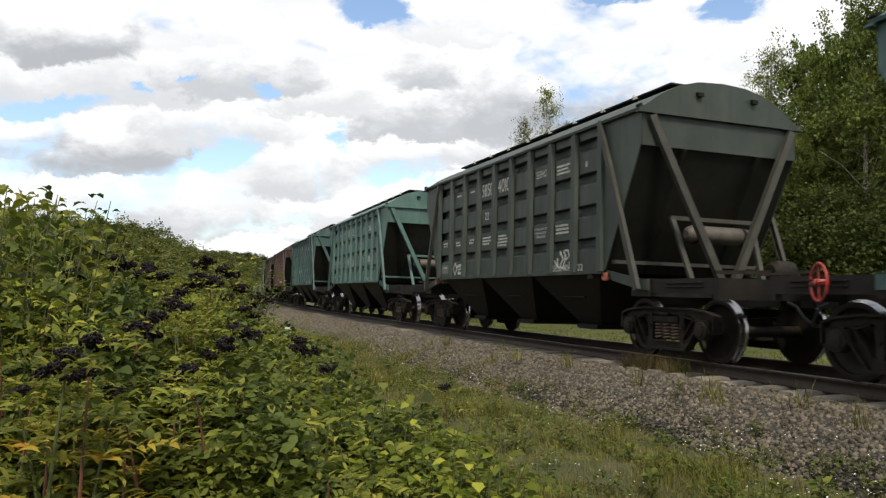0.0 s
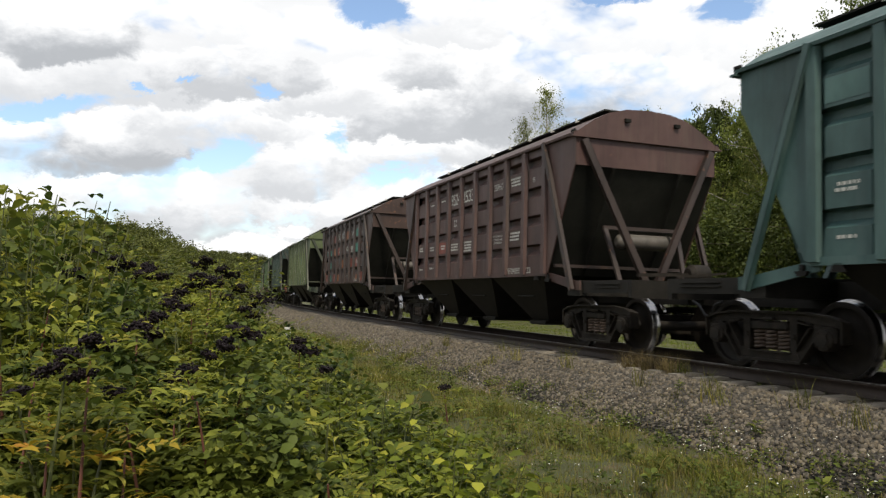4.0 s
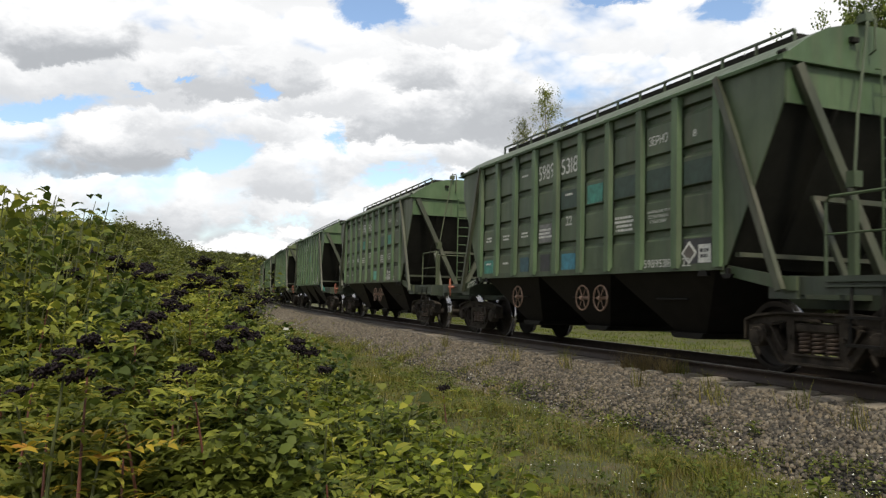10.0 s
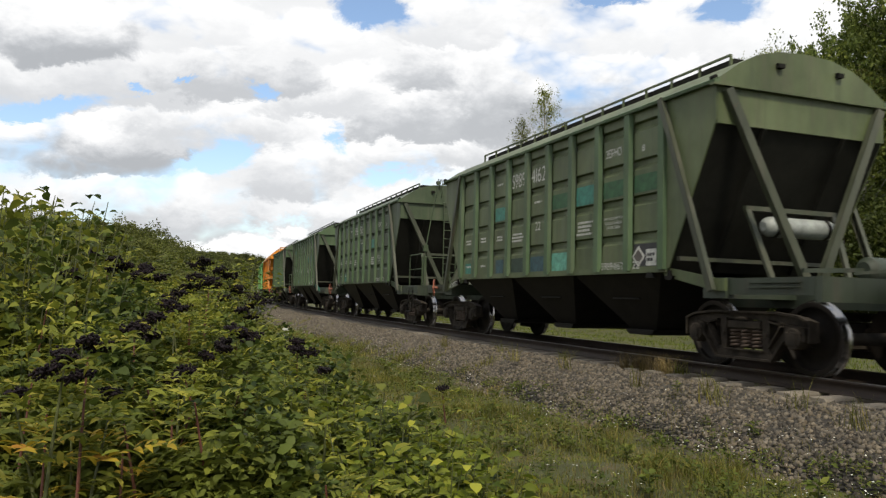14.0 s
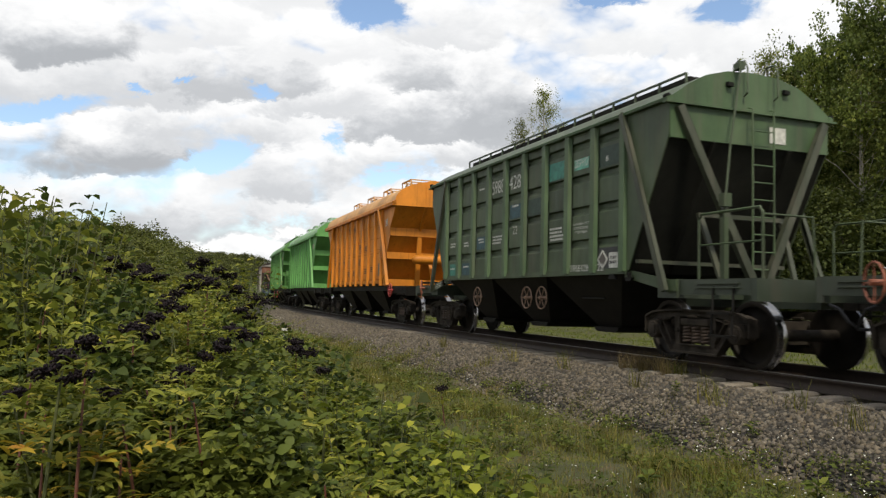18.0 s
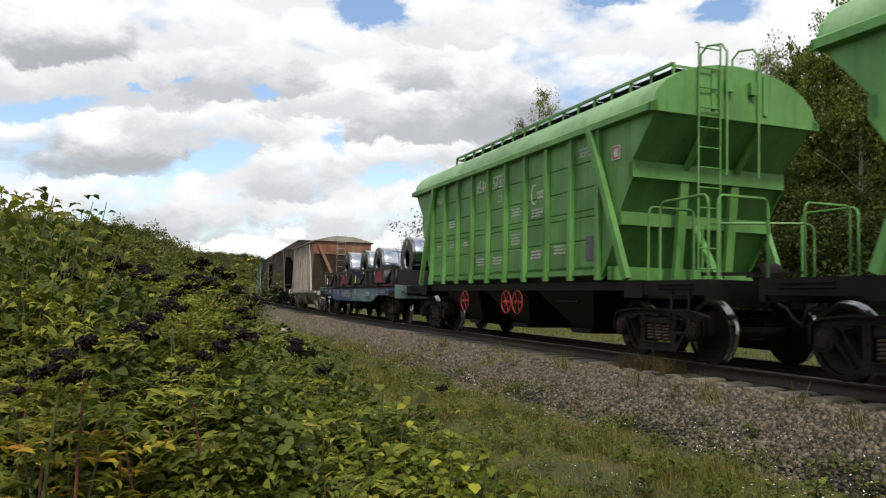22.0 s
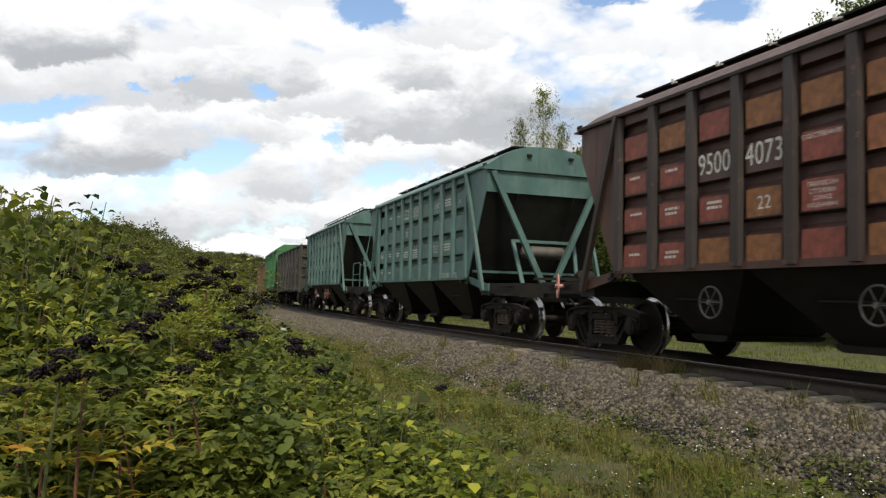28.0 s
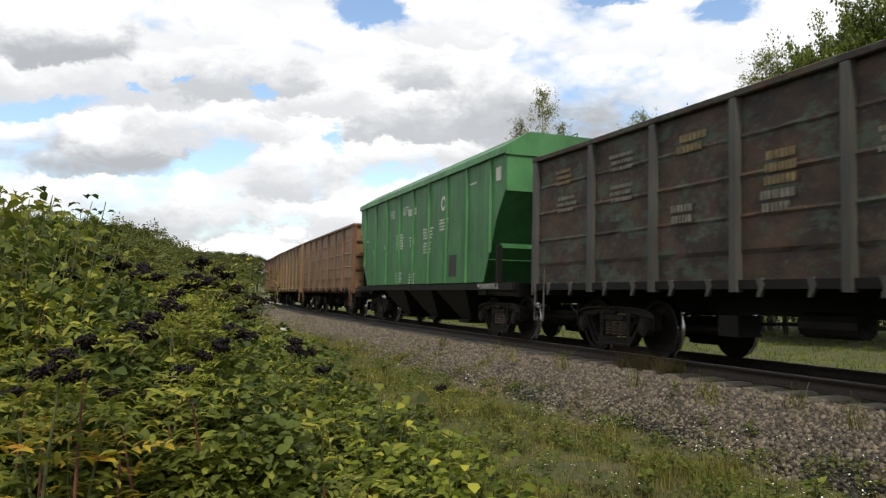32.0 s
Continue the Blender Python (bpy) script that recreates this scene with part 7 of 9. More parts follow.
def broad_shrubs():
    """Taller shrubs with broad leaves that stand among the elders."""
    kinds = []
    for k in range(3):
        g, v, f = shrub_mesh(60 + k)
        st = g.mesh("leafy_shrub")
        st.materials.append(STEM_GREEN)
        kinds.append((st, raw_mesh("foliage", v, f, ROUND, True)))
    r = random.Random(3)
    crest = [(-50 + 21 * j, 322 + 9.0 * j + 12 * math.sin(j * 2.1), 3.4 + 0.24 * j + 0.4 * (j % 3), 1.15 + 0.2 * (j % 2)) for j in range(13)]
    crest += [(-55 + 15 * j, 330 + 3.6 * j + 8 * math.sin(j * 1.7), 3.1 + 0.5 * (j % 4), 1.0) for j in range(11)]
    crest += [(250 + 18 * j, 452 + 10 * math.sin(j * 2.3) + 1.2 * j, 6.6 + 0.35 * j + 0.6 * (j % 3), 1.3) for j in range(12)]
    front = [(664 + 23 * j, 762 + 12 * j - 26 * (j % 2), 2.55 - 0.04 * j, 0.8) for j in range(8)] + [(600 + 27 * j + 9 * (j % 3), 684 + 17 * j - 30 * (j % 2), 3.0 - 0.07 * j + 0.12 * (j % 3), 0.8 + 0.12 * (j % 3)) for j in range(10)]
    for k, (px, py, d, wide) in enumerate((*crest, (-25, 345, 3.6, 1.0), (28, 352, 3.9, 0.9), (75, 385, 4.2, 0.9), (120, 398, 4.8, 0.9), (160, 425, 5.4, 0.9), (5, 420, 3.1, 0.9), (62, 445, 3.2, 0.8), (190, 440, 6.0, 1.0), (225, 452, 6.8, 1.0), (280, 470, 7.6, 1.0),
                                           (100, 530, 2.7, 0.7), (165, 520, 3.2, 0.8), (30, 560, 2.4, 0.6), (620, 705, 3.0, 0.7), (690, 730, 2.9, 0.6), (560, 690, 3.2, 0.7), (480, 660, 3.1, 0.7), (740, 735, 2.8, 0.6), (660, 790, 2.35, 0.6), (780, 800, 2.5, 0.5), (735, 715, 3.0, 0.5), (815, 840, 2.5, 0.45), (720, 835, 2.2, 0.5), *front)):
        x, y, z = in_view(px, py, d)
        g = float(height(np.array([x]), np.array([y]))[0])
        ob = new("leafy_shrub", kinds[k % 3][0])
        ob.matrix_world = pose(x, y, g, 0, 0, r.uniform(0, 360)) @ Matrix.Diagonal((wide, wide, max(0.35, z - g), 1))
        fo = new("foliage", kinds[k % 3][1])
        fo.parent = ob
        if (k >= 49 and k % 4) or k % 3 == 1:
            fo.material_slots[0].link = "OBJECT"
            fo.material_slots[0].material = YOUNG if k >= 49 else LIT_SHOOT
        tagged(ob, "young green shrub with broad oval leaves", "shrub", "broad-leaved shrubs on the bank")


broad_shrubs()


def thicket():
    """The rest of the bank's growth: elders further off and low round-leaved plants under them."""
    pieces = []
    plants = [elder_foliage(rng, 1.0, 15, 9, True)[0] for _ in range(5)]
    n = 0
    while n < 1500:
        px, d = rng.uniform(-160, 560), 6.0 + 34 * rng.uniform(0, 1) ** 1.6
        x, y, _ = in_view(px, 500, d)
        off, s = offset_of([x], [y])
        if off[0] < 6.9 + 0.4 * math.sin(s[0] * 0.9):
            continue
        g = float(height(np.array([x]), np.array([y]))[0])
        top = bush_top(float(off[0]), d) + rng.uniform(-0.25, 0.12) - 0.035 * min(12, max(0, d - 8)) + 0.012 * max(0, d - 12)
        n += 1
        if top - g < 0.3:
            continue
        v, f = plants[n % 5]
        a = rng.uniform(0, 6.28)
        w = rng.uniform(1.1, 1.7) * (1 + 0.014 * d)
        q = v * [w, w, top - g]
        q = np.stack([q[:, 0] * math.cos(a) - q[:, 1] * math.sin(a) + x, q[:, 0] * math.sin(a) + q[:, 1] * math.cos(a) + y, q[:, 2] + g], 1)
        pieces.append((q, f))
    v, f = join_arrays(pieces)
    tagged(new("elder_thicket", raw_mesh("elder_thicket", v, f, ELDER)), "dense green elder thicket covering the bank", "shrubs", kind="stuff")
    # low round-leaved growth
    m = 105000
    px, d = rng.uniform(-60, 880, m), 1.95 + 8 * rng.uniform(0, 1, m) ** 1.4
    x, y = EYE[0] + (px - 784) / REACH * d, EYE[1] + d
    off, s = offset_of(x, y)
    g = height(x, y)
    edge = 6.35 + 0.25 * np.sin(s * 1.3) + 0.2 * np.sin(s * 3.1 + 1)
    top = np.array([bush_top(float(o) + 0.25, float(q)) for o, q in zip(off, d)]) - 0.14 - 0.16 * smooth(7.4, 8.6, off) + 0.12 * np.sin(3.1 * x + 2 * y) + 0.16 * np.sin(8 * x - 5 * y) * np.sin(9 * y + 4 * x) - 0.04
    ok = (off > edge) & (top > g + 0.02)
    x, y, g, top = x[ok], y[ok], g[ok], top[ok]
    z = g + (top - g) * (1 - rng.uniform(0, 1, len(x)) ** 2.2 * 0.9)
    w = rng.normal(0, 1, (len(x), 3)) * [1, 1, 0.5] + [0, 0, 0.2]
    v, f = scatter_leaves(np.stack([x, y, z], 1), w, rng.uniform(0.02, 0.05, len(x)), rng.normal(0, 0.55, len(x)), leaf_template(0.66, 0.2, 0.15))
    tagged(new("undergrowth", raw_mesh("undergrowth", v, f, ROUND, True)), "low round-leaved bramble undergrowth", "shrubs", kind="stuff")


thicket()


# ---------- verge: grass, flowers, weeds ----------
BLADE = np.array([(0, 0.5, 0), (0, -0.5, 0), (0.18, 0.38, 0.55), (0.18, -0.38, 0.55), (0.55, 0, 1.0)])
BLADE_T = np.array([(0, 1, 3), (0, 3, 2), (2, 3, 4)])


def blades(x, y, z, tall, wide, name, material, label):
    n = len(x)
    a = rng.uniform(0, 6.28, n)
    b = rng.uniform(0.2, 2.1, n)
    t = BLADE[None] * np.stack([tall * b, np.full(n, 1.0) * wide, tall], 1)[:, None, :]
    c, s = np.cos(a)[:, None], np.sin(a)[:, None]
    v = np.stack([t[..., 0] * c - t[..., 1] * s + x[:, None], t[..., 0] * s + t[..., 1] * c + y[:, None], t[..., 2] + z[:, None]], -1)
    f = BLADE_T[None] + (np.arange(n) * 5)[:, None, None]
    return tagged(new(name, raw_mesh(name, v.reshape(-1, 3), f.reshape(-1, 3), material)), label, "grass", kind="stuff")


def verge():
    n = 190000
    s = -7.5 + 40 * rng.uniform(0, 1, n) ** 1.7
    off = rng.uniform(1.8, 7.6, n)
    x, y = beside(s, off)
    patchy = np.sin(x * 2.3 + 1.1 * y) + np.sin(1.3 * x - 2.7 * y) + 0.8 * np.sin(7.1 * x + 3 * y) * np.sin(6.3 * y - 2 * x) + rng.normal(0, 0.5, n)
    keep = (patchy > -1.7) & (off > 2.12 + 0.28 * np.sin(s * 1.9) + 0.22 * np.sin(4.3 * s) + rng.exponential(0.22, n) - 0.1)
    x, y, off, s, p = x[keep], y[keep], off[keep], s[keep], patchy[keep]
    bare = (np.sin(2.1 * s + 0.7 * off) * np.sin(1.7 * off - 0.9 * s + 1.0) > 0.45) & (rng.uniform(0, 1, len(x)) < 0.75) & (off < 6.2)
    x, y, off, s, p = x[~bare], y[~bare], off[~bare], s[~bare], p[~bare]
    tall = rng.uniform(0.02, 0.10, len(x)) * (0.6 + 0.9 * np.clip(p, 0, 2.2)) * (1 + 0.8 * smooth(4.6, 6.4, off))
    blades(x, y, np.maximum(height(x, y), -0.25 - 0.44 * np.maximum(off - 1.62, 0)) - 0.005, tall, 0.0075 + 0.0006 * np.clip(s, 0, 30), "verge_grass", GRASS, "short patchy green verge grass")
    # dry straw among the green
    n = 26000
    s = -7.5 + 30 * rng.uniform(0, 1, n) ** 1.7
    off = rng.uniform(2.5, 6.6, n)
    ok = np.sin(3.1 * s + off) + np.sin(2.3 * off - 1.4 * s) + rng.normal(0, 0.5, n) > 0.6
    x, y = beside(s[ok], off[ok])
    blades(x, y, height(x, y), rng.uniform(0.03, 0.12, len(x)), 0.006, "dry_grass", STRAW, "dry straw-coloured grass in the verge")
    # sparse blades that creep up between the stones
    n = 9000
    s = -7.5 + 40 * rng.uniform(0, 1, n) ** 1.6
    off = 2.6 - rng.exponential(0.32, n) + 0.3 * np.sin(1.9 * s) * rng.uniform(0, 1, n)
    ok = off > 1.4
    x, y = beside(s[ok], off[ok])
    blades(x, y, np.maximum(height(x, y), -0.26 - 0.44 * np.maximum(off[ok] - 1.62, 0)) - 0.01, rng.uniform(0.04, 0.15, len(x)), 0.008, "creeping_grass", GRASS, "thin grass creeping up the ballast")
    # taller dry stalks and seed heads
    n = 2600
    s = -6 + 45 * rng.uniform(0, 1, n) ** 1.4
    off = rng.uniform(2.6, 7.3, n)
    x, y = beside(s, off)
    blades(x, y, height(x, y), rng.uniform(0.14, 0.36, n), 0.004, "tall_grass", GRASS, "sparse tall grass stalks")
    # meadow beyond the track
    n = 150000
    s, off = -25 + 90 * rng.uniform(0, 1, n) ** 1.3, -2.5 - 22 * rng.uniform(0, 1, n) ** 1.7
    x, y = beside(s, off)
    blades(x, y, height(x, y), rng.uniform(0.03, 0.12, n), 0.016, "meadow_grass", MEADOW, "bright green meadow grass beyond the track")
    # low leafy plants in patches among the grass
    m = 420
    cs, co = -6.5 + 34 * rng.uniform(0, 1, m) ** 1.6, rng.uniform(2.5, 6.9, m)
    pick = rng.integers(0, m, 30000)
    x, y = beside(cs[pick] + rng.normal(0, 0.11, 30000), np.maximum(2.3, co[pick] + rng.normal(0, 0.09, 30000)))
    size = rng.uniform(0.025, 0.06, 30000) * (0.7 + 0.6 * (pick % 7) / 7)
    w = rng.normal(0, 1, (30000, 3)) * [1, 1, 0.4] + [0, 0, 0.25]
    v, f = scatter_leaves(np.stack([x, y, height(x, y) + rng.uniform(0.02, 0.17, 30000)], 1), w, size, rng.uniform(-0.8, 0.8, 30000), leaf_template(0.6, 0.2, 0.18))
    tagged(new("leafy_weeds", raw_mesh("leafy_weeds", v, f, WEED)), "low leafy weeds and clover among the grass", "weeds", kind="stuff")
    # white flowers: little discs in loose patches
    pts = []
    for k in range(150):
        cs, co = -5 + 45 * rng.uniform(0, 1) ** 1.3, rng.choice([rng.uniform(2.3, 3.4), rng.uniform(3.0, 6.6)], p=[0.6, 0.4])
        for j in range(rng.integers(4, 16)):
            pts.append((cs + rng.normal(0, 0.28), co + rng.normal(0, 0.16)))
    pts = np.array(pts)
    x, y = beside(pts[:, 0], np.maximum(pts[:, 1], 2.05))
    z = height(x, y) + rng.uniform(0.08, 0.24, len(x))
    k = 7
    ang = np.arange(k) * 2 * math.pi / k
    tilt = rng.normal(0, 0.35, (len(x), 2))
    rad = rng.uniform(0.005, 0.010, len(x))
    vx = np.concatenate([np.zeros((len(x), 1)), np.cos(ang)[None] * rad[:, None]], 1)
    vy = np.concatenate([np.zeros((len(x), 1)), np.sin(ang)[None] * rad[:, None]], 1)
    vz = vx * tilt[:, :1] + vy * tilt[:, 1:] + np.concatenate([np.full((len(x), 1), 0.004), np.zeros((len(x), k))], 1)
    v = np.stack([vx + x[:, None], vy + y[:, None], vz + z[:, None]], -1).reshape(-1, 3)
    tri = np.array([(0, 1 + i, 1 + (i + 1) % k) for i in range(k)])
    f = (tri[None] + (np.arange(len(x)) * (k + 1))[:, None, None]).reshape(-1, 3)
    tagged(new("white_flowers", raw_mesh("white_flowers", v, f, PETAL)), "small white wild flowers scattered along the ballast edge", "flowers", kind="stuff")


verge()


def weed_mesh(seed, n=26, size=0.07):
    r = np.random.default_rng(seed)
    az = r.uniform(0, 6.28, n)
    h = r.uniform(0.02, 0.22, n)
    base = np.stack([0.02 * np.cos(az), 0.02 * np.sin(az), h], 1)
    way = np.stack([np.cos(az), np.sin(az), r.uniform(0.0, 0.9, n)], 1)
    v, f = scatter_leaves(base, way, r.uniform(0.6, 1.4, n) * size, r.uniform(-0.4, 0.4, n), leaf_template(0.42, 0.25, 0.2))
    return raw_mesh("leaves", v, f, WEED)


def weeds():
    kinds = [weed_mesh(k, 22 + 6 * k, 0.055 + 0.012 * k) for k in range(4)]
    spots = ((965, 785, 6.9, 1.3), (1340, 614, 10.5, 0.5), (1335, 720, 8.6, 1.0), (1110, 735, 8.2, 0.8), (1250, 690, 9.3, 0.8), (1075, 670, 9.8, 0.8), (1380, 800, 6.6, 1.1), (1450, 815, 6.4, 1.2), (1290, 815, 6.6, 1.1),
             (840, 745, 8.0, 1.2), (905, 690, 9.8, 1.1), (880, 640, 12.5, 1.1), (1350, 830, 6.3, 1.2), (1045, 655, 10.6, 0.7), (1200, 655, 10.4, 0.7), (690, 620, 16, 1.5), (750, 640, 14, 1.3), (1010, 840, 6.2, 1.2), (930, 820, 6.4, 1.0), (1150, 800, 6.8, 1.0), (1480, 750, 7.4, 0.7), (1530, 800, 6.7, 0.9))
    for k, (px, py, d, size) in enumerate(spots):
        x, y, _ = in_view(px, py, d)
        off, s = offset_of([x], [y])
        z = float(height(np.array([x]), np.array([y]))[0]) if off[0] > 2.3 else max(-0.26, float(height(np.array([x]), np.array([y]))[0]))
        ob = part("weed", lambda: Shape().tube([(0, 0, 0), (0.006, 0, 0.12), (0, 0.004, 0.24)], [0.006, 0.005, 0.002], 5), STEM_GREEN, None, "", "weed")
        new("leaves", kinds[k % 4]).parent = ob
        ob.matrix_world = pose(x, y, z, 0, 0, 77 * k) @ Matrix.Scale(size, 4)
        tagged(ob, "leafy green weed growing at the ballast edge", "weed", "weeds by the track")
    # dry tufts against the near rail
    for k, (s, off, n) in enumerate(((1.55, 1.12, 260), (1.0, 1.1, 240), (1.9, 1.2, 160), (0.6, 1.15, 70), (-0.9, 1.9, 30), (-2.2, 1.7, 26), (0.2, 2.2, 34), (2.8, 1.9, 30), (4.4, 2.1, 40), (6.0, 1.6, 30), (-3.4, 2.2, 36), (-1.6, 2.4, 30), (8.5, 2.0, 40), (3.5, 1.5, 20))):
        r = np.random.default_rng(30 + k)
        x, y = beside(s + r.normal(0, 0.12, n), off + r.normal(0, 0.06, n))
        a = blades(np.asarray(x), np.asarray(y), np.full(n, -0.25), r.uniform(0.16, 0.42, n), 0.008, "grass_tuft", STRAW if k < 3 else GRASS, "dry grass tuft beside the rail")
        a["kind"] = "thing"
        del a["kind"]
        tagged(a, group="grass tufts by the rail")
    for k, (px, py, d, tall) in enumerate(((1095, 712, 9.0, 0.42), (640, 600, 20, 0.5))):
        x, y, _ = in_view(px, py, d)
        z = float(height(np.array([x]), np.array([y]))[0])
        st = part("dry_stalk", lambda: Shape().tube([(0, 0, 0), (0.01, 0, 0.6), (0.0, 0.01, 1.0)], [0.007, 0.006, 0.003], 5), STEM_GREEN, None, "", "dry", at=pose(x, y, z) @ Matrix.Diagonal((1, 1, tall, 1)))
        tagged(st, "thin dark dry weed stalk", "weed", "dry stalks")


weeds()


def all_round():
    """The same growth outside the view: turf round the stand, thicket along the rest of the bank."""
    n = 150000
    reach, turn = 24 * rng.uniform(0, 1, n) ** 0.9, rng.uniform(0, 6.283, n)
    x, y = reach * np.cos(turn) - 2.0, reach * np.sin(turn)
    off, s = offset_of(x, y)
    keep = (off > 2.8) & ((s < -7.5) | (off > 9.5) | ((off > 7.6) & (y < 2.5)))
    x, y = x[keep], y[keep]
    blades(x, y, height(x, y) - 0.005, rng.uniform(0.05, 0.16, len(x)), 0.016, "turf", GRASS, "short green turf round the stand")
    plants = [elder_foliage(rng, 1.0, 15, 9, True)[0] for _ in range(4)]
    pieces = []
    for k in range(1000):
        a, d = -2.2 - 20 * rng.uniform(0, 1) ** 1.3, rng.uniform(-10, 22)
        if a > -d * 0.62 - 1.2 or math.hypot(a, d) < 3.2:
            continue
        g = float(height(np.array([a]), np.array([d]))[0])
        v, f = plants[k % 4]
        tall, w, turn = rng.uniform(0.9, 1.5), rng.uniform(1.2, 1.9), rng.uniform(0, 6.28)
        q = v * [w, w, tall]
        pieces.append((np.stack([q[:, 0] * math.cos(turn) - q[:, 1] * math.sin(turn) + a, q[:, 0] * math.sin(turn) + q[:, 1] * math.cos(turn) + d, q[:, 2] + g], 1), f))
    v, f = join_arrays(pieces)
    tagged(new("bank_thicket", raw_mesh("bank_thicket", v, f, ELDER)), "green elder thicket further along the bank", "shrubs", kind="stuff")


all_round()
# ---------- trees ----------
def tree_arrays(seed, tall, spread, leaves, leaf, shape):
    """Branching skeleton and leaf sprays. shape: birch (slim, airy), broad, or bushy."""
    r = np.random.default_rng(seed)
    g = Shape()
    lean = r.normal(0, 0.03, 2) * tall
    trunk = [(lean[0] * h * h, lean[1] * h * h, h * tall) for h in (0, 0.25, 0.5, 0.75, 0.97)]
    g.tube(trunk, [0.018 * tall, 0.015 * tall, 0.010 * tall, 0.006 * tall, 0.002 * tall], 7)
    tips = []
    limbs = 36 if shape == "birch" else 34
    for k in range(limbs):
        h = (0.16 if shape == "bushy" else 0.2) + 0.8 * (k + r.uniform(0, 1)) / limbs
        if shape == "birch":
            reach = spread * (1.03 - h) ** 0.8 * r.uniform(0.5, 1.2)
        elif shape == "bushy":
            reach = spread * (1 - (2 * h - 0.9) ** 2 * 0.75) * r.uniform(0.6, 1.1)
        else:
            reach = spread * max(0.12, 1 - ((h - 0.5) / 0.55) ** 2) * r.uniform(0.6, 1.2)
        az = k * 2.4 + r.uniform(-0.5, 0.5)
        root = np.array([lean[0] * h * h, lean[1] * h * h, h * tall])
        rise = reach * (0.75 if shape == "birch" else 0.35) * r.uniform(0.5, 1.3)
        end = root + [math.cos(az) * reach, math.sin(az) * reach, rise]
        mid = (root + end) / 2 + [0, 0, 0.12 * reach]
        g.tube([root, mid, end], [0.0045 * tall * (1.1 - h), 0.003 * tall * (1.1 - h), 0.001 * tall], 5, False)
        for u in np.linspace(0.35, 1.0, 5):
            p = root * (1 - u) ** 2 + 2 * mid * u * (1 - u) + end * u * u
            tips.append((p, 0.2 + 0.16 * reach * u))
    tips.append((np.array([lean[0], lean[1], tall]), 0.35))
    c = np.array([t[0] for t in tips])
    rad = np.array([t[1] for t in tips])
    pick = r.integers(0, len(c), leaves)
    # sprays: leaves gather in small clumps round each twig
    clump = r.normal(0, 1, (len(c) * 4, 3)) * np.repeat(rad, 4)[:, None] * [1.0, 1.0, 0.75]
    sub = pick * 4 + r.integers(0, 4, leaves)
    p = c[pick] + clump[sub] * 0.95 + r.normal(0, 1, (leaves, 3)) * rad[pick][:, None] * 0.3
    p[:, 2] = np.maximum(p[:, 2], 0.25)
    w = r.normal(0, 1, (leaves, 3)) - [0, 0, 0.3]
    quad = np.array([(0, 0, 0), (0.5, 0.36, 0.05), (0.5, -0.36, 0.05), (1.0, 0, -0.1)])
    v, f = scatter_leaves(p, w, r.uniform(0.7, 1.3, leaves) * leaf, r.uniform(-1, 1, leaves), quad, np.array([(0, 2, 1), (1, 2, 3)]))
    return g, v, f


KINDS = {}
for _name, _n, _tall, _spread, _leaves, _leaf, _shape, _mat, _bark in (
        ("birch", 3, 10.0, 3.0, 10500, 0.07, "birch", BIRCH_LEAF, BIRCH_BARK), ("ash", 3, 10.0, 3.2, 27000, 0.125, "broad", WOOD_LEAF, BARK),
        ("oak", 2, 10.0, 3.6, 27000, 0.13, "broad", DARK_LEAF, BARK), ("thorn", 3, 4.0, 2.2, 12000, 0.10, "bushy", THORN_LEAF, BARK)):
    KINDS[_name] = []
    for _k in range(_n):
        _g, _v, _f = tree_arrays(100 + 10 * len(KINDS) + _k, _tall, _spread, _leaves, _leaf, _shape)
        _trunk = _g.mesh(_name + "_tree")
        _trunk.materials.append(_bark)
        KINDS[_name].append((_trunk, raw_mesh("crown", _v, _f, _mat), _tall))

for _name, _tall, _spread, _leaf, _shape, _mat in (("ash", 10.0, 3.4, 0.22, "broad", HILL_LEAF), ("oak", 10.0, 3.8, 0.24, "broad", HILL_LEAF), ("thorn", 4.0, 2.3, 0.115, "bushy", HILL_LEAF), ("oak ridge", 10.0, 3.8, 0.24, "broad", FAR_LEAF), ("ash ridge", 10.0, 3.4, 0.22, "broad", FAR_LEAF)):
    KINDS["far " + _name] = []
    for _k in range(3):
        _g, _v, _f = tree_arrays(200 + 10 * len(KINDS) + _k, _tall, _spread, 9500, _leaf, _shape)
        _trunk = _g.mesh(_name.split()[0] + "_tree")
        _trunk.materials.append(BARK)
        KINDS["far " + _name].append((_trunk, raw_mesh("crown", _v, _f, _mat), _tall))

TREE_LABEL = {"birch": "slim birch tree with airy light-green foliage", "ash": "green broadleaf tree at the wood's edge",
              "oak": "dark green oak tree at the wood's edge", "thorn": "low bushy thorn tree with dense green leaves"}


def tree(kind, k, x, y, z, tall, spin, wide=1.0, group="trees beyond the track", far=False):
    meshes = KINDS["far " + kind if far else kind]
    trunk, crown, full = meshes[k % len(meshes)]
    kind = kind.split()[0]
    ob = new(kind + "_tree", trunk)
    s = tall / full
    ob.matrix_world = pose(x, y, z, 0, 0, spin) @ Matrix.Diagonal((s * wide, s * wide, s, 1))
    c = new("crown", crown)
    c.parent = ob
    return tagged(ob, TREE_LABEL[kind], "tree", group)


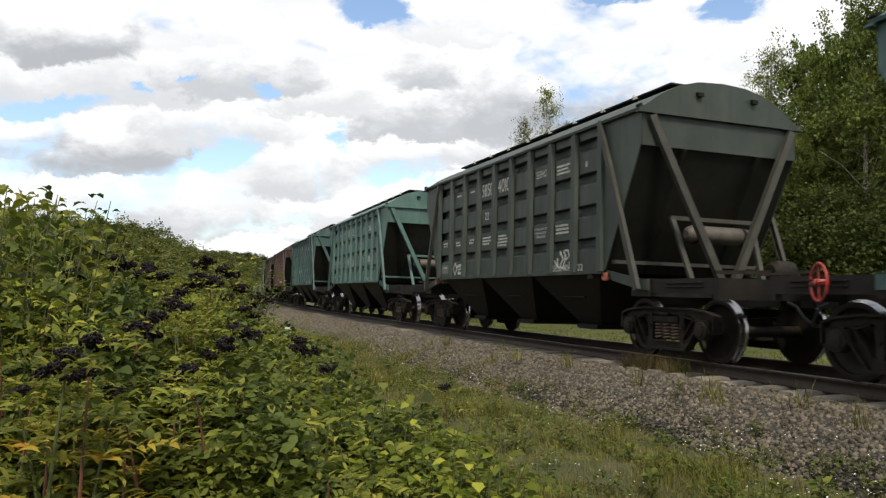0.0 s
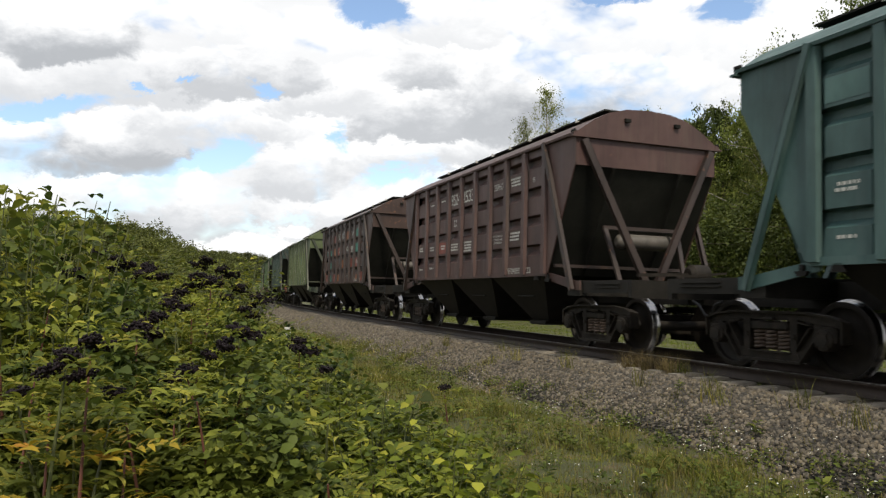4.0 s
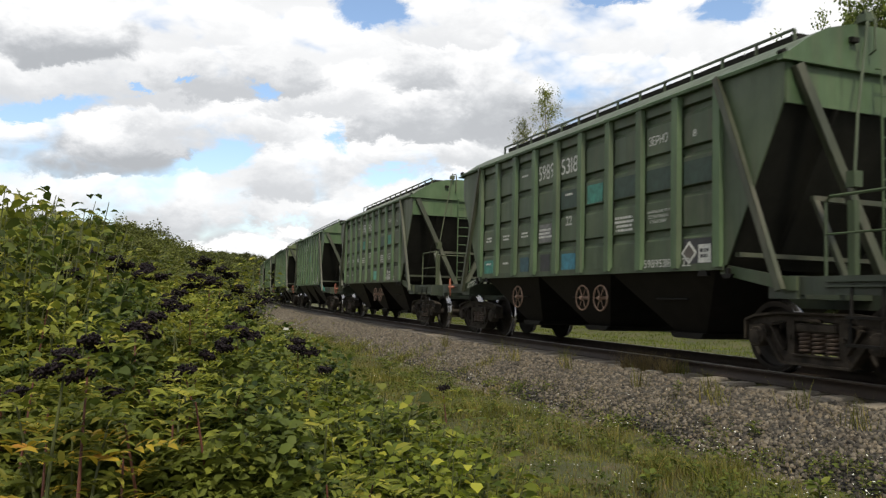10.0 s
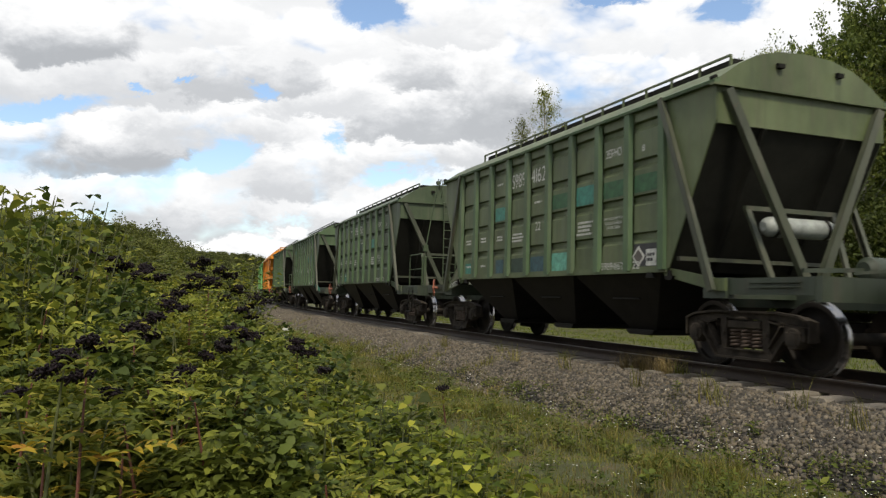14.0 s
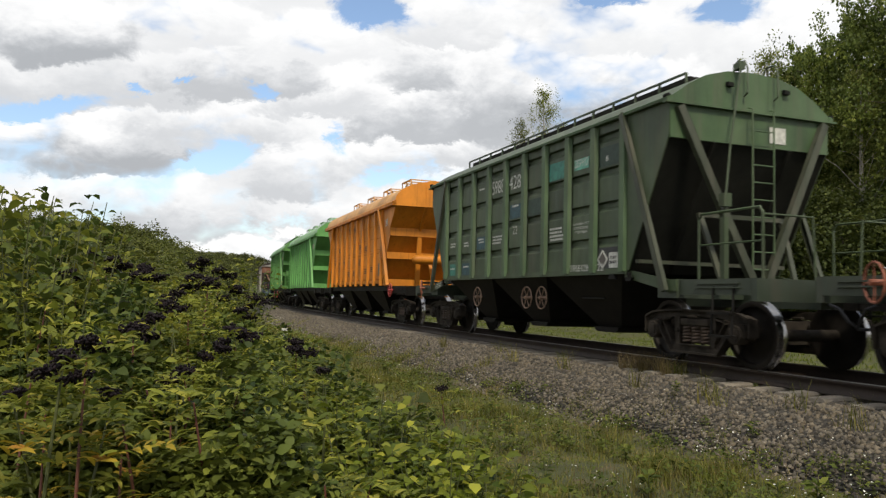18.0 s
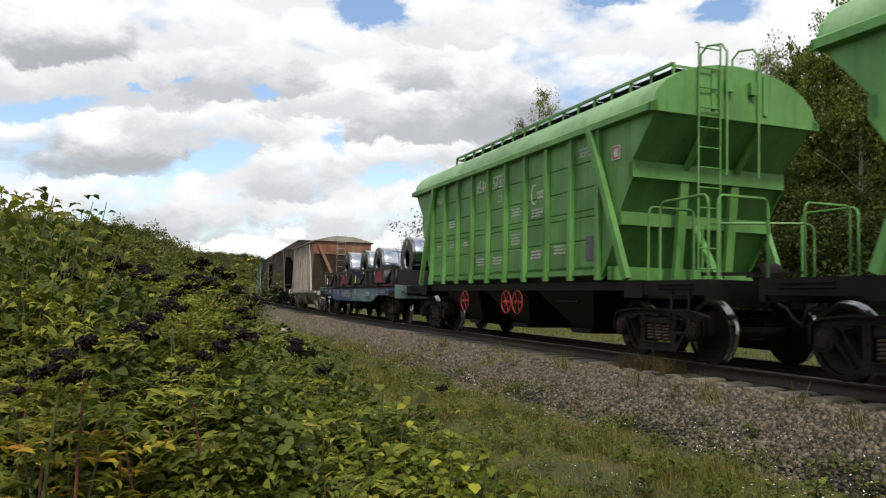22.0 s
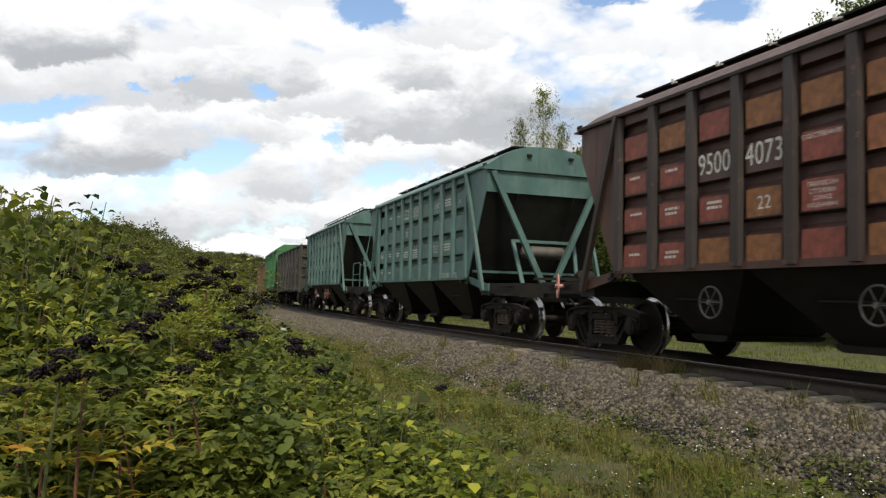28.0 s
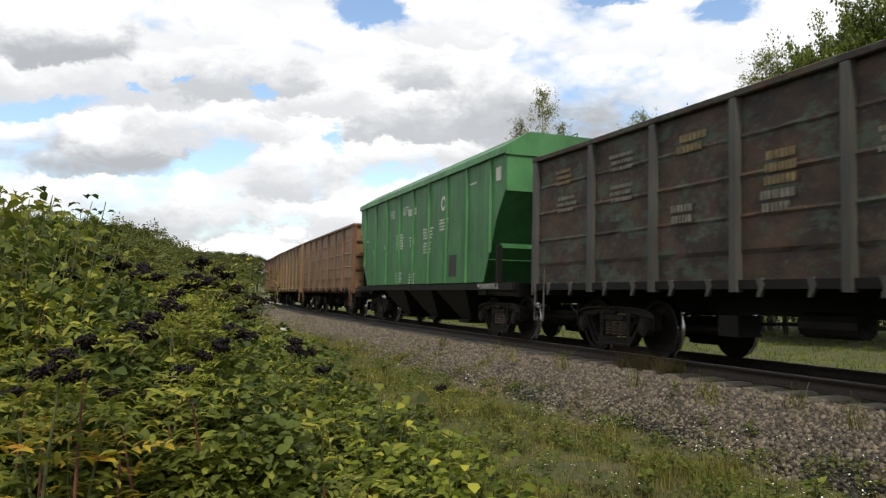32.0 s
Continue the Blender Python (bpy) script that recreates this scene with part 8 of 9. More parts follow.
def right_woods():
    r = random.Random(21)
    # (right, top, depth, kind, width)
    rows = ((966, 150, 47, "birch", 0.75), (930, 205, 46.5, "birch", 0.7), (905, 258, 46, "birch", 0.9), (1000, 215, 47.5, "birch", 0.7), (1003, 262, 45, "thorn", 1.0), (1046, 232, 45, "ash", 0.8), (1085, 262, 43, "thorn", 1.2), (1142, 190, 43, "birch", 1.0), (1190, 196, 42, "ash", 0.9),
            (1232, 172, 40, "ash", 0.9), (1275, 146, 38, "oak", 0.8), (1318, 128, 37, "ash", 0.9), (1362, 84, 34, "birch", 1.1), (1428, 26, 33, "oak", 0.75), (1475, 35, 31, "ash", 0.9), (1535, -40, 30, "oak", 0.8), (1590, -90, 28, "oak", 0.9),
            (1660, -110, 26, "ash", 1.0), (1740, -120, 25, "oak", 1.0), (1850, -90, 24, "ash", 1.0), (830, 345, 56, "thorn", 1.2), (868, 300, 52, "ash", 0.8), (790, 392, 62, "thorn", 1.2), (1520, 120, 27, "birch", 1.0), (1440, 180, 29, "ash", 1.0), (1340, 230, 33, "birch", 1.1),
            (1250, 280, 36, "birch", 1.1), (1160, 310, 39, "thorn", 1.3), (1390, 300, 30, "thorn", 1.4), (1500, 310, 26, "thorn", 1.4), (1290, 350, 33, "thorn", 1.3), (1090, 350, 41, "thorn", 1.3), (1010, 370, 44, "thorn", 1.3), (940, 360, 47, "thorn", 1.3), (1580, 330, 24, "thorn", 1.5), (1210, 390, 36, "thorn", 1.3),
            (1450, 400, 27, "thorn", 1.5), (1330, 410, 31, "thorn", 1.4), (880, 400, 50, "thorn", 1.3))
    for k, (px, py, d, kind, wide) in enumerate(rows):
        x, y, z = in_view(px, py, d)
        g = float(height(np.array([x]), np.array([y]))[0]) - 0.05
        tree(kind, k, x, y, g, (z - g) * (0.97 if kind == "birch" else 0.86), r.uniform(0, 360), wide * (0.9 if kind == "birch" else 0.8))
    # the wood goes on behind
    for k in range(34):
        px, d = r.uniform(760, 1900), r.uniform(50, 85)
        top = 320 - (px - 900) * 0.36 + r.uniform(0, 50)
        x, y, z = in_view(px, max(-60, top + 95), d)
        if px < 900:
            x, y, z = in_view(px, max(380, 740 - 0.42 * px), d)
        off, s = offset_of([x], [y])
        if off[0] > -12:
            continue
        g = float(height(np.array([x]), np.array([y]))[0]) - 0.05
        tree(r.choice(("ash", "oak")), k, x, y, g, max(3.0, z - g), r.uniform(0, 360), 0.9)


def left_woods():
    r = random.Random(33)
    ridge = ((-200, 340), (0, 362), (50, 364), (100, 366), (180, 373), (225, 382), (252, 402), (285, 420), (330, 432), (352, 446), (400, 446), (440, 449), (480, 456), (560, 462))

    def top_at(px):
        return float(np.interp(px, [a for a, b in ridge], [b for a, b in ridge]))
    for k in range(70):
        px = -180 + 440 * (k + r.random()) / 70
        d = r.uniform(38, 62)
        x, y, z = in_view(px, top_at(px) + r.uniform(0, 8) + (k % 3) * 12, d)
        g = float(height(np.array([x]), np.array([y]))[0]) - 0.1
        tree(r.choice(("thorn", "thorn", "ash")), k, x, y, g, max(2.0, z - g - 0.85), r.uniform(0, 360), r.uniform(1.0, 1.5), "trees on the hillside", True)
    for k in range(26):
        px = 235 + 130 * (k + r.random()) / 26
        d = r.uniform(70, 100)
        x, y, z = in_view(px, top_at(px) + r.uniform(0, 5) + (k % 3) * 6, d)
        g = float(height(np.array([x]), np.array([y]))[0]) - 0.1
        tree(r.choice(("thorn", "ash")), k, x, y, g, max(3.0, z - g - 0.8), r.uniform(0, 360), r.uniform(1.1, 1.6), "trees on the hillside", True)
    for k in range(46):
        px = 335 + 300 * (k + r.random()) / 46
        d = r.uniform(150, 230)
        x, y, z = in_view(px, top_at(px) + r.uniform(0, 4) + (k % 3) * 4, d)
        off, s = offset_of([x], [y])
        if abs(off[0]) < 9:
            continue
        g = float(height(np.array([x]), np.array([y]))[0]) - 0.3
        tree(r.choice(("oak ridge", "ash ridge")), k, x, y, g, max(5.0, z - g), r.uniform(0, 360), r.uniform(1.2, 1.8), "far trees on the ridge", True)


right_woods()
left_woods()
# ---------- loose ballast stones and the marker ----------
def stones():
    m = Nodes("broken_ballast_stone", 0.85)
    isl = m.island()
    col = m.mix(isl, (0.013, 0.0112, 0.0085), (0.152, 0.130, 0.098))
    fr = m.n("Math")
    fr.operation = "FRACT"
    m.link(m.mul(isl, 23.7), fr.inputs[0])
    col = m.mix(m.ramp(fr.outputs[0], 0.8, 1.0), col, (0.28, 0.245, 0.195))
    fr2 = m.n("Math")
    fr2.operation = "FRACT"
    m.link(m.mul(isl, 71.1), fr2.inputs[0])
    col = m.mix(m.mul(m.ramp(fr2.outputs[0], 0.6, 0.9), 0.7), col, (0.12, 0.092, 0.056))
    m.colour(m.mix(m.mul(m.noise(40, 4, 0.6), 0.35), col, (0.075, 0.062, 0.047)))
    n = 92000
    s = -9 + 60 * rng.uniform(0, 1, n) ** 1.9
    off = np.where(rng.uniform(0, 1, n) < 0.86, rng.uniform(0.86, 3.1, n), rng.uniform(-1.6, 0.7, n))
    keep = (off < 2.6 + 0.25 * np.sin(1.9 * s) + rng.exponential(0.28, n) - 0.1)
    s, off = s[keep], off[keep]
    n = len(s)
    lean = math.tan(radians(-CANT))
    z = np.where(off < 1.4, -0.236, np.where(off < 1.62, -0.218 - (off - 1.32) * 0.07, -0.238 - (off - 1.62) * 0.455)) - rng.uniform(0, 0.02, n) + lean * off
    x, y = beside(s, off)
    z = np.maximum(z, height(x, y) + 0.0)
    size = rng.uniform(0.012, 0.029, n) * (1 + 0.012 * np.clip(s, 0, 60))
    cube = np.array([(a, b, c) for a in (-1, 1) for b in (-1, 1) for c in (-1, 1)], float)
    tri = np.array([(0, 1, 3), (0, 3, 2), (4, 6, 7), (4, 7, 5), (0, 4, 5), (0, 5, 1), (2, 3, 7), (2, 7, 6), (0, 2, 6), (0, 6, 4), (1, 5, 7), (1, 7, 3)])
    pts = cube[None] * rng.uniform(0.35, 1.25, (n, 8, 3)) * (size[:, None] * rng.uniform(0.7, 1.3, (n, 3)))[:, None, :]
    R = frames_of(rng.normal(0, 1, (n, 3)), rng.uniform(0, 6.28, n))
    v = np.einsum("nij,nkj->nki", R, pts) + np.stack([x, y, z], 1)[:, None, :]
    f = tri[None] + (np.arange(n) * 8)[:, None, None]
    tagged(new("ballast_stones", raw_mesh("ballast_stones", v.reshape(-1, 3), f.reshape(-1, 3), m.mat)), "loose grey and brown broken ballast stones", "stones", kind="stuff")


stones()


def distance_marker():
    x, y, z = in_view(508, 588, 27.0)
    g = float(height(np.array([x]), np.array([y]))[0])
    ob = tagged(new("distance_marker"), "small white trackside marker plate on a post", "marker")
    ob.matrix_world = pose(x, y, g, 0, 0, -12)
    top = z - g
    part("post", lambda: Shape().box(-0.03, 0.03, -0.03, 0.03, 0.0, top + 0.1), SLEEPER, ob)
    part("plate", lambda: Shape().soft_box(-0.12, 0.12, -0.055, -0.03, top - 0.16, top + 0.16, 0.01), WHITE, ob)
    words(ob, "6", -0.06, top - 0.1, 0.2, 0.12, -0.058, BLACK)


distance_marker()
# ---------- the train ----------
START = -1.035         # the first whole wagon's front coupler at the clip's start, along the track
rnd = random.Random(11)


def shade(name, rgb, rough=0.6):
    return plain(name, rgb, rough, 0.0, 0.5, 8.0)


TEAL_P = shade("teal_repaint", (0.03, 0.16, 0.12))
MINT_P = shade("mint_repaint", (0.1, 0.3, 0.22))
FRESH_P = shade("fresh_green_repaint", (0.018, 0.075, 0.025))
BLUE_P = shade("blue_repaint", (0.022, 0.062, 0.075))
DARK_P = shade("dark_green_repaint", (0.015, 0.035, 0.022))
RED_P = shade("red_primer", (0.17, 0.04, 0.025))
ORNG_P = shade("orange_primer", (0.2, 0.07, 0.025))
BROWN_P = shade("brown_primer", (0.06, 0.028, 0.018))
GREY_P = shade("grey_repaint", (0.12, 0.12, 0.115))
PALE_P = shade("pale_panel", (0.42, 0.44, 0.44))
BLACK_P = shade("black_board", (0.02, 0.02, 0.022))
CYAN_P = shade("cyan_repaint", (0.03, 0.15, 0.2))
OCHRE_P = shade("ochre_primer", (0.18, 0.07, 0.02))

DARKGREEN = paint("dark_green_paint", (0.022, 0.037, 0.028), 0.1, 0.12, seed=1)
TEAL = paint("sea_green_paint", (0.058, 0.135, 0.122), 0.12, 0.3, (0.16, 0.2, 0.18), seed=2)
TEAL2 = paint("deep_teal_paint", (0.035, 0.088, 0.083), 0.12, 0.25, (0.13, 0.16, 0.15), seed=3)
MAROON = paint("maroon_oxide_paint", (0.062, 0.025, 0.020), 0.35, 0.2, seed=4)
BROWNP = paint("dark_brown_paint", (0.027, 0.0145, 0.011), 0.55, 0.08, (0.08, 0.06, 0.045), seed=5)
RUSTY = paint("rust_brown_paint", (0.046, 0.021, 0.014), 0.6, 0.06, (0.07, 0.05, 0.036), seed=6)
LIGHTGREEN = paint("faded_green_paint", (0.090, 0.120, 0.044), 0.15, 0.3, seed=7)
BLUEGREEN = paint("blue_green_paint", (0.022, 0.048, 0.036), 0.12, 0.2, seed=8)
MIDGREEN = paint("mid_green_paint", (0.046, 0.074, 0.029), 0.2, 0.3, seed=9)
MIDGREEN2 = paint("leaf_green_paint", (0.060, 0.115, 0.042), 0.15, 0.3, seed=12)
OLIVE = paint("grimy_olive_paint", (0.048, 0.058, 0.032), 0.3, 0.4, seed=22)
GRIMEGREEN = paint("grimy_green_frame", (0.028, 0.042, 0.024), 0.3, 0.35, (0.07, 0.06, 0.045), seed=23)
MOSSGREEN = paint("moss_green_paint", (0.060, 0.078, 0.033), 0.2, 0.35, seed=13)
REDBROWN = paint("red_brown_paint", (0.065, 0.023, 0.014), 0.45, 0.15, (0.09, 0.06, 0.04), seed=14)
ORANGE = paint("fresh_orange_paint", (0.64, 0.215, 0.003), 0.04, 0.02, (0.30, 0.11, 0.005), 0.42, seed=15)
# roof in a paler orange than the sides
ORANGE_R = paint("pale_orange_roof", (0.6, 0.3, 0.072), 0.04, 0.3, (0.40, 0.27, 0.14), 0.6, seed=15.5)
VIVID = paint("fresh_green_paint", (0.102, 0.28, 0.06), 0.03, 0.12, (0.15, 0.3, 0.14), 0.42, seed=16)
_m = Nodes("grimy_gondola_paint", 0.75)
_a, _b, _c = _m.noise(1.7, 7, 0.72, (1, 1, 1.3), own=True), _m.noise(1.5, 7, 0.72, (1, 1, 1.8), (5, 1, 2), own=True), _m.noise(14, 4, 0.65, (1, 1, 0.6), own=True)
_col = _m.mix(_m.ramp(_a, 0.40, 0.62), (0.011, 0.0065, 0.0045), (0.050, 0.026, 0.014))
_col = _m.mix(_m.mul(_m.ramp(_b, 0.50, 0.58), 0.85), _col, (0.038, 0.056, 0.038))
_col = _m.mix(_m.mul(_m.ramp(_c, 0.60, 0.70), 0.5), _col, (0.095, 0.075, 0.05))
GONDOLA = _m.colour(_col).bump(_a, 0.3, 0.02).mat
MINT = paint("bright_mint_green_paint", (0.125, 0.36, 0.087), 0.03, 0.12, (0.15, 0.3, 0.14), 0.42, seed=24)
GREENY = paint("signal_green_paint", (0.035, 0.165, 0.045), 0.05, 0.12, (0.08, 0.2, 0.09), 0.42, seed=18)
TANRUST = paint("tan_rust_paint", (0.21, 0.125, 0.05), 0.4, 0.3, (0.24, 0.17, 0.09), seed=19)
TANRIB = paint("rust_post_paint", (0.15, 0.065, 0.03), 0.5, 0.3, seed=20)
POSTS = paint("grey_post_paint", (0.036, 0.034, 0.029), 0.3, 0.4, (0.08, 0.076, 0.067), seed=21)

# the roofs' sky sheen is put into this paler green, under dust streaks
GREEN_R = paint("sheen_green_roof", (0.21, 0.40, 0.18), 0.03, 0.4, (0.34, 0.44, 0.30), 0.45, seed=25)

TRAIN = [
    (grain_hopper, dict(paint=TEAL2, strut=TEAL2, end_wheel=RED, number="95174022", label="dark green grain hopper wagon with pressed side panels", seed=30)),
    (grain_hopper, dict(paint=DARKGREEN, hook=ORANGE_MARK, number="58504010", label="dark green grain hopper wagon with white stencils", graffiti=((7, 3, 3), (1, 3, 14)), patches=((0, 3, GREY_P, 0.5, 0.22),), seed=31)),
    (grain_hopper, dict(paint=TEAL, strut=TEAL, number="9540338", label="sea-green grain hopper wagon with dusty panels", seed=32)),
    (grain_hopper, dict(paint=TEAL2, strut=TEAL2, number="95179461", label="teal grain hopper wagon with white stencils", seed=33, patches=((8, 3, GREY_P, 0.6, 0.34), (0, 0, TEAL, 0.6, 0.3)))),
    (grain_hopper, dict(paint=MAROON, strut=BROWNP, number="95241533", label="maroon grain hopper wagon with faded roof", seed=34, patches=((2, 2, RED_P, 0.6, 0.3),))),
    (grain_hopper, dict(paint=RUSTY, strut=BROWNP, rib=BROWNP, number="95240172", label="rust-brown grain hopper wagon with red and green repaint patches", seed=35, under=UNDER,
                        patches=((0, 2, BROWN_P, .6, .3), (0, 1, TEAL_P, .3, .2), (1, 1, TEAL_P, .45, .25), (1, 2, TEAL_P, .4, .28), (0, 3, RED_P, .6, .33), (1, 3, TEAL_P, .4, .28), (2, 0, RED_P, .6, .34),
                                 (2, 1, ORNG_P, .62, .34), (3, 1, RED_P, .62, .34), (5, 0, ORNG_P, .62, .34), (4, 2, ORNG_P, .5, .34), (6, 2, RED_P, .62, .36), (7, 2, RED_P, .64, .36), (7, 0, TEAL_P, .6, .3), (7, 1, TEAL_P, .64, .34),
                                 (0, 0, BROWN_P, .5, .3), (2, 3, RED_P, .6, .33), (3, 2, BROWN_P, .6, .33), (7, 3, ORNG_P, .4, .2), (8, 3, RED_P, .62, .34), (3, 3, ORNG_P, .6, .3)),
                        texts=((5, 1, 3), (6, 1, 4), (5, 3, 1), (0, 1, 1), (7, 2, 2)))),
    (grain_hopper, dict(paint=LIGHTGREEN, frame=GRIMEGREEN, strut=OLIVE, brace=MIDGREEN, number="59895192", label="faded light-green grain hopper wagon with a pale air tank", gcol=7, under_second=1, tz=2.30, tank_mat=PALE_TANK, seed=36,
                        patches=((0, 3, TEAL_P, .3, .2), (1, 3, BLUE_P, .5, .3), (3, 3, BLUE_P, .5, .3), (6, 3, CYAN_P, .35, .33), (7, 3, CYAN_P, .3, .3), (2, 1, BLUE_P, .4, .3), (6, 1, TEAL_P, .6, .34), (8, 3, BLACK_P, .66, .4), (3, 1, TEAL_P, .5, .2)), graffiti=((8, 3, 11),))),
    (grain_hopper, dict(paint=BLUEGREEN, number="58529496", label="dark blue-green grain hopper wagon with a cyan repainted panel", seed=37, ncol=3, gcol=5, under_second=1,
                        patches=((7, 0, CYAN_P, .66, .36), (7, 1, CYAN_P, .66, .34), (8, 1, BLUE_P, .6, .3), (0, 3, PALE_P, .2, .24), (7, 2, BLUE_P, .6, .3)), texts=((0, 2, 2), (1, 2, 2), (2, 2, 2), (3, 2, 3), (4, 2, 4), (6, 1, 2), (7, 1, 4), (8, 1, 3), (1, 3, 1), (7, 2, 3)))),
    (grain_hopper, dict(paint=MIDGREEN, frame=GRIMEGREEN, strut=OLIVE, rib=MIDGREEN2, end=MIDGREEN2, number="59895318", label="green grain hopper wagon with ladder and brake platform", gcol=7, under_second=1, tz=2.30, ladder=True, tank=False, seed=38, wheels_under=((-2.3, 0.95), (0.35, 0.95), (0.95, 0.95)),
                        patches=((5, 1, TEAL_P, .5, .33), (4, 1, DARK_P, .62, .34), (6, 1, DARK_P, .62, .34), (7, 1, DARK_P, .62, .34), (8, 1, DARK_P, .62, .34), (0, 3, TEAL_P, .5, .3), (4, 3, CYAN_P, .5, .3), (3, 3, BLACK_P, .4, .34), (8, 3, BLACK_P, .62, .4), (3, 2, GREY_P, .5, .36), (2, 3, BLUE_P, .4, .3)), graffiti=((8, 3, 13),))),
    (grain_hopper, dict(paint=MOSSGREEN, frame=GRIMEGREEN, strut=OLIVE, rib=MIDGREEN2, end=MIDGREEN2, number="59881481", label="moss-green grain hopper wagon with ladder and brake platform", gcol=7, under_second=1, tz=2.30, ladder=True, tank=False, seed=39, wheels_under=((0.6, 0.95), (1.3, 0.95)),
                        patches=((3, 1, TEAL_P, .4, .3), (2, 1, DARK_P, .6, .3), (7, 3, BLACK_P, .6, .36), (6, 1, DARK_P, .6, .34), (7, 1, TEAL_P, .5, .3), (5, 3, MINT_P, .5, .3)), graffiti=((7, 3, 12),))),
    (grain_hopper, dict(paint=MIDGREEN2, frame=GRIMEGREEN, strut=OLIVE, brace=TEAL_P, number="59880807", label="green grain hopper wagon with pale air tank and graffiti", gcol=7, under_second=1, tz=2.30, tank_mat=PALE_TANK, catwalk=True, seed=40,
                        patches=((5, 1, TEAL_P, .5, .3), (0, 3, TEAL_P, .3, .2), (2, 2, TEAL_P, .4, .3), (4, 1, GREY_P, .5, .3), (6, 1, DARK_P, .6, .3), (8, 2, TEAL_P, .3, .3), (8, 3, BLACK_P, .7, .4), (4, 3, MINT_P, .5, .2)), graffiti=((8, 3, 15),))),
    (grain_hopper, dict(paint=LIGHTGREEN, frame=GRIMEGREEN, strut=OLIVE, rib=MIDGREEN2, number="59894162", label="green grain hopper wagon with teal repaint patches", gcol=7, under_second=1, tz=2.30, tank_mat=PALE_TANK, catwalk=True, seed=41,
                        patches=((0, 3, TEAL_P, .35, .25), (5, 3, MINT_P, .6, .36), (4, 3, BLUE_P, .6, .3), (3, 3, DARK_P, .6, .3), (6, 1, TEAL_P, .6, .34), (5, 1, FRESH_P, .68, .28), (7, 1, FRESH_P, .68, .28), (8, 1, FRESH_P, .68, .28), (2, 1, TEAL_P, .5, .3), (8, 3, BLACK_P, .66, .4), (2, 3, BLUE_P, .4, .3)), graffiti=((8, 3, 18),))),
    (grain_hopper, dict(paint=MIDGREEN, frame=GRIMEGREEN, strut=OLIVE, rib=MIDGREEN2, number="59889041", label="green grain hopper wagon with raised roof catwalk", gcol=7, under_second=1, tz=2.30, ladder=True, tank=False, seed=42, patches=((4, 1, DARK_P, .6, .3), (6, 1, TEAL_P, .5, .3), (1, 3, TEAL_P, .4, .3)))),
    (grain_hopper, dict(paint=MIDGREEN, frame=GRIMEGREEN, strut=OLIVE, rib=MIDGREEN2, end=MIDGREEN2, brace=TEAL_P, number="59880526", label="mid-green grain hopper wagon with pale air tank", gcol=7, under_second=1, tz=2.30, tank_mat=MINT_TANK, catwalk=True, seed=43,
                        patches=((0, 0, CYAN_P, .5, .22), (6, 1, TEAL_P, .6, .34), (7, 1, BLUE_P, .66, .36), (8, 1, FRESH_P, .68, .3), (5, 1, FRESH_P, .6, .26), (8, 3, BLACK_P, .7, .4), (2, 2, TEAL_P, .45, .3), (3, 2, FRESH_P, .5, .3), (4, 2, BLUE_P, .3, .2), (7, 3, CYAN_P, .3, .22), (2, 3, CYAN_P, .5, .16)), graffiti=((8, 3, 21),))),
    (grain_hopper, dict(paint=MIDGREEN, frame=GRIMEGREEN, strut=OLIVE, rib=MIDGREEN2, end=MIDGREEN2, number="59884281", label="green grain hopper wagon with ladder and underslung handwheels", gcol=7, under_second=1, tz=2.30, ladder=True, tank=False, seed=44, wheels_under=((-2.2, 0.95), (0.4, 0.95), (1.05, 0.95)),
                        patches=((6, 0, TEAL_P, .6, .34), (7, 0, MINT_P, .5, .2), (4, 1, BLUE_P, .5, .3), (5, 1, DARK_P, .6, .34), (8, 3, BLACK_P, .62, .4), (0, 3, TEAL_P, .4, .3), (8, 0, DARK_P, .62, .34), (2, 2, BLUE_P, .5, .3), (1, 3, BLUE_P, .5, .3)), graffiti=((8, 3, 24),))),
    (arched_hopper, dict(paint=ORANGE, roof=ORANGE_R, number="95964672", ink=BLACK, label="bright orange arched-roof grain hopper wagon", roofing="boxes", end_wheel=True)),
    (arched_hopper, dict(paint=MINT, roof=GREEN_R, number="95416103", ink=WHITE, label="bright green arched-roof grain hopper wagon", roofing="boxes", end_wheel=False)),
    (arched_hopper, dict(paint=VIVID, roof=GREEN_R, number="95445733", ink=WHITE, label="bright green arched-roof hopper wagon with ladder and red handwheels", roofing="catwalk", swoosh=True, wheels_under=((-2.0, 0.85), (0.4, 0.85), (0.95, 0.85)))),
    (flat_wagon, dict(label="blue and teal flat wagon with black coil racks")),
    (dusty_hopper, dict(label="dusty rust-coloured mineral hopper wagon with dented sides")),
    (grain_hopper, dict(paint=BROWNP, strut=BROWNP, panel=RUSTY, number="95241087", label="dark brown grain hopper wagon with rust patches", seed=50, tank_mat=GREY_TANK,
                        patches=((0, 2, ORNG_P, .6, .3), (1, 2, ORNG_P, .6, .3), (2, 2, RED_P, .6, .3), (2, 1, ORNG_P, .6, .3), (3, 1, RED_P, .6, .3), (4, 1, ORNG_P, .6, .3), (4, 2, RED_P, .6, .3), (7, 3, RED_P, .6, .3), (7, 0, PALE_P, .3, .3), (4, 0, BROWN_P, .6, .3)))),
    (grain_hopper, dict(paint=REDBROWN, strut=BROWNP, rib=BROWNP, number="95004073", label="red-brown grain hopper wagon with ochre patches and grey handwheels", seed=51, end_wheel=PINK, wheel_mat=GREY_TANK, ladder=False, wheels_under=((-2.0, 0.92), (0.62, 0.92)), nz=2.70, tz=2.12, under_second=1, ncol=2, grain=False,
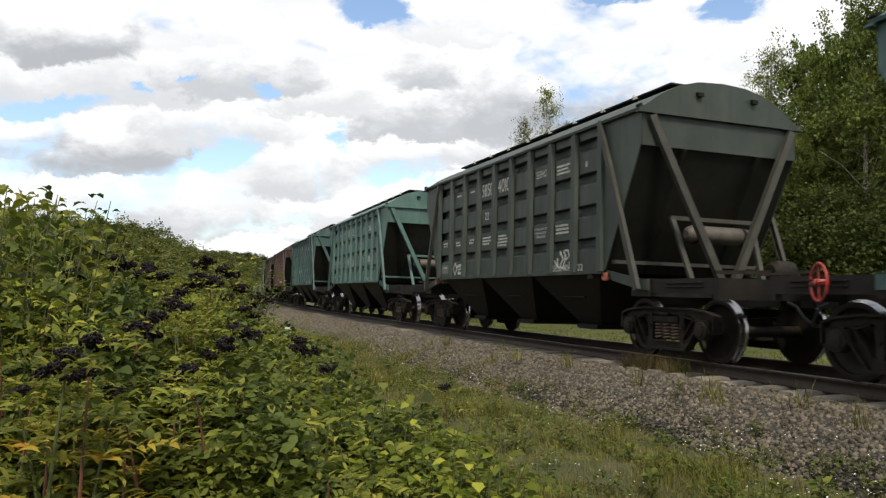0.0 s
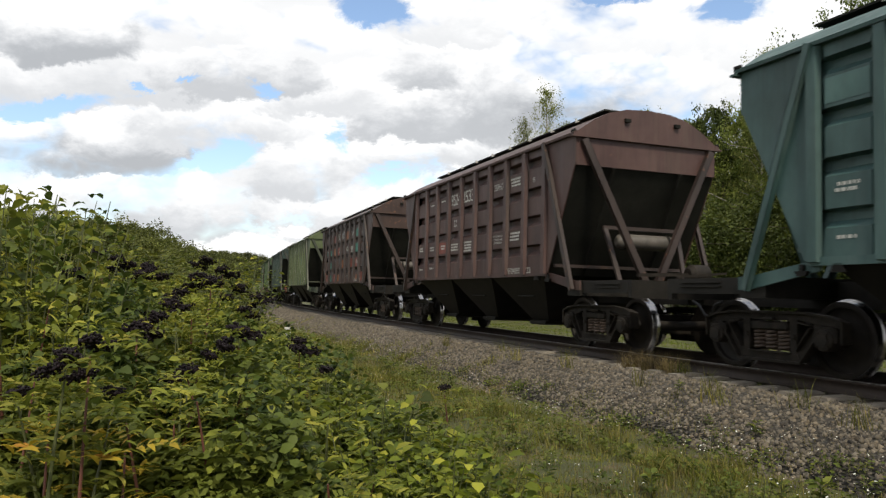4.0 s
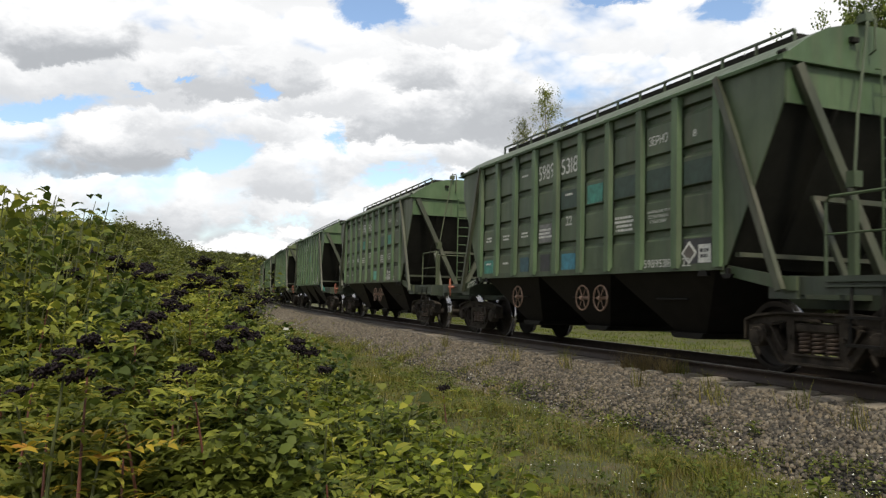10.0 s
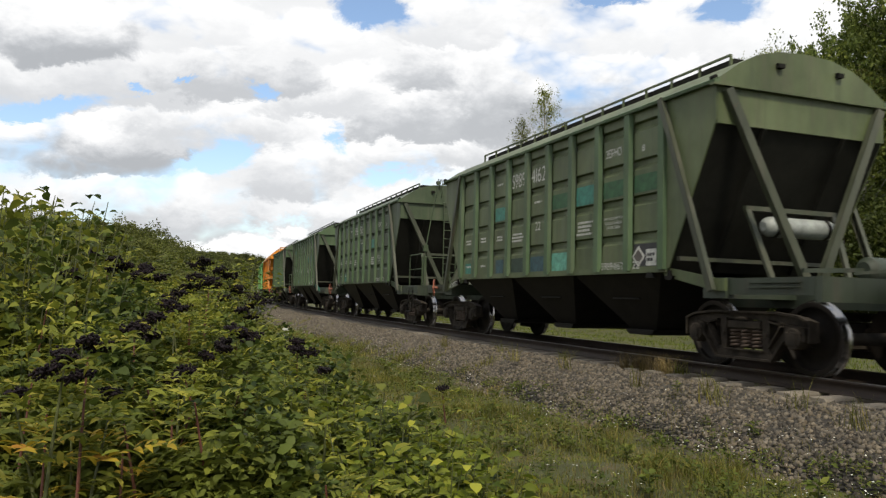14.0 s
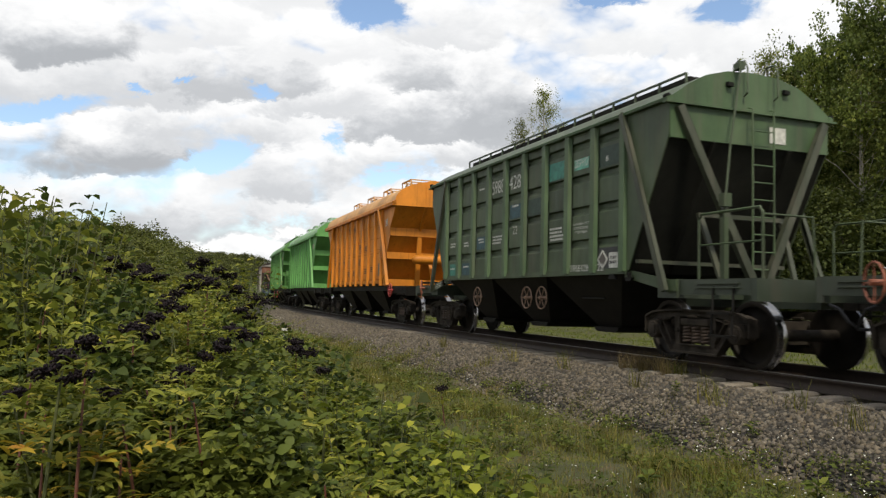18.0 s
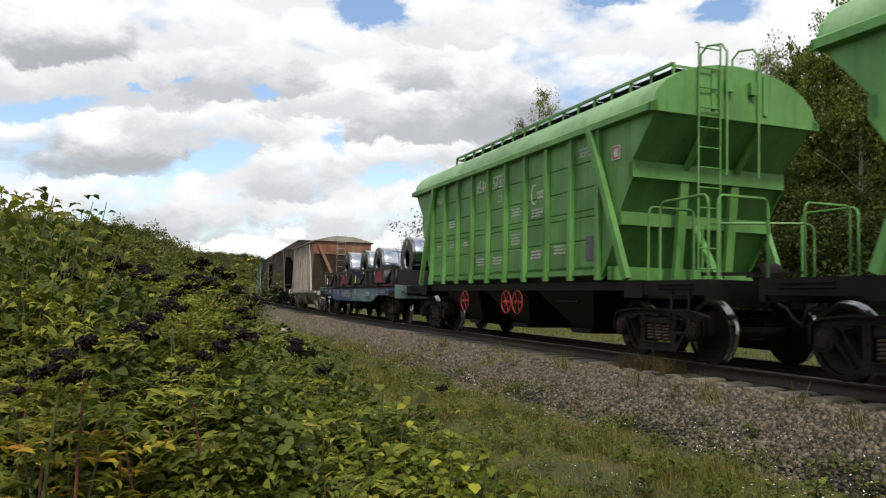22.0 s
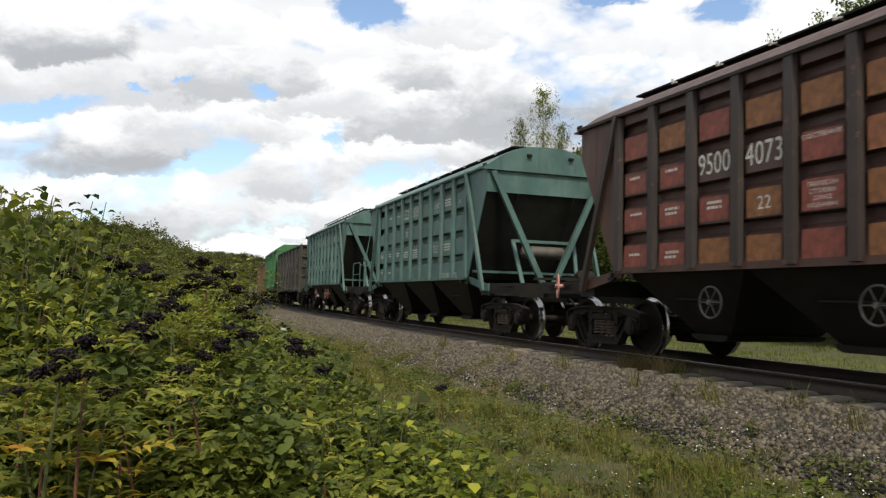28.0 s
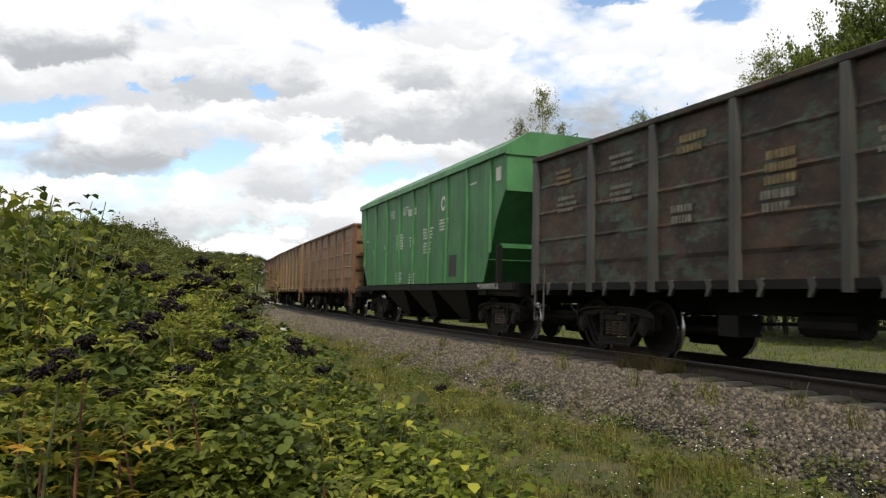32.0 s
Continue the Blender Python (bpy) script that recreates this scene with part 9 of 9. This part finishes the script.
                        patches=((0, 0, RED_P, .6, .37), (1, 0, OCHRE_P, .6, .37), (2, 0, RED_P, .6, .37), (3, 0, OCHRE_P, .6, .37), (4, 0, OCHRE_P, .6, .37), (5, 0, OCHRE_P, .6, .37), (0, 1, RED_P, .55, .3), (1, 1, RED_P, .55, .3), (0, 2, RED_P, .58, .33), (1, 2, RED_P, .58, .33), (2, 2, RED_P, .58, .33), (3, 2, OCHRE_P, .58, .36), (1, 3, RED_P, .58, .34), (3, 3, OCHRE_P, .58, .34), (5, 2, OCHRE_P, .6, .37), (6, 0, OCHRE_P, .6, .37), (6, 2, OCHRE_P, .6, .37), (7, 1, OCHRE_P, .6, .34), (4, 1, RED_P, .58, .34), (5, 1, ORNG_P, .6, .37), (6, 1, OCHRE_P, .6, .37), (4, 2, RED_P, .6, .37), (4, 3, RED_P, .6, .37), (0, 3, RED_P, .6, .37), (2, 3, OCHRE_P, .6, .37), (5, 3, OCHRE_P, .6, .37)),
                        lines=((4, 1, ("СОБСТВЕННИК",)), (4, 2, ("ПРИПИСАН", "СТЛИМАН", "ДОНЖД", "КОД49000"))),
                        texts=((0, 2, 1), (1, 2, 2), (2, 2, 2), (0, 3, 1), (1, 3, 2), (0, 1, 1), (1, 1, 1)))),
    (grain_hopper, dict(paint=TEAL, strut=TEAL, number="53225058", label="sea-green grain hopper wagon with streaked roof end", seed=52)),
    (grain_hopper, dict(paint=TEAL, strut=TEAL, number="53224480", label="sea-green grain hopper wagon with ladder and pink handwheels", seed=53, ladder=True, tank=False, wheel_mat=PINK, wheels_under=((-2.5, 0.95), (0.2, 0.95), (0.85, 0.95)))),
    (gondola, dict(paint=GONDOLA, rib=POSTS, label="grimy dark gondola wagon with faded stencils", marks=True, end_wheel=True)),
    (smooth_hopper, dict(paint=GREENY, label="signal-green smooth-sided hopper wagon with white stencils")),
    (gondola, dict(paint=TANRUST, rib=TANRIB, rail=TANRIB, label="tan and rust gondola wagon with worn paint", patches=((-3, 2.6, 1.2, 0.8, GREY_P), (0.5, 2.9, 1.1, 0.6, OCHRE_P), (3.2, 2.2, 1.0, 0.7, GREY_P), (5.2, 2.9, 1.3, 0.9, OCHRE_P)))),
    (gondola, dict(paint=TANRUST, rib=TANRUST, rail=TANRIB, label="tan gondola wagon with worn paint")),
    (gondola, dict(paint=TANRUST, rib=TANRIB, rail=TANRIB, label="tan and rust gondola wagon with worn paint")),
]

ROLLING = []      # wagon, its wheelsets, middle behind the first coupler, half base
SPAN = {grain_hopper: 10.5, arched_hopper: 10.5, flat_wagon: 9.72, dusty_hopper: 7.8, gondola: 8.65, smooth_hopper: 10.5}


def build_train():
    back = -14.72
    for maker, spec in TRAIN:
        wagon, turning, L = maker(spec)
        ROLLING.append((wagon, turning, back + L / 2, SPAN[maker] / 2, None))
        if maker is flat_wagon:
            for coil, m in steel_coils(L):
                ROLLING.append((coil, [], back + L / 2, SPAN[maker] / 2, m))
        back += L


build_train()


def wagon_pose(middle, half, t):
    s = START + middle - travelled(t)
    ax, ay, _ = line(s - half)
    bx, by, _ = line(s + half)
    return pose((ax + bx) / 2, (ay + by) / 2, 0, CANT, 0, math.degrees(math.atan2(ay - by, ax - bx)))


def motions():
    """The train rolls by; each wheelset turns as far as the rails carry it."""
    times = [k * 0.5 for k in range(65)]
    beat = [k * 2 / 30 for k in range(481)]
    for wagon, turning, middle, half, m in ROLLING:
        walk(wagon, [(t, wagon_pose(middle, half, t) @ (m or Matrix.Identity(4))) for t in times])
        for axle in turning:
            x = axle.location.x
            walk(axle, [(t, Matrix.Translation((x, 0, WHEEL_R)) @ Matrix.Rotation(travelled(t) / WHEEL_R, 4, "Y")) for t in beat])


motions()
